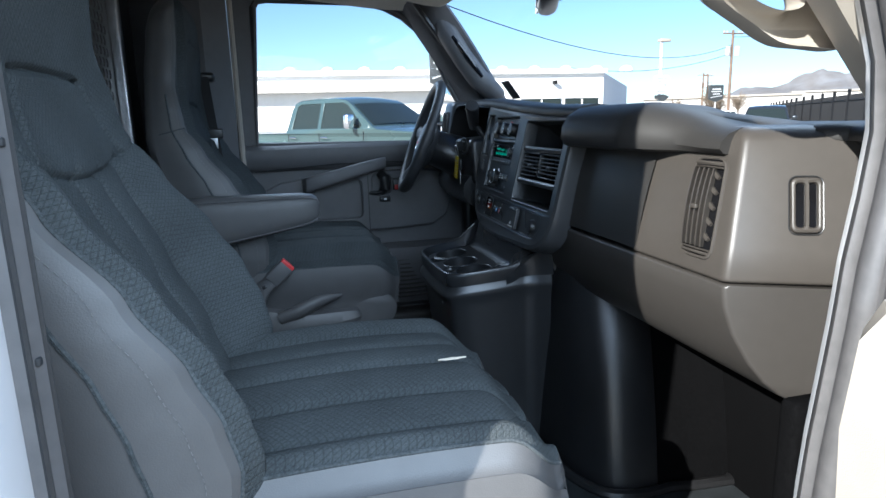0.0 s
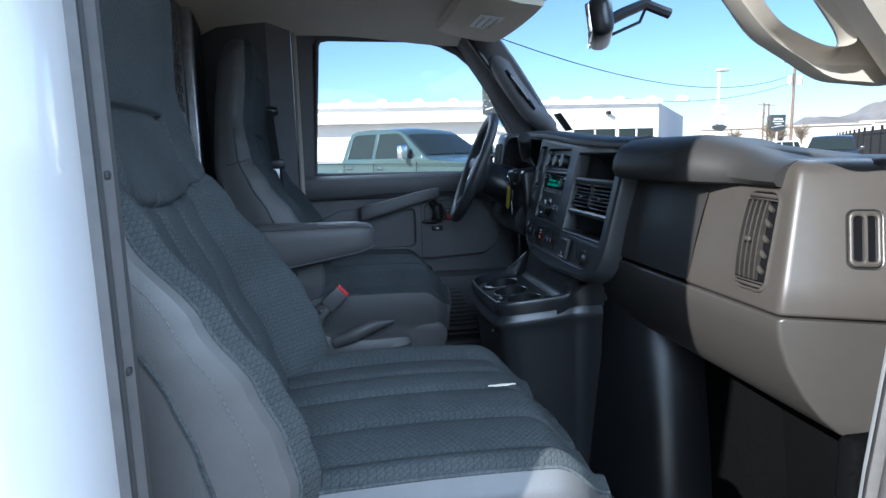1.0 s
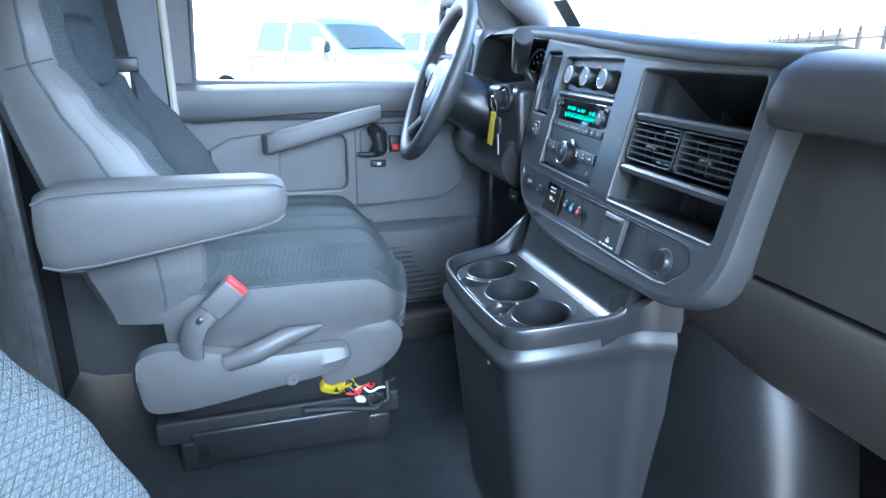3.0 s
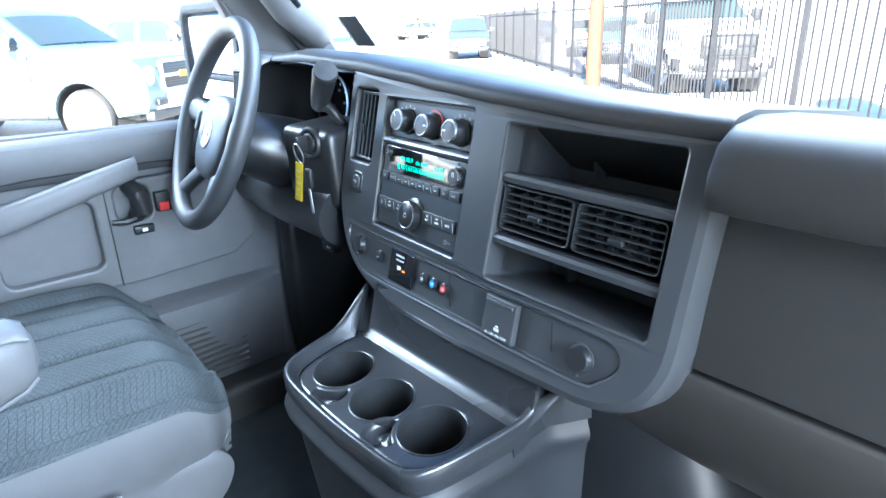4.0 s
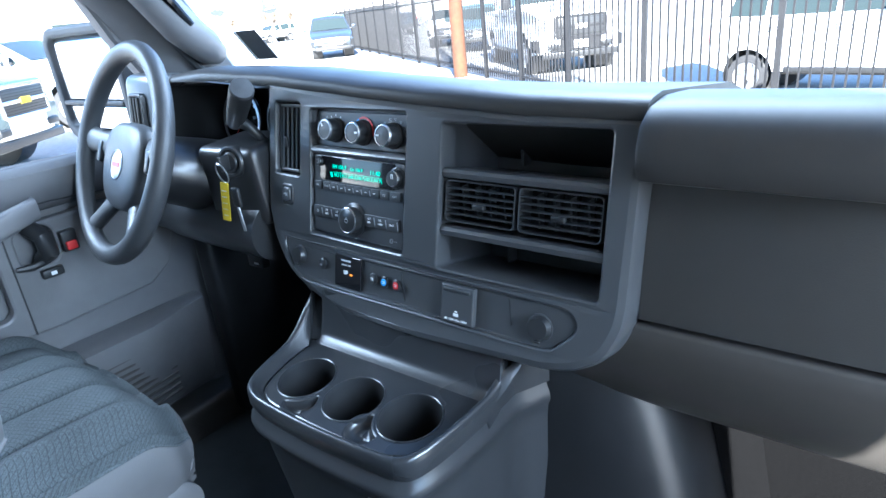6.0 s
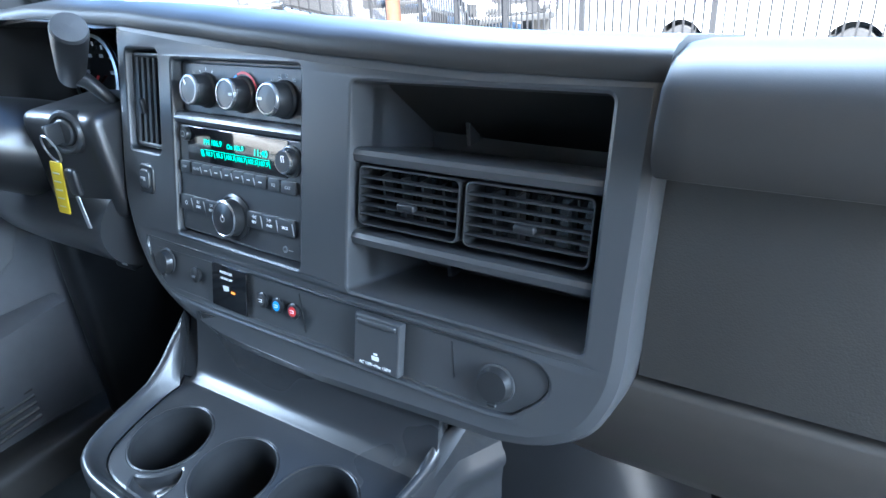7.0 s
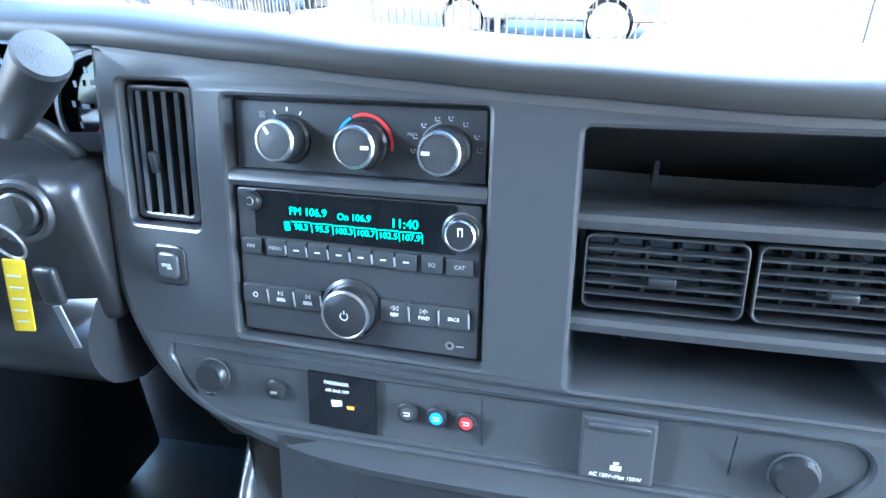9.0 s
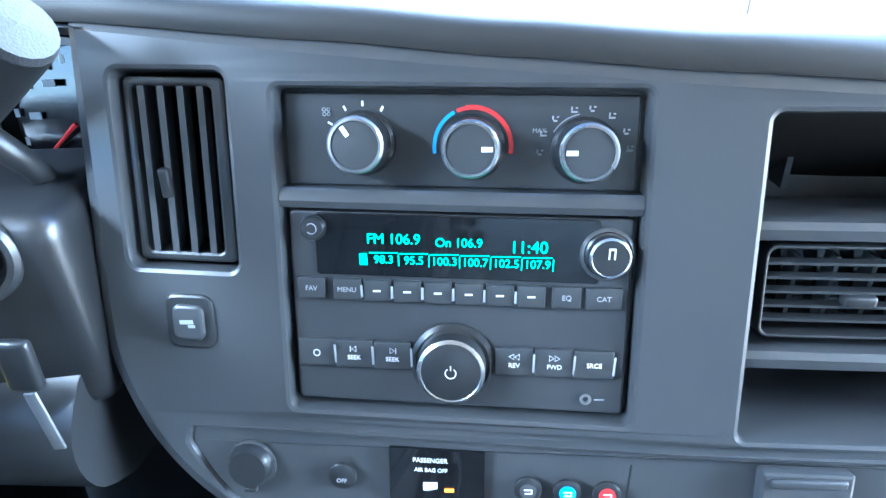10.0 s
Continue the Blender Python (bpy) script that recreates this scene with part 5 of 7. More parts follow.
GRIP = mat("grey_wheel_rubber", (0.034, 0.035, 0.037), 0.46, var=0.08, scale=40, bump=0.3, bscale=600)
part("rim", M().tube([W(2 * math.pi * i / 72, 0.176, 0.0) for i in range(72)], [0.0168 + 0.0012 * math.sin(2 * math.pi * i / 72 * 2) for i in range(72)], 14, loop=True), GRIP, wheel)


def bow(v, p):
    return abs(v) ** p * (1 if v >= 0 else -1)


pad = M()
pad.loft([[HUB + AX * d + SIDE * (0.088 * s_ * bow(math.cos(a), 0.62) * (1 - 0.22 * max(0.0, -math.sin(a)))) + UP * (0.078 * s_ * bow(math.sin(a), 0.62) - 0.022) for a in [2 * math.pi * i / 40 for i in range(40)]] for d, s_ in ((-0.05, 0.7), (-0.034, 0.97), (-0.02, 1.0), (-0.008, 0.97), (-0.001, 0.88), (0.003, 0.6), (0.004, 0.05))])
part("hub_pad", pad, GRIP, wheel, angle=60)
for a0, w0, b0 in ((6, 0.034, -0.004), (174, 0.034, -0.004), (-56, 0.026, -0.02), (-124, 0.026, -0.02)):
    a = radians(a0)
    rings = []
    for k in range(7):
        t = k / 6
        c = W(a, 0.066 + 0.11 * t, -0.024 + 0.022 * t) + UP * b0 * (1 - t)
        tang = (-SIDE * math.sin(a) + UP * math.cos(a))
        ww = w0 * (1.0 - 0.35 * math.sin(math.pi * t * 0.85))
        rings.append([c + tang * ww * math.cos(b) + AX * 0.012 * math.sin(b) for b in [2 * math.pi * i / 14 for i in range(14)]])
    part("spoke", M().loft(rings), GRIP, wheel)
part("badge_ring", M().lathe([(0.026, 0.0), (0.026, 0.002), (0.024, 0.0028), (0.023, 0.0018), (0.0, 0.0022)], HUB + AX * 0.003 - UP * 0.020, AX, 30), SILVERP, wheel, "round silver badge")
part("badge_bar", M().box(HUB + AX * 0.0056 - UP * 0.020, (0.001, 0.030, 0.008), WR), RED, wheel, "plain red badge bar")
for s in (1, -1):
    part("spoke_switch", M().rbox(HUB + SIDE * (0.112 * s) - AX * 0.008 - UP * 0.004, (0.014, 0.018, 0.040), 0.005, WR), BLACK, wheel)

# ---- console and engine cover ----
con = thing("centre_console", "black plastic console with three cup holders and a tray", "console")


def tray_z(x):
    return 1.121 + 0.115 * (x - 0.38)


tray_o = [(0.372, 1.30), (0.366, 1.34), (0.362, 1.44), (0.364, 1.53), (0.370, 1.575), (0.386, 1.602), (0.42, 1.616), (0.48, 1.626), (0.55, 1.632), (0.62, 1.640), (0.62, 1.258), (0.56, 1.258), (0.50, 1.263), (0.43, 1.273), (0.39, 1.284)]
floor_o = [(0.391, 1.318), (0.384, 1.345), (0.380, 1.44), (0.382, 1.53), (0.387, 1.564), (0.400, 1.586), (0.425, 1.597), (0.47, 1.604), (0.505, 1.604), (0.524, 1.588), (0.524, 1.285), (0.505, 1.280), (0.48, 1.282), (0.43, 1.290), (0.405, 1.300)]
tray_o, floor_o = curved(tray_o), curved(floor_o)
cups = [(0.447, 1.543), (0.444, 1.443), (0.451, 1.347)]


def rise(x, y):
    return 0.058 * step(0.47, 0.575, x) if y > 1.43 else 0.036 * step(0.525, 0.60, x)


def mixed(k, dz):
    """The rim's ring between the outer and the inner outline."""
    return [(x + (fx - x) * k, y + (fy - y) * k, tray_z(x + (fx - x) * k) + dz + rise(x, y) * (1 - k)) for (x, y), (fx, fy) in zip(tray_o, floor_o)]


tr = M()
tr.loft([[(x + 0.004, y, 1.094 + 0.115 * (x - 0.38)) for x, y in tray_o], mixed(-0.02, -0.016), mixed(-0.03, -0.006), mixed(0.0, 0.002), mixed(0.12, 0.0055), mixed(0.3, 0.006), mixed(0.45, 0.004), mixed(0.6, -0.001), mixed(0.8, -0.008), mixed(1.0, -0.011)], caps=False)
part("tray_rim", tr, TRAY, con, "satin rim of the tray", angle=60)
cup_holes = [circle(x, y, 0.043, 28) for x, y in cups]
dishes = []
for x, y, (cx, cy) in ((0.405, 1.512, cups[0]), (0.407, 1.390, cups[2])):
    dish = []
    for px_, py_ in circle(x, y, 0.025, 36):
        d = math.hypot(px_ - cx, py_ - cy)
        if d < 0.0515:
            px_, py_ = cx + (px_ - cx) * 0.0515 / d, cy + (py_ - cy) * 0.0515 / d
        if not dish or math.hypot(px_ - dish[-1][0], py_ - dish[-1][1]) > 0.0012:
            dish.append((px_, py_))
    dishes.append(dish)
part("tray_floor", M().plate(floor_o, cup_holes + dishes, lambda u, v, w: Vector((u, v, tray_z(u) - 0.011 + w)), 0.006, 0.003), TRAY, con)
for dish in dishes:
    mx_, my_ = sum(p[0] for p in dish) / len(dish), sum(p[1] for p in dish) / len(dish)
    part("thumb_dish", M().loft([[(mx_ + (u - mx_) * f, my_ + (v - my_) * f, tray_z(u) - 0.011 - dz) for u, v in dish] for f, dz in ((1.02, 0.002), (0.97, 0.007), (0.85, 0.0115), (0.5, 0.014), (0.05, 0.0145))], caps=False), TRAY, con, "shallow thumb hollow beside a cup", angle=70)
for x, y in cups:
    z = tray_z(x) - 0.0145
    tilt = Vector((-0.115, 0, 1))
    well = part("cup_well", M().lathe([(0.0432, 0.0), (0.0420, -0.012), (0.0405, -0.04), (0.0390, -0.072), (0.036, -0.078), (0, -0.079)], (x, y, z), tilt, 32), BLACK, con, "deep round cup holder")
    part("cup_rim", M().lathe([(0.0455, 0.0), (0.0452, 0.0012), (0.0440, 0.0018), (0.0428, 0.0010), (0.0424, -0.004)], (x, y, z + 0.0032), tilt, 36), TRAY, well)
part("tray_back", M().loft([[(0.505, y, 1.118), (0.518, y, 1.1275), (0.526, y, 1.131), (0.532, y, 1.140), (0.538, y, 1.160), (0.548, y, 1.205), (0.60, y, 1.215), (0.62, y, 1.09), (0.505, y, 1.09)] for y in (1.262, 1.40, 1.55, 1.60)]), TRAY, con, "sloping back wall of the tray")
body_rings = []
for z, o, k in ((1.108, 0.010, 0.0), (1.098, 0.007, 0.0), (1.086, 0.003, 0.0), (1.079, -0.003, 0.01), (1.073, -0.005, 0.02), (1.066, -0.004, 0.03), (1.060, 0.002, 0.05), (1.04, 0.007, 0.10), (0.95, 0.012, 0.30), (0.82, 0.017, 0.62), (0.70, 0.022, 1.0)):
    ring = []
    for x, y in tray_o:
        q = max(0.0, min(1.0, (y - 1.25) / 0.38))
        yy = y - (0.03 * k + o * 0.5) * q + o * 0.5 * (1 - q)
        ring.append((x + (o + 0.028 * k) * step(0.62, 0.40, x), yy, z + 0.115 * (x - 0.38) * (1 - k)))
    body_rings.append(ring)
part("console_body", M().loft(body_rings, caps=False), CONSOLE, con, "tapering dark console body", angle=60)
part("side_door", M().loft([[(x, y, z) for z in (1.0, 0.98, 0.75, 0.73)] for x, y in ((0.435, 1.585), (0.44, 1.59), (0.56, 1.592), (0.57, 1.585))]), BLACK, con)
part("latch", M().rbox((0.40, 1.56, 0.985), (0.006, 0.02, 0.012), 0.002), STEEL, con, "small metal latch")
part("console_screw", M().lathe([(0.004, 0), (0.003, 0.002), (0, 0.002)], (0.375, 1.36, 1.04), (-1, 0, 0), 12), STEEL, con)

cov = thing("engine_cover", "moulded black engine cover beside the passenger footwell", "engine cover")
base = [(0.585, 1.55), (0.585, 1.30), (0.588, 1.19), (0.600, 1.09), (0.638, 1.012), (0.70, 0.988), (0.78, 0.992), (0.97, 1.04), (0.97, 1.7), (0.62, 1.7)]
topo = [(0.618, 1.50), (0.618, 1.30), (0.620, 1.235), (0.628, 1.175), (0.655, 1.125), (0.71, 1.10), (0.80, 1.10), (0.97, 1.12), (0.97, 1.66), (0.64, 1.66)]
base, topo = curved(base), curved(topo)
cr = []
for z, k in ((0.69, 0.0), (0.72, 0.04), (0.80, 0.16), (0.90, 0.35), (1.0, 0.58), (1.08, 0.80), (1.14, 1.0)):
    cr.append([(a[0] + (b[0] - a[0]) * k, a[1] + (b[1] - a[1]) * k, z) for a, b in zip(base, topo)])
part("cover_shell", M().loft(cr), COVER, cov)
# added sheet over the cover's flank, its colour standing for shade there
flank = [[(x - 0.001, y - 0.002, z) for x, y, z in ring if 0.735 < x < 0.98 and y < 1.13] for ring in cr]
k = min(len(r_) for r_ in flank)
part("cover_shade_sheet", M().loft([r_[:k] for r_ in flank], caps=False, closed=False), FOOTSHADE, cov, "matte near-black sheet for the shade on the cover's side")
part("cover_flange", M().tube([(x - 0.012, y - 0.012, 0.698) for x, y in base[3:22]], 0.012, 8), COVER, cov)
# both footwell faces carry their shade as near-black colour
setting("footwell_wall", M().rbox((0.93, 0.75, 0.95), (0.04, 0.62, 0.56), 0.02), FOOTSHADE, "footwell wall coloured near-black for its shade")
setting("footwell_side", M().rbox((0.75, 0.475, 0.92), (0.40, 0.03, 0.48), 0.01), FOOTSHADE, "kick panel beside the doorway coloured near-black for its shade")


# ---- seats ----
def groove(d, w):
    return math.exp(-(d / w) ** 2)


def seat(name, yc, inb, label):
    """A high-backed bucket seat centred on yc; inb is the sign of y towards the middle of the van."""
    t = thing(name, label, "seat", group="front seats", at=(0, yc, FLOOR))
    base = Matrix.Translation((0, -yc, -FLOOR))

    def P_(n, me, material, lab="", parent=None):
        o = part(n, me, material, parent or t, lab)
        if parent is None:
            o.matrix_parent_inverse = base
        return o

    # cushion: rings across y, running from back to front
    HW = 0.25

    def cush(u, v):
        """u along the outline from one lower edge over the top to the other; v from rear to front."""
        x = -0.12 + 0.445 * v
        a = u * 2 - 1
        side = abs(a)
        w = HW * (0.97 + 0.03 * math.sin(math.pi * min(1, v * 1.1))) * (1 - 0.16 * step(0.86, 1.0, v) ** 2)
        if side < 0.72:
            k = side / 0.72
            y = w * 0.955 * (a / 0.72) if side > 0 else 0
            z = 1.128 + 0.018 * math.cos(k * math.pi) * 0.5 - 0.006 + 0.02 * step(0.62, 0.86, k) - 0.042 * step(0.84, 1.0, k)
            z += 0.012 * math.sin(math.pi * v) + 0.007 * abs(math.sin(math.pi * min(k, 0.70) / 0.35)) ** 0.7 * step(1.0, 0.9, v)
            for g_ in (0.0, 0.36, 0.70):
                for sgn in (1, -1):
                    z -= 0.0085 * groove((a / 0.72 - sgn * g_) * HW, 0.0065) * (0.5 if g_ == 0 else 1)
            z -= 0.055 * step(0.80, 1.0, v) ** 1.5
        else:
            k = (side - 0.72) / 0.28
            sg = 1 if a > 0 else -1
            y = sg * w * (0.955 + 0.045 * math.sin(math.pi * min(1, k * 1.2)) - 0.05 * k)
            z = 1.100 + 0.012 * math.sin(math.pi * v) - 0.055 * step(0.80, 1.0, v) ** 1.5
            z = z + (0.945 + 0.02 * step(0.5, 0, v) - z) * k
        return Vector((x, yc + y, z))

    nu, nv = 120, 60
    fab, vin = M(), M()
    lo_, hi_ = (int(nu * 0.178), int(nu * 0.88)) if inb > 0 else (int(nu * 0.12), int(nu * 0.86))

    def strip(i0, i1, dst):
        dst.grid(lambda u, v: cush((i0 + (i1 - i0) * u) / nu, v), i1 - i0, nv)

    strip(lo_, hi_, fab)
    strip(0, lo_, vin)
    strip(hi_, nu, vin)

    def nose(u, v):
        p = cush(u, 1.0)
        lowz = 0.95
        edge = step(0.0, 0.45, 1 - abs(2 * u - 1))
        return Vector((p.x + 0.022 * math.sin(math.pi * min(1, v * 1.3)) * edge - 0.03 * v, p.y, p.z + (min(lowz, p.z) - p.z) * v))

    vin.grid(nose, 60, 10)
    P_("cushion", fab, FABRIC_IN, "charcoal woven fabric cushion with sewn channels")
    P_("cushion_side", vin, VINYL, "pale grey vinyl cushion border")
    for i_ in (lo_, hi_):
        P_("cushion_piping", M().tube([cush(i_ / nu, j / 60) for j in range(61)], 0.0026, 8), FABRIC, "charcoal seam piping")

    # backrest
    Wt = [(1.03, 0.235), (1.12, 0.252), (1.30, 0.258), (1.42, 0.248), (1.52, 0.222), (1.60, 0.192), (1.70, 0.168), (1.77, 0.155), (1.80, 0.135)]
    FB = [(1.03, -0.040), (1.10, -0.018), (1.15, -0.013), (1.20, -0.024), (1.257, -0.048), (1.328, -0.092), (1.406, -0.152), (1.48, -0.198), (1.58, -0.215), (1.70, -0.205), (1.80, -0.205)]
    FC = [(1.03, -0.070), (1.12, -0.075), (1.20, -0.100), (1.30, -0.146), (1.42, -0.196), (1.52, -0.224), (1.62, -0.215), (1.72, -0.200), (1.80, -0.205)]
    RB = [(1.03, -0.225), (1.2, -0.270), (1.45, -0.330), (1.60, -0.325), (1.72, -0.312), (1.80, -0.29)]
    nz = 270

    def ringpt(k, z):
        """k from -1 to 1 over the front face; past that round the side to the back."""
        w = lerp(Wt, z)
        fb, fc, rb_ = lerp(FB, z), lerp(FC, z), lerp(RB, z)
        a = abs(k)
        sg = 1 if k >= 0 else -1
        if a <= 1:
            y = sg * a * w * 0.93
            x = fc + (fb - fc) * step(0.50, 0.92, a) - 0.022 * step(0.90, 1.0, a) * 1.0
            low = step(1.46, 1.40, z) * step(1.06, 1.12, z)
            for m_, h_ in ((0.0, 0.17), (0.37, 0.17)):
                x += 0.006 * max(0.0, 1 - ((a - m_) / h_) ** 2) * low
            for g_ in (0.18, 0.56):
                x -= 0.013 * groove((a - g_) * w, 0.0065) * low
            arcz = 1.442 - 0.022 * (1 - (a / 0.7) ** 2)
            if a <= 0.70:
                x -= 0.008 * groove(z - arcz, 0.0050)
                x -= 0.009 * groove(z - 1.527 - 0.012 * (1 - (a / 0.7) ** 4), 0.0045) * step(0.60, 0.52, a)
                x += 0.005 * step(arcz, arcz + 0.02, z) * step(1.545, 1.52, z) * step(0.66, 0.55, a)
            if arcz < z < 1.540:
                x -= 0.015 * groove((a - 0.72 + 0.20 * (z - 1.425) / 0.11) * w, 0.0055)
            if a > 0.66:
                x -= 0.005 * groove(z - arcz, 0.0045)
            x -= 0.006 * groove(z - 1.70, 0.006) * step(0.8, 0.6, a)
        else:
            b = a - 1
            y = sg * w * (0.93 + 0.07 * math.sin(math.pi * min(1.0, b * 0.9 + 0.12)))
            x = fb - 0.022 + (rb_ + 0.03 - fb + 0.022) * b
        return Vector((x, yc + y, z))

    def zt(v):
        return 1.03 + 0.77 * v

    fabb, inb_, vinb = M(), M(), M()

    def cap(p, v):
        if v > 0.94:
            s = (v - 0.94) / 0.06
            c = Vector((-0.25, yc, p.z))
            p = c + (p - c) * math.sqrt(max(0.0, 1 - s * s * 0.55))
            p.z += 0.012 * math.sin(s * math.pi / 2)
        return p

    fabb.grid(lambda u, v: cap(ringpt(-0.98 + 1.96 * u, zt(v)), v), 200, nz)
    for s in (1, -1):
        vinb.grid(lambda u, v: cap(ringpt(s * (0.98 + 1.02 * (u if s > 0 else 1 - u)), zt(v)), v), 16, nz)

    def rear(u, v):
        z = zt(v)
        w = lerp(Wt, z)
        a = 1 - 2 * u
        r0 = ringpt(2.0, z)
        return cap(Vector((r0.x - 0.03 * math.sqrt(max(0, 1 - a ** 4)), yc + (r0.y - yc) * a, z)), v)

    vinb.grid(rear, 20, nz)
    vinb.grid(lambda u, v: (lambda f, r: f + (r - f) * v)(cap(ringpt(-0.98 + 1.96 * u, 1.8), 1.0), rear(1 - u, 1.0) + Vector((0, 0, 0.0))), 20, 6)
    P_("backrest", fabb, FABRIC_IN, "charcoal fabric backrest with sewn panels")
    P_("backrest_shell", vinb, VINYL, "grey vinyl backrest sides and back")
    th2, pip = M(), M()
    for s in (1, -1):
        pts = [cap(ringpt(s * 1.16, 1.08 + 0.66 * i / 90), (0.05 + 0.66 * i / 90) / 0.77) for i in range(91)]
        for i in range(90):
            th2.tube([pts[i] + Vector((0, s * 0.001, 0)), pts[i].lerp(pts[i + 1], 0.55) + Vector((0, s * 0.001, 0))], 0.0006, 4)
        pts = [cap(ringpt(s * 1.40, 1.06 + 0.5 * i / 60), 0.3) for i in range(61)]
        pip.tube([p + Vector((0, s * 0.0, 0)) for p in pts], 0.0028, 6)
        pts = [cap(ringpt(s * 0.985, 1.05 + 0.72 * i / 60), (0.02 + 0.72 * i / 60) / 0.77) for i in range(61)]
        pip.tube([p + Vector((-0.001, 0, 0)) for p in pts], 0.003, 6)
    pip.tube([cap(ringpt(inb * k_, 1.475 - 0.02 * (k_ - 1)), 0.3) + Vector((0, inb * 0.0005, 0)) for k_ in (1.02, 1.2, 1.4, 1.6, 1.8)], 0.0016, 6)
    tagged(P_("stitching", th2, THREAD), kind="stuff")
    P_("piping", pip, FABRIC, "dark seam piping")

    # lower frame
    sk = M()
    ys_ = yc + inb * 0.262
    sk.loft([[(x, ys_ - inb * 0.02, zz + hh), (x, ys_, zz + hh - 0.006), (x, ys_ + inb * 0.012, zz + hh * 0.5), (x, ys_ + inb * 0.006, zz + 0.004), (x, ys_ - inb * 0.03, zz)] if inb > 0 else [(x, ys_ - inb * 0.03, zz), (x, ys_ + inb * 0.006, zz + 0.004), (x, ys_ + inb * 0.012, zz + hh * 0.5), (x, ys_, zz + hh - 0.006), (x, ys_ - inb * 0.02, zz + hh)]
             for x, zz, hh in curved([(-0.17, 0.92, 0.05), (-0.16, 0.875, 0.11), (-0.12, 0.865, 0.13), (-0.05, 0.87, 0.11), (0.04, 0.885, 0.075), (0.14, 0.898, 0.062), (0.178, 0.908, 0.052), (0.195, 0.922, 0.034), (0.202, 0.936, 0.010)], 4, False)])
    P_("side_trim", sk, VINYL, "moulded grey lower trim")
    P_("trim_screw", M().lathe([(0.012, 0), (0.011, 0.003), (0.006, 0.003), (0.004, -0.001), (0, -0.001)], (0.09, ys_ + inb * 0.01, 0.905), (0, inb, 0), 16), DOORP)
    P_("recline_handle", M().tube([(-0.02, ys_ + inb * 0.008, 0.955), (0.03, ys_ + inb * 0.016, 0.972), (0.09, ys_ + inb * 0.014, 0.997), (0.15, ys_ + inb * 0.004, 1.005)], [0.020, 0.023, 0.020, 0.005], 12, sx=0.8), VINYL, "curved grey adjuster handle")
    P_("seat_frame", M().rbox((0.08, yc, 0.855), (0.40, 0.42, 0.09), 0.015), BLACK)
    flap = [(0.16, 0.975), (0.27, 0.985), (0.305, 0.965), (0.312, 0.935), (0.295, 0.90), (0.262, 0.875), (0.215, 0.862), (0.16, 0.862)]
    flap = curved(flap)
    P_("front_flap", M().loft([[(x + o, yc + s * 0.225, z) for x, z in flap] for s, o in ((-1.0, -0.008), (-0.985, 0.0), (0.985, 0.0), (1.0, -0.008))]), VINYL, "grey front flap under the cushion")
    for s in (1, -1):
        P_("rail", M().rbox((0.07, yc + s * 0.17, 0.775), (0.48, 0.045, 0.05), 0.006), RUBBER)
        for x in (-0.10, 0.26):
            P_("foot", M().rbox((x, yc + s * 0.17, 0.722), (0.06, 0.06, 0.066), 0.008), BLACK)
    P_("riser", M().rbox((0.07, yc, 0.735), (0.36, 0.40, 0.08), 0.01), BLACK)
    # buckle on its stalk
    tilt = Euler((0, radians(47), 0)).to_matrix()
    low_ = Matrix.Translation((0, 0, -0.075 if inb > 0 else 0.0))
    stalk = P_("buckle_stalk", M().tube([(-0.075, ys_ + inb * 0.014, 0.985), (-0.072, ys_ + inb * 0.020, 1.02), (-0.058, ys_ + inb * 0.024, 1.048), (-0.036, ys_ + inb * 0.024, 1.066)], [0.026, 0.026, 0.023, 0.020], 12, sx=0.5).xform(low_), VINYL, "grey sleeve of the belt buckle")
    part("bolt", M().lathe([(0.008, 0), (0.008, 0.004), (0.005, 0.006), (0, 0.006)], (-0.052, ys_ + inb * 0.032, 1.052), (0, inb, 0), 14).xform(low_), BLACK, stalk)
    bk_ = P_("buckle", M().rbox((-0.014, ys_ + inb * 0.024, 1.085), (0.044, 0.022, 0.064), 0.006, tilt).xform(low_), VINYL, "grey belt buckle")
    part("buckle_button", M().rbox((0.009, ys_ + inb * 0.024, 1.107), (0.040, 0.019, 0.014), 0.003, tilt).xform(low_), RED, bk_, "red release button")
    return t


st = seat("driver_seat", 1.90, -1, "charcoal fabric driver's seat with grey vinyl sides and armrest")
arm = M()
AR = ((-0.262, 1.225, 0.02, 0.03), (-0.255, 1.228, 0.036, 0.058), (-0.23, 1.230, 0.041, 0.068), (-0.18, 1.234, 0.042, 0.068), (-0.10, 1.241, 0.042, 0.060), (0.0, 1.250, 0.042, 0.050), (0.055, 1.255, 0.041, 0.044), (0.085, 1.258, 0.037, 0.037), (0.098, 1.259, 0.029, 0.028), (0.104, 1.260, 0.014, 0.012))
arm.loft([[(x, 1.605 + w_ * bow(math.cos(a), 0.55), z + h_ * bow(math.sin(a), 0.62)) for a in [2 * math.pi * (i + 0.5) / 24 for i in range(24)]] for x, z, w_, h_ in AR])
seam = M()
for s_ in (1, -1):
    seam.tube([(x, 1.605 + s_ * w_ * 0.90, z + h_ * 0.82) for x, z, w_, h_ in AR[1:9]], 0.0022, 6)
    seam.tube([(x, 1.605 + s_ * w_ * 0.90, z - h_ * 0.82) for x, z, w_, h_ in AR[1:9]], 0.0022, 6)
o_ = part("armrest_piping", seam, DOORP, st)
o_.matrix_parent_inverse = Matrix.Translation((0, -1.90, -FLOOR))
o_ = part("armrest", arm, VINYL, st, "folding grey vinyl armrest", angle=60)
o_.matrix_parent_inverse = Matrix.Translation((0, -1.90, -FLOOR))
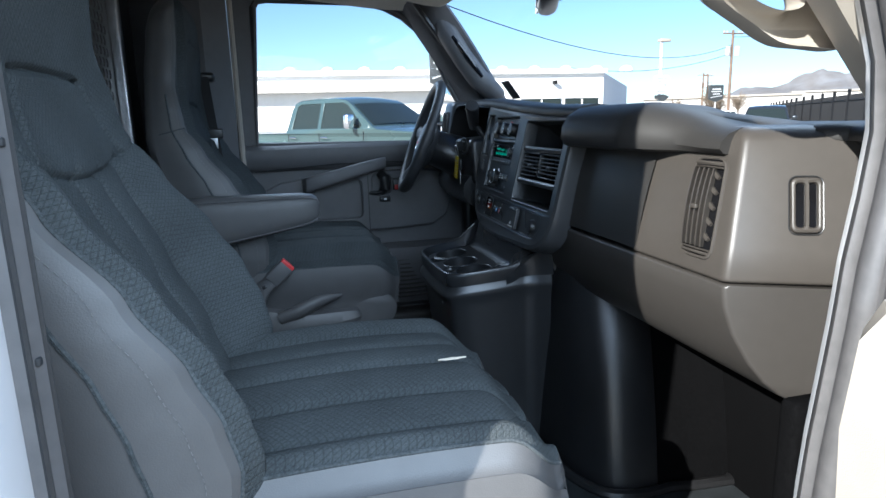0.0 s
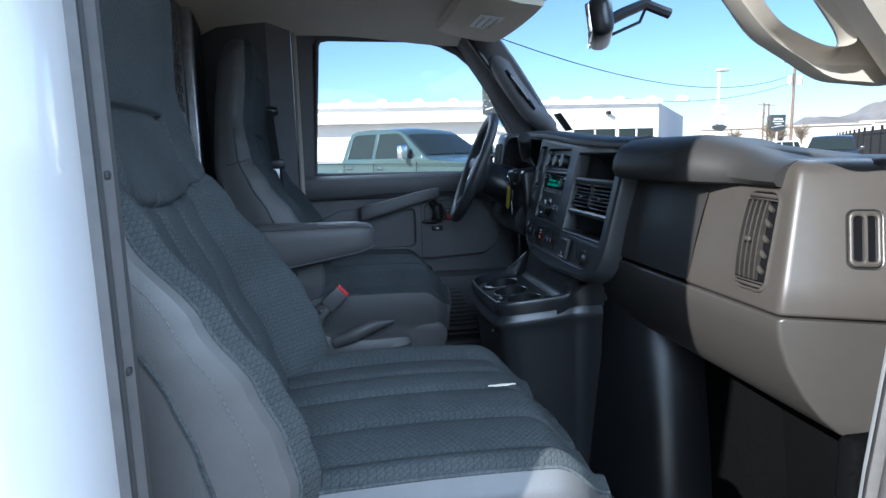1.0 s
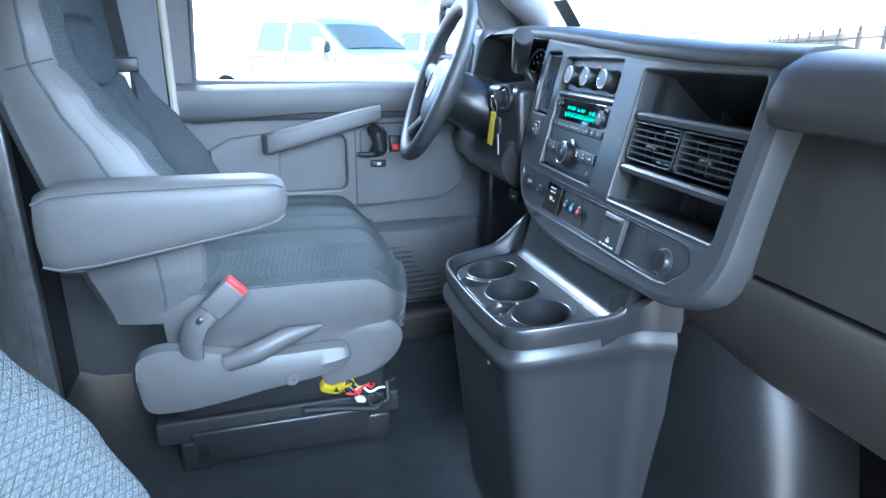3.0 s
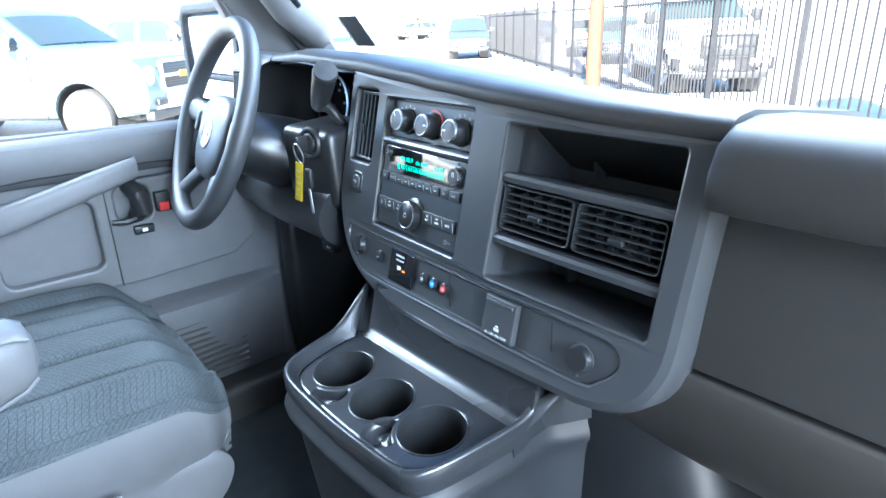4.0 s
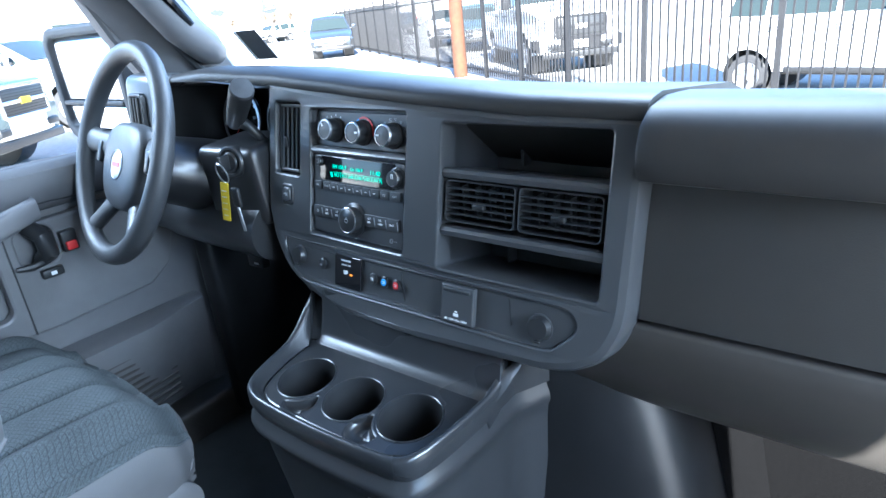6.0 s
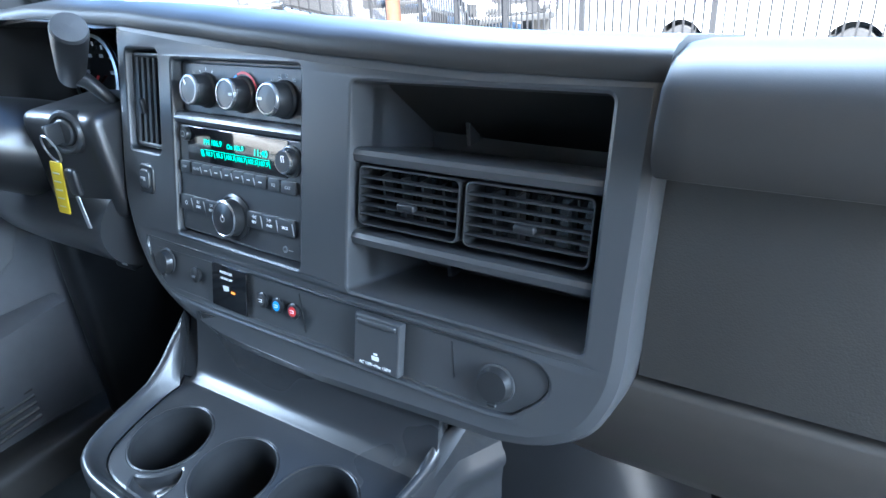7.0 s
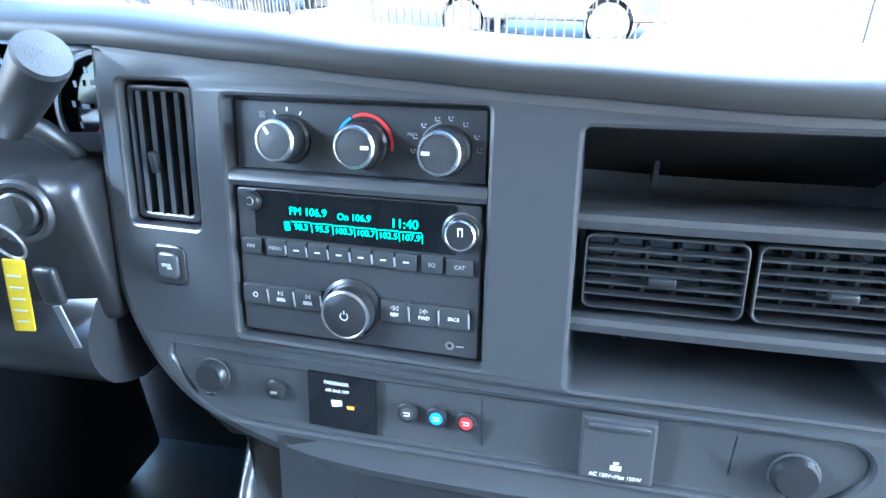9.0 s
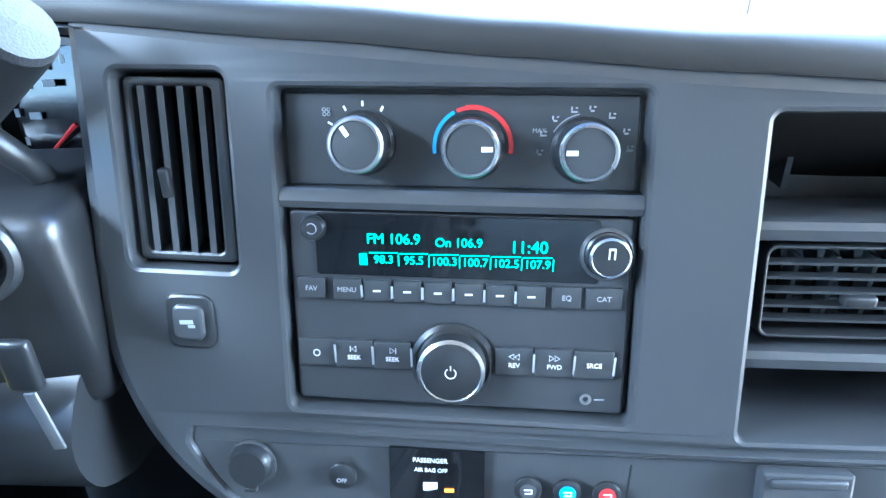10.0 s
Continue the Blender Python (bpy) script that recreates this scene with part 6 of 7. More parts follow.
o_ = part("armrest_pivot", M().lathe([(0.045, 0), (0.045, 0.06), (0.0, 0.062)], (-0.215, 1.64, 1.21), (0, -1, 0), 20), VINYL, st)
o_.matrix_parent_inverse = Matrix.Translation((0, -1.90, -FLOOR))
seat("passenger_seat", 0.755, 1, "charcoal fabric passenger seat with pale grey vinyl sides")
# a fleck of sun on the cushion, built as a thin pale strip
scrap = thing("sun_fleck", "small pale strip standing for a sun fleck on the passenger seat cushion", "scrap", at=(0.233, 0.735, 1.150))
part("paper", M().loft([[(-0.020 + 0.005 * k, 0.0042 * math.cos(a) * math.sin(math.pi * (k + 0.6) / 9.2) + 0.0006 * math.sin(2 * k), 0.0012 * math.sin(a)) for a in [math.pi * q / 4 for q in range(8)]] for k in range(9)]), LINER, scrap)
wr = thing("wire_bundle", "yellow connector, coloured wires and tape under the driver's seat", "wiring")
part("connector", M().rbox((0.158, 1.685, 0.848), (0.028, 0.026, 0.018), 0.004, Euler((0.3, 0.5, 0.2)).to_matrix()).rbox((0.185, 1.682, 0.846), (0.022, 0.02, 0.014), 0.003, Euler((0.2, -0.4, 0.4)).to_matrix()), YELLOW, wr, "yellow plug")
rnd = random.Random(5)
for k, (m_, n_) in enumerate(((YELLOW, 3), (BLACK, 4), (RED, 2), (INK, 1), (RUBBER, 3))):
    for r_ in range(n_):
        p_ = Vector((0.140 + 0.02 * k + rnd.uniform(0, 0.03), 1.68 + rnd.uniform(-0.012, 0.012), 0.845 - 0.006 * k))
        w_ = [p_]
        for q_ in range(5):
            w_.append(w_[-1] + Vector((rnd.uniform(0.002, 0.018), rnd.uniform(-0.008, 0.008), rnd.uniform(-0.014, 0.010))))
        part("wire", M().tube(curved([tuple(c_) for c_ in w_], 3, False), 0.0026, 6), m_, wr)
part("tape", M().rbox((0.222, 1.676, 0.812), (0.022, 0.016, 0.010), 0.004, Euler((0.2, 0.4, 0.3)).to_matrix()), INK, wr, "scrap of white tape")
part("cradle", M().tube([(0.11, 1.672, 0.808), (0.18, 1.672, 0.800), (0.25, 1.674, 0.786), (0.28, 1.68, 0.80), (0.282, 1.70, 0.83)], 0.006, 8), RUBBER, wr, "black bracket below the wires")


# ---- outside ----
def car(name, m, label, paint, kind="pickup", L=5.8, H=1.92, Wd=2.0, group="parked cars", belt=1.20, badge=None, trim=None, lift=0.0, rear=1.15):
    """A parked car: x forward, y left, z up, from the middle of its length on the ground."""
    t = thing(name, label, "car", group=group)
    hw, hl = Wd / 2, L / 2
    pick = kind == "pickup"
    trim = trim or CHROME
    r_ = 0.41 if pick else 0.345
    wheels = (hl - 0.98, -hl + rear)
    hood = belt - 0.02
    sill = 0.42 + lift
    if pick:
        top = [(-hl, 0.60), (-hl, belt - 0.08), (-hl + 0.05, belt - 0.03), (-1.03, belt - 0.03), (-1.0, belt + 0.04), (-0.93, H - 0.20), (-0.86, H - 0.07), (-0.70, H - 0.02), (-0.2, H), (0.30, H - 0.01), (0.56, H - 0.05), (0.70, H - 0.11),
               (1.38, belt + 0.07), (1.50, belt + 0.02), (hl - 0.42, hood - 0.03), (hl - 0.16, hood - 0.10), (hl - 0.04, hood - 0.22), (hl, 0.82), (hl, 0.62), (hl - 0.06, 0.46)]
        panes = [[(-0.86, belt + 0.05), (-0.10, belt + 0.05), (-0.10, H - 0.10), (-0.68, H - 0.10), (-0.78, H - 0.15)], [(0.0, belt + 0.05), (1.06, belt + 0.05), (1.10, belt + 0.10), (0.66, H - 0.15), (0.52, H - 0.10), (0.0, H - 0.10)]]
        gaps, ws, rw = (-0.97, -0.05, 1.16), (11, 12), (4, 5)
    else:
        top = [(-hl + 0.04, 0.50), (-hl, 0.75), (-hl + 0.04, belt), (-hl + 0.10, belt + 0.06), (-hl + 0.30, H - 0.16), (-hl + 0.42, H - 0.06), (-hl + 0.70, H - 0.01), (-0.3, H), (0.10, H - 0.02), (0.32, H - 0.07), (0.42, H - 0.12),
               (1.08, belt + 0.07), (1.18, belt + 0.02), (hl - 0.45, hood - 0.08), (hl - 0.15, hood - 0.18), (hl - 0.03, hood - 0.32), (hl, 0.62), (hl - 0.06, 0.40)]
        panes = [[(-hl + 0.32, belt + 0.06), (-hl + 0.95, belt + 0.05), (-hl + 0.95, H - 0.10), (-hl + 0.55, H - 0.11), (-hl + 0.42, H - 0.16)], [(-hl + 1.03, belt + 0.05), (-0.16, belt + 0.05), (-0.16, H - 0.09), (-hl + 1.03, H - 0.09)], [(-0.07, belt + 0.05), (0.84, belt + 0.06), (0.40, H - 0.15), (0.26, H - 0.10), (-0.07, H - 0.09)]]
        gaps, ws, rw = (-hl + 0.99, -0.115, 0.92), (10, 11), (3, 4)
    low = []
    for wx in wheels:
        ra = r_ + 0.075
        a0 = math.asin(max(-0.9, min(0.9, (sill - r_ - 0.02) / ra)))
        low += [(wx + ra * math.cos(a0 + (math.pi - 2 * a0) * i / 14), r_ + 0.02 + ra * math.sin(a0 + (math.pi - 2 * a0) * i / 14)) for i in range(15)]
    outline = top + low

    def ys(z):
        return hw - 0.05 * max(0.0, (0.75 - z) / 0.4) ** 2 - 0.02 * max(0.0, (z - 0.8) / (belt - 0.8)) ** 2 * (z <= belt) - (0.02 + 0.20 * (z - belt) / (H - belt) if z > belt else 0.0)

    def nose(x):
        return 0.16 * max(0.0, (x - hl + 0.9) / 0.9) ** 2.2 + 0.05 * max(0.0, (-hl + 0.6 - x) / 0.6) ** 2

    def side(s):
        return lambda u, v, w: Vector((u, s * (ys(v) - nose(u) + w), v)) if s > 0 else Vector((-0.0 + u, -(ys(v) - nose(u) + w), v))

    body = None
    for s in (1, -1):
        me = M().plate(outline, panes, side(s), 0.05, 0.014)
        if s < 0:
            me.f = [f[::-1] for f in me.f]
        o = part("side_panel", me, paint, t)
        body = body or o
        for p in panes:
            q = M().add([side(s)(u, v, -0.022) for u, v in p], [tuple(range(len(p)))])
            part("window", q, DARKGLASS, t, "tinted side glass", flat=True)
    # the skin over the top, from tail to nose
    n = 10
    skin, rows_ = M(), []
    for i, (x, z) in enumerate(top):
        fl = 1.0 if i and i < len(top) - 1 and abs(top[i + 1][1] - top[i - 1][1]) < 0.35 * abs(top[i + 1][0] - top[i - 1][0]) else 0.3
        wy = ys(z) - nose(x) - 0.012
        rows_.append([(x + (0.05 if x > hl - 0.3 else 0.0) * (1 - k * k), wy * k, z + 0.035 * fl * (1 - k * k) * (z > belt - 0.2)) for k in [-1 + 2 * j / n for j in range(n + 1)]])
    skin.loft(rows_, caps=False, closed=False)
    part("top_skin", skin, paint, t, angle=30)
    for nm, (i, j) in (("windscreen", ws), ("rear_window", rw)):
        a, b = Vector((top[i][0], 0, top[i][1])), Vector((top[j][0], 0, top[j][1]))
        d = (b - a).normalized()
        nn = Vector((-d.z, 0, d.x)) if d.x > 0 else Vector((d.z, 0, -d.x))
        if nn.z < 0:
            nn = -nn
        g_ = []
        for k in (0.06, 0.5, 0.94):
            p = a.lerp(b, k)
            g_.append([p + nn * (0.012 + 0.012 * (1 - q * q)) + Vector((0, q * (ys(p.z) - 0.075), 0.012 * (1 - q * q))) for q in [-1 + 2 * c / n for c in range(n + 1)]])
        part(nm, M().loft(g_, caps=False, closed=False), DARKGLASS, t, "raked tinted glass")
    if pick:
        part("bed_floor", M().box((-hl + 1.0, 0, belt - 0.10), (1.8, Wd - 0.3, 0.10)), BLACK, t)
    part("underbody", M().rbox((0, 0, 0.46 + lift * 0.5), (L - 0.5, Wd - 0.45, 0.22), 0.05), BLACK, t)
    for s in (1, -1):
        for g in gaps:
            part("door_gap", M().loft([[(g - 0.006, s * (ys(z) - 0.01), z), (g + 0.006, s * (ys(z) - 0.01), z), (g + 0.006, s * (ys(z) + 0.002), z), (g - 0.006, s * (ys(z) + 0.002), z)] for z in (sill + 0.08, 0.8, belt + 0.03)]), BLACK, t)
        for g in gaps[:2]:
            part("door_handle", M().tube([(g + 0.07, s * (ys(belt - 0.13) + 0.005), belt - 0.13), (g + 0.10, s * (ys(belt - 0.13) + 0.035), belt - 0.125), (g + 0.22, s * (ys(belt - 0.13) + 0.035), belt - 0.125), (g + 0.25, s * (ys(belt - 0.13) + 0.005), belt - 0.13)], 0.016, 8), trim, t)
        part("sill_trim", M().rbox((-0.0, s * (hw - 0.035), sill + 0.04), (wheels[0] - wheels[1] - 2 * r_ - 0.25, 0.05, 0.10), 0.02), BLACK, t)
        mx = panes[-1][1][0] - 0.10
        part("mirror_arm", M().tube([(mx + 0.04, s * (ys(belt + 0.05) - 0.02), belt + 0.08), (mx + 0.02, s * (hw + 0.10), belt + 0.12)], 0.03, 8), BLACK, t)
        mr = part("door_mirror", M().rbox((mx, s * (hw + 0.13), belt + 0.17), (0.12, 0.20, 0.28 if pick else 0.16), 0.045), trim if pick else paint, t)
        part("mirror_glass", M().rbox((mx - 0.06, s * (hw + 0.13), belt + 0.17), (0.008, 0.16, 0.23 if pick else 0.12), 0.003), MIRROR, mr)
        for wx in wheels:
            part("arch_lining", M().lathe([(r_ + 0.07, 0.0), (r_ + 0.07, -0.40), (0, -0.40)], (wx, s * (hw - 0.055), r_ + 0.02), (0, s, 0), 28), BLACK, t)
            wl = part("wheel", M().lathe([(r_ * 0.62, -0.24), (r_ * 0.95, -0.23), (r_, -0.19), (r_, -0.05), (r_ * 0.95, -0.005), (r_ * 0.66, 0.0), (r_ * 0.64, -0.03)], (wx, s * (hw - 0.03), r_), (0, s, 0), 32), TYRE, t)
            part("rim", M().lathe([(r_ * 0.66, -0.01), (r_ * 0.64, 0.002), (r_ * 0.60, -0.012), (r_ * 0.56, -0.06), (0, -0.06)], (wx, s * (hw - 0.03), r_), (0, s, 0), 28), ALLOY, wl)
            sp_ = M()
            for k in range(6):
                a = 2 * math.pi * k / 6 + 0.3
                d = Vector((math.cos(a), 0, math.sin(a)))
                e = Vector((-d.z, 0, d.x))
                c = Vector((wx, s * (hw - 0.035), r_))
                sp_.loft([[c + d * q * r_ + e * w_ + Vector((0, s * y_, 0)) for w_, y_ in ((-ww, -0.03), (-ww, 0.0), (ww, 0.0), (ww, -0.03))] for q, ww in ((0.05, 0.030), (0.35, 0.028), (0.62, 0.040))])
            sp_.lathe([(r_ * 0.19, -0.03), (r_ * 0.19, 0.012), (r_ * 0.12, 0.018), (0, 0.018)], (wx, s * (hw - 0.035), r_), (0, s, 0), 20)
            part("spokes", sp_, ALLOY, wl, "alloy wheel spokes and hub")
        hz = 0.98 if pick else belt - 0.30
        part("headlamp", M().rbox((hl - 0.13, s * (hw - 0.34), hz), (0.26, 0.34, 0.26 if pick else 0.15), 0.05, Euler((0, 0, radians(-18 * s))).to_matrix()), LAMP, t)
        part("turn_lamp", M().rbox((hl - 0.33, s * (hw - 0.155), hz - 0.02), (0.24, 0.07, 0.20 if pick else 0.10), 0.03, Euler((0, 0, radians(-14 * s))).to_matrix()), ORANGE, t)
        part("tail_lamp", M().rbox((-hl + 0.005, s * (hw - 0.16), 0.98), (0.05, 0.12, 0.30), 0.02), RED, t)
        part("fog_lamp", M().rbox((hl + 0.03, s * (hw - 0.42), 0.60), (0.05, 0.24, 0.10), 0.02), BLACK, t)
    gz, gh_ = (0.97, 0.36) if pick else (belt - 0.34, 0.20)
    gw = Wd - 1.02
    gr = part("grille", M().rbox((hl + 0.02, 0, gz), (0.10, gw, gh_), 0.02), BLACK, t)
    part("grille_frame", M().plate(rrect(-gw / 2 - 0.05, gw / 2 + 0.05, -gh_ / 2 - 0.05, gh_ / 2 + 0.05, 0.05), [rrect(-gw / 2, gw / 2, -gh_ / 2, gh_ / 2, 0.03)], lambda u, v, w: Vector((hl + 0.075 + w, u, gz + v)), 0.06, 0.01), trim, gr)
    part("grille_bar", M().rbox((hl + 0.065, 0, gz), (0.03, gw, 0.055), 0.012), trim, gr)
    for k in range(1, 5):
        for sg in (-1, 1):
            part("grille_slat", M().box((hl + 0.068, 0, gz + sg * gh_ * 0.105 * k), (0.012, gw, 0.006)), FENCEM, gr)
    part("badge", M().rbox((hl + 0.085, 0, gz), (0.02, 0.24, 0.09), 0.012), badge or trim, gr, "plain badge")
    part("bumper", M().loft([[(hl - 0.16 - 0.30 * abs(k) ** 2.5, k * (hw - 0.03), z) for z in (0.50, 0.74)] + [(hl + 0.07 - 0.24 * abs(k) ** 2.5, k * (hw - 0.02), z) for z in (0.74, 0.70, 0.54, 0.50)] for k in [-1 + 0.125 * i for i in range(17)]]), trim if pick else BLACK, t)
    part("air_dam", M().rbox((hl - 0.06, 0, 0.42), (0.16, Wd - 0.36, 0.14), 0.03), BLACK, t)
    part("plate", M().rbox((hl + 0.075, 0, 0.62), (0.012, 0.30, 0.15), 0.004), INK, t, "blank licence plate")
    t.matrix_world = m
    return t


SILVERT = mat("pale_teal_paint", (0.062, 0.098, 0.100), 0.26, 0.2, var=0.03, coat=0.7, big=0.8)
DARKP = mat("dark_grey_paint", (0.035, 0.042, 0.05), 0.22, 0.3, var=0.05, coat=0.8, big=0.8)
CARW = mat("white_car_paint", (0.72, 0.72, 0.71), 0.3, var=0.03, coat=0.5, big=0.8)


def spot(x, y, deg):
    return pose(x, y, 0, 0, 0, deg)


car("pickup_truck", spot(1.46, 13.23, -50.3), "pale teal-silver crew cab pickup parked beside the van", SILVERT, H=1.97, belt=1.335, badge=YELLOW)
car("pickup_truck", spot(5.0, 17.0, -50), "white pickup parked behind the silver one", CARW, belt=1.3)
car("suv", spot(20.4, 23.0, 228), "dark grey SUV facing the van across the lot", DARKP, "suv", 4.6, 1.72, 1.86, belt=1.05)
car("suv", spot(40.0, 52.0, 180), "white SUV on the far road", CARW, "suv", 4.6, 1.68, 1.86, belt=1.02)
car("pickup_truck", spot(14.6, 8.9, 224), "white pickup with a black grille behind the iron fence", CARW, H=1.98, belt=1.36, trim=FENCEM, badge=INK)
car("suv", pose(12.30, 1.87, -0.35, 0, 0, -102.2), "white SUV with black wheel arches parked side on behind the fence", CARW, "suv", 4.3, 1.86, 1.80, belt=1.25, rear=0.72)
car("suv", spot(20.5, 15.0, 215), "silver car behind the fence", SILVERT, "suv", 4.6, 1.55, 1.82, belt=0.98)
car("suv", spot(23.5, 18.5, 215), "white car behind the fence", CARW, "suv", 4.6, 1.6, 1.82, belt=1.0)
car("suv", spot(34.0, 31.0, 200), "dark car far down the lot beside the fence", DARKP, "suv", 4.5, 1.5, 1.8, belt=0.96)

# fence
fence = thing("iron_fence", "black iron picket fence along the lot", "fence")
LINE = [Vector((7.4, -8.0, 0)), Vector((8.5, 2.4, 0)), Vector((8.95, 4.2, 0)), Vector((9.6, 5.7, 0)), Vector((14.4, 12.2, 0)), Vector((24.0, 25.2, 0)), Vector((34.0, 38.0, 0))]
picket = M().box((0, 0, 1.0), (0.022, 0.022, 1.86))
post_m = M().box((0, 0, 1.05), (0.07, 0.07, 2.1))
pm = pmesh = None
posts, pk_n, far_pk = [LINE[0]], 0, M()
for a, b in zip(LINE, LINE[1:]):
    n = max(1, round((b - a).length / 2.2))
    for i in range(n):
        p, q = a.lerp(b, i / n), a.lerp(b, (i + 1) / n)
        posts.append(q)
        d = (q - p)
        R_ = Euler((0, 0, math.atan2(d.y, d.x))).to_matrix()
        for z in (0.18, 1.78):
            part("rail", M().box((p + q) / 2 + Vector((0, 0, z)), (d.length, 0.035, 0.04), R_), FENCEM, fence)
        k = max(2, round(d.length / 0.125))
        for j in range(1, k):
            if p.length < 48:
                if pk_n >= 290:
                    far_pk.box(p.lerp(q, j / k) + Vector((0, 0, 1.0)), (0.022, 0.022, 1.86), R_)
                elif pm is None:
                    o = part("picket", picket, FENCEM, fence)
                    pm = o.data
                else:
                    o = new("picket", pm)
                    o.parent = fence
                if pk_n >= 290:
                    continue
                o.location = p.lerp(q, j / k)
                o.rotation_euler = (0, 0, math.atan2(d.y, d.x))
                pk_n += 1
        # added dark sheets in place of far pickets that close up edge on
        if p.length >= 33:
            part("dense_picket_panel", M().box((p + q) / 2 + Vector((0, 0, 0.98)), (d.length - 0.1, 0.012, 1.55), R_), FENCEM, fence, "dark sheet standing for far pickets that merge at a grazing angle")
tagged(part("far_picket", far_pk, FENCEM, fence, flat=True), kind="stuff")
for p in posts:
    if pmesh is None:
        o = part("post", post_m, FENCEM, fence)
        pmesh = o.data
    else:
        o = new("post", pmesh)
        o.parent = fence
    o.location = p

bo = thing("wooden_bollard", "weathered orange-brown timber pole by the fence", "pole")
part("shaft", M().lathe([(0.17, 0), (0.16, 1.5), (0.15, 6.0), (0, 6.02)], (12.3, 9.9, 0), (0, 0, 1), 14), WOODP, bo)

# long white building across the lot
bld = thing("showroom", "long low white commercial building with a flat roof", "building")
b = M()
b.add([(x, y, z) for z in (0, 5.2) for x, y in ((-45, 51), (27.2, 50), (43.6, 74), (-30, 80))], [(0, 1, 5, 4), (1, 2, 6, 5), (2, 3, 7, 6), (3, 0, 4, 7), (4, 5, 6, 7)])
part("wall", b, STUCCO, bld)
part("parapet", M().box((-9.0, 50.3, 5.3), (72.6, 0.5, 0.35), Euler((0, 0, radians(-0.8))).to_matrix()), STUCCO, bld)
part("fascia_band", M().box((-12.5, 49.9, 4.15), (50.0, 1.2, 0.62), Euler((0, 0, radians(-0.8))).to_matrix()), CONCRETE, bld, "grey shaded fascia band")
for i in range(16):
    x = -14 + 2.95 * i
    part("roof_dome", M().lathe([(0.62, 0), (0.58, 0.2), (0.35, 0.42), (0, 0.5)], (x, 51.5, 5.42), (0, 0, 1), 16), STUCCO, bld, "white roof skylight")
for x0, x1 in ((19.6, 23.2), (23.6, 26.7)):
    y = 50.0 + 0.05
    wdw = part("window", M().box(((x0 + x1) / 2, y, 2.0), (x1 - x0, 0.2, 2.2)), DARKGLASS, bld)
    part("window_frame", M().box(((x0 + x1) / 2, y - 0.05, 3.15), (x1 - x0 + 0.3, 0.2, 0.14)).box(((x0 + x1) / 2, y - 0.05, 1.9), (0.12, 0.2, 2.2)).box(((x0 + x1) / 2, y - 0.05, 2.3), (x1 - x0, 0.2, 0.1)), STUCCO, wdw)
part("wall_lamp", M().rbox((22.5, 49.7, 4.4), (0.3, 0.5, 0.3), 0.05), FENCEM, bld)


def utility_pole(x, y, h, r=0.16, kind=WOODG, arms=True):
    t = thing("utility_pole", "brown timber utility pole with transformers", "utility pole")
    part("shaft", M().lathe([(r, 0), (r * 0.75, h), (0, h + 0.02)], (x, y, 0), (0, 0, 1), 12), kind, t)
    if arms:
        part("cross_arm", M().box((x, y, h - 0.35), (2.4, 0.12, 0.14)), kind, t)
        for d in (-0.55, 0.55):
            part("transformer", M().lathe([(0.26, 0), (0.28, 0.08), (0.28, 0.85), (0.2, 0.95), (0, 0.96)], (x + d, y - 0.1, h - 2.6), (0, 0, 1), 16), CONCRETE, t, "grey transformer can")
        for d in (-1.1, -0.7, 0.7, 1.1):
            part("insulator", M().lathe([(0.05, 0), (0.07, 0.1), (0.03, 0.2), (0, 0.2)], (x + d, y, h - 0.28), (0, 0, 1), 8), CONCRETE, t)
    return t


utility_pole(46.0, 57.5, 9.9)
utility_pole(78.0, 105.0, 9.0, 0.2)
utility_pole(80.5, 107.0, 9.0, 0.2)


def sign(x, y, h, w_, hh, label, cap=False):
    """A pole sign: dark board with pale bars, tapered foot, and a white cap where it has one."""
    t = thing("pole_sign", label, "sign")
    part("pole", M().lathe([(0.13, 0), (0.11, h - hh), (0, h - hh)], (x, y, 0), (0, 0, 1), 10), CONCRETE, t)
    bd = part("board", M().rbox((x, y, h - hh / 2), (w_, 0.3, hh), 0.04), SIGNB, t, "dark sign board")
    part("foot", M().loft([[(x - q, y - 0.12, z), (x + q, y - 0.12, z), (x + q, y + 0.12, z), (x - q, y + 0.12, z)] for q, z in ((0.12, h - hh - 0.35), (w_ / 2, h - hh))]), SIGNB, t)
    for k, (f, q) in enumerate(((0.62, 0.10), (0.74, 0.065), (0.50, 0.065))):
        for c in range(7 if k else 4):
            n_ = 7 if k else 4
            part("text_bar", M().box((x - w_ * f / 2 + w_ * f * (c + 0.5) / n_, y - 0.17, h - hh * (0.30 + 0.17 * k)), (w_ * f / n_ * 0.68, 0.02, hh * q)), INK, bd)
    part("swoosh", M().tube([(x - w_ * 0.40 + w_ * 0.8 * i / 10, y - 0.165, h - hh * (0.90 - 0.12 * math.sin(math.pi * i / 20))) for i in range(11)], 0.035, 6), INK, bd, "pale curved bar")
    if cap:
        part("cap_board", M().rbox((x, y, h + 0.28), (w_ * 0.92, 0.3, 0.55), 0.06), STUCCO, t, "white top board")
    return t


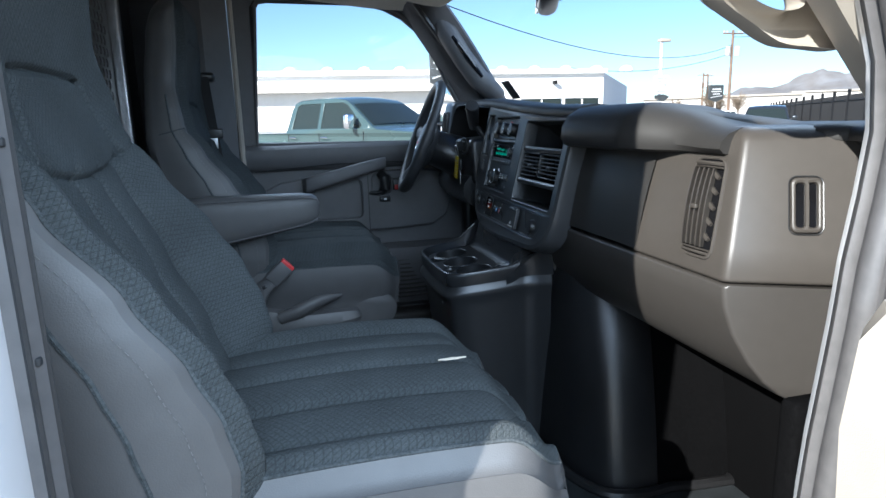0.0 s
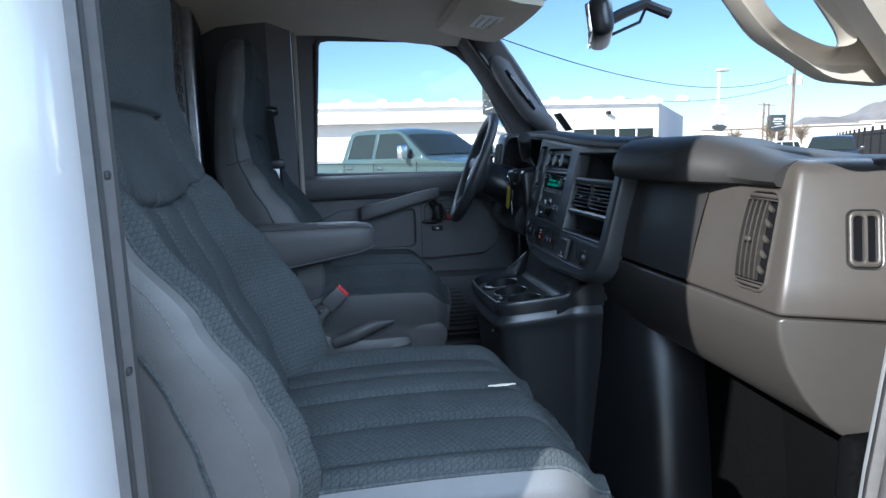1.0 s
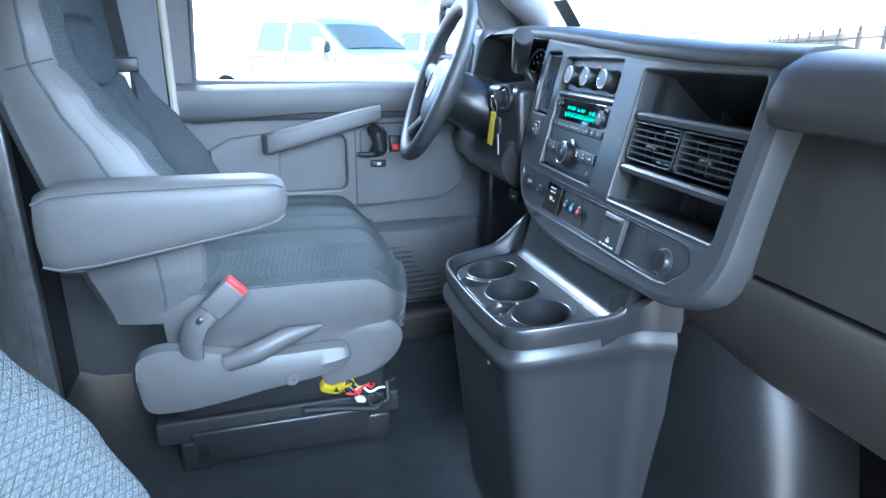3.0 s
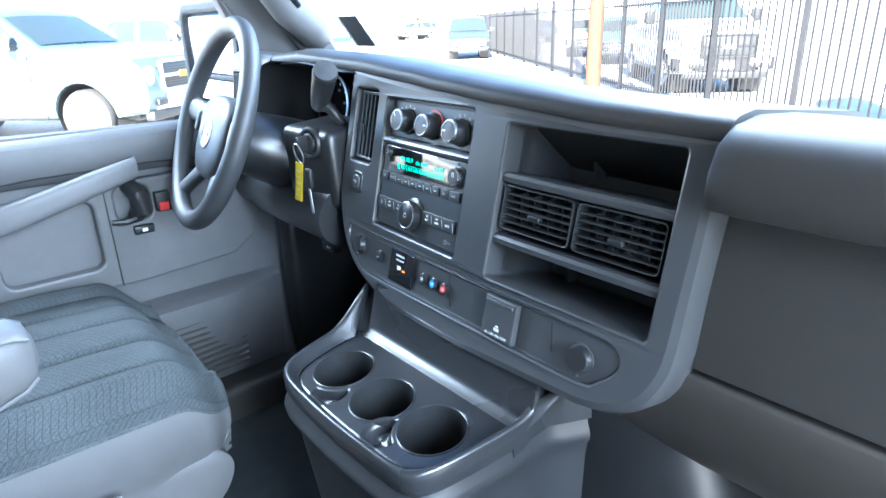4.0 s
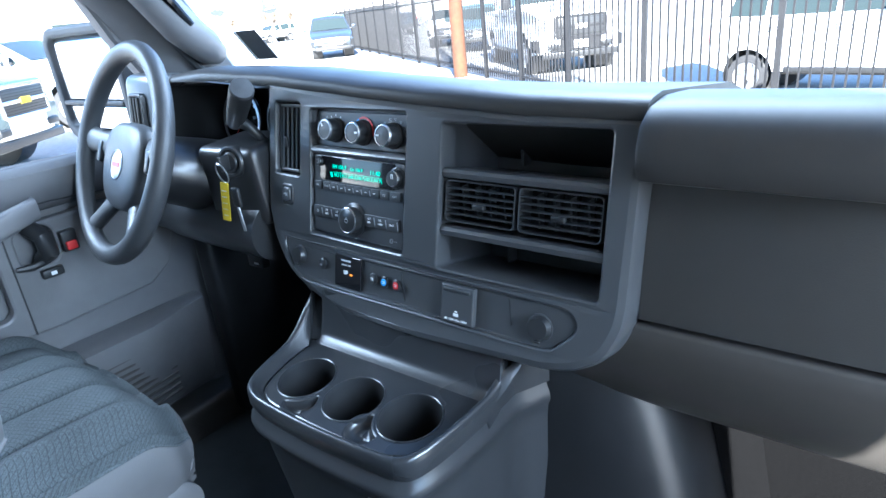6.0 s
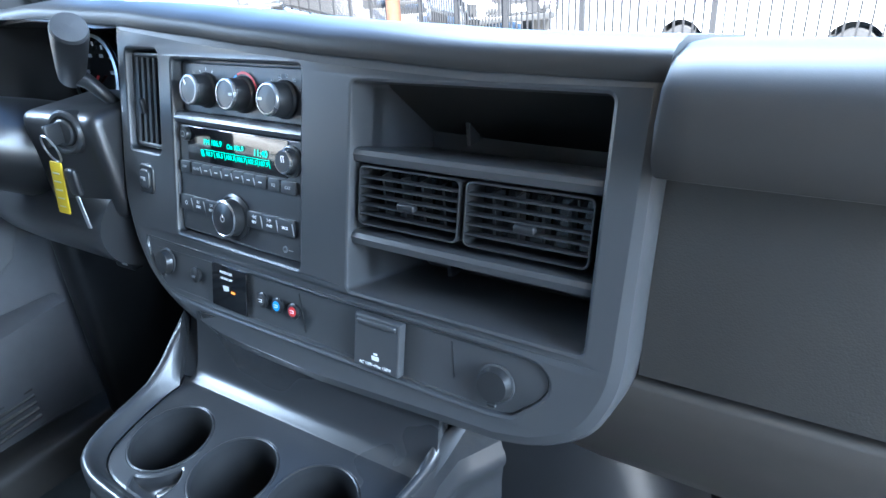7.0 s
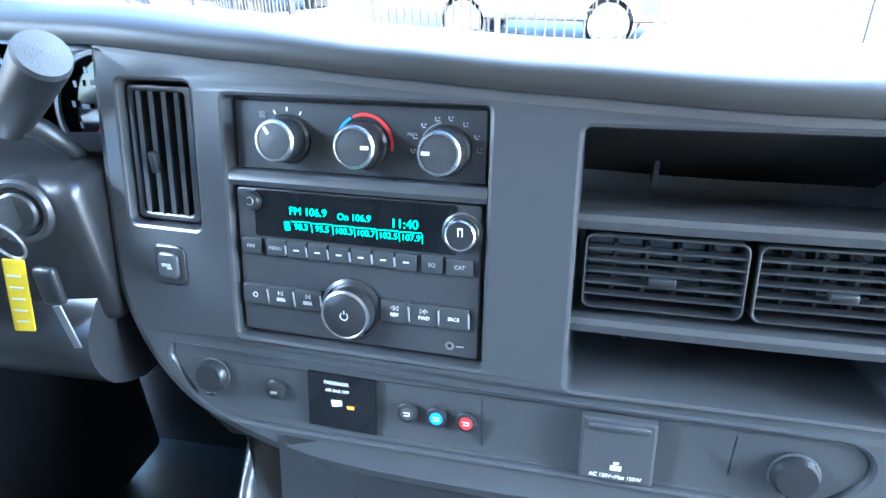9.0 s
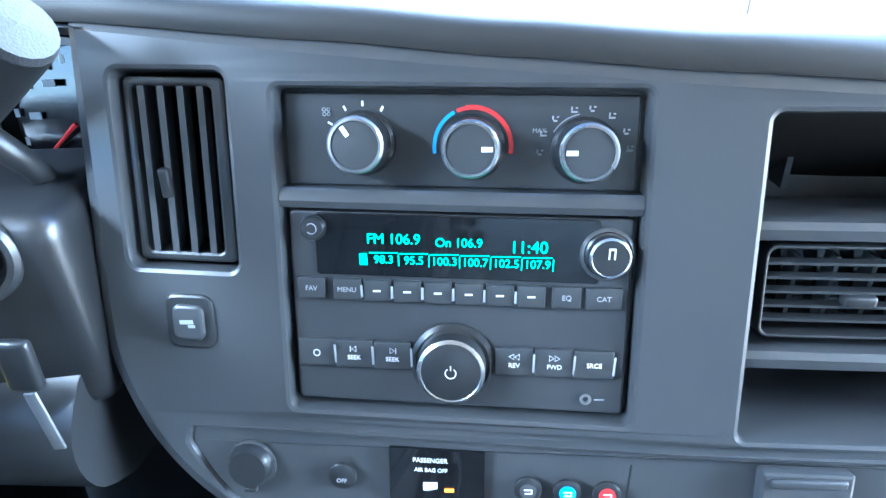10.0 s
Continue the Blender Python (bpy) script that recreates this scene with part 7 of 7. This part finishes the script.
SIGNB = mat("faded_black_sign", (0.045, 0.05, 0.052), 0.5, var=0.1, big=1.0)
sign(10.95, 43.0, 6.6, 1.75, 2.5, "dark dealer sign with pale bars and white cap on a pole", cap=True)
sign(58.6, 76.0, 5.3, 2.3, 1.9, "dark sign board on a pole")
lp = thing("lot_lamp", "tall white lot lamp pole with a flat head", "lamp")
part("pole", M().lathe([(0.16, 0), (0.12, 8.5), (0, 8.5)], (36.6, 55.9, 0), (0, 0, 1), 10), STUCCO, lp)
part("head", M().rbox((36.9, 55.9, 8.62), (1.1, 0.7, 0.28), 0.05), PILLAR, lp)
for k in range(3):
    part("sign_plate", M().rbox((36.6, 55.6, 5.0 - 0.62 * k), (1.55 - 0.1 * k, 0.12, 0.52), 0.03), STUCCO, lp, "white sign plate with grey bars")
    part("plate_bar", M().box((36.6, 55.53, 5.0 - 0.62 * k), (1.1 - 0.1 * k, 0.02, 0.16)), DIM, lp)
part("arrow_board", M().loft([[(x, 55.55 + q, z) for x, z in ((35.9, 3.05), (36.9, 2.75), (37.5, 3.2), (36.9, 3.45), (35.9, 3.35))] for q in (0.0, 0.12)]), SIGNB, lp, "dark arrow board")

# wires
for i, (a, b, sag) in enumerate((((46, 57.5, 8.4), (-8, 16, 9.6), 3.4), ((46, 57.5, 7.6), (24, 50, 5.6), 0.9), ((46, 57.5, 9.5), (60, 10, 9.6), 1.2), ((46, 57.5, 9.2), (60, 10, 9.2), 1.4))):
    a, b = Vector(a), Vector(b)
    w_ = tagged(part("overhead_wire", M().tube([a.lerp(b, k / 24) - Vector((0, 0, sag * 4 * (k / 24) * (1 - k / 24))) for k in range(25)], 0.025, 5), FENCEM), "thin sagging overhead wire", "wire")

# far sheds, bare trees and hills
shed = thing("far_shed", "long low grey industrial sheds beyond the road", "building")
for k, (x, y, w_, h_) in enumerate(((92, 118, 30, 4.6), (128, 112, 34, 5.4), (150, 80, 30, 4.8))):
    part("shed", M().rbox((x, y, h_ / 2), (w_, 12, h_), 0.1, Euler((0, 0, radians(-38))).to_matrix()), CONCRETE, shed)
    part("shed_roof", M().rbox((x, y, h_ + 0.2), (w_ + 1, 13, 0.4), 0.1, Euler((0, 0, radians(-38))).to_matrix()), PILLAR, shed, "pale flat roof")
TWIG = mat("bare_twig", (0.16, 0.125, 0.09), 0.9, var=0.3)
rt = random.Random(11)


def bare_tree(x, y, h):
    t = thing("bare_tree", "leafless brown street tree", "tree", group="bare trees")
    part("trunk", M().tube([(x, y, 0), (x + 0.1, y, h * 0.3), (x, y, h * 0.55)], [0.22, 0.17, 0.1], 8), TWIG, t)
    tw = M()
    for k in range(70):
        a, up = rt.uniform(0, 2 * math.pi), rt.uniform(0.25, 1.0)
        p = Vector((x, y, h * rt.uniform(0.28, 0.55)))
        d = Vector((math.cos(a) * (1.1 - up * 0.7), math.sin(a) * (1.1 - up * 0.7), up)).normalized()
        q = p + d * h * rt.uniform(0.2, 0.36)
        tw.tube([p, p.lerp(q, 0.5) + Vector((rt.uniform(-.2, .2), rt.uniform(-.2, .2), 0.1)), q], [0.06, 0.04, 0.02], 4)
        for c in range(4):
            e = q + Vector((rt.uniform(-1, 1), rt.uniform(-1, 1), rt.uniform(0.1, 1.0))) * h * 0.09
            tw.tube([p.lerp(q, 0.6 + 0.1 * c), e], [0.03, 0.012], 3)
    tagged(part("crown", tw, TWIG, t), kind="stuff")


for x, y, h in ((20.0, 84, 8.5), (70, 92, 6.5), (74, 95, 5.5), (82, 100, 6.0), (66, 96, 5.0)):
    bare_tree(x, y, h)
HILL = mat("dry_hill", (0.12, 0.108, 0.10), 0.95, var=0.15, scale=0.03, big=0.012, second=(0.23, 0.235, 0.25))


def ridge(u, v):
    a = radians(33 + 53 * u)
    rise_ = step(0.0, 0.16, u) * (74 + 56 * u + 26 * noise.fractal(Vector((u * 9, 0.0, 0.3)), 1.0, 2.0, 6))
    r = 1500 + 260 * v
    return (r * math.sin(a), r * math.cos(a), -3 + rise_ * v * (1 + 0.16 * noise.fractal(Vector((u * 26, v * 3, 1.7)), 1.0, 2.0, 5)))


hb = M().grid(ridge, 140, 14)
tagged(part("backdrop", hb, HILL), "distant snow-dusted hills", "hills", kind="structure")
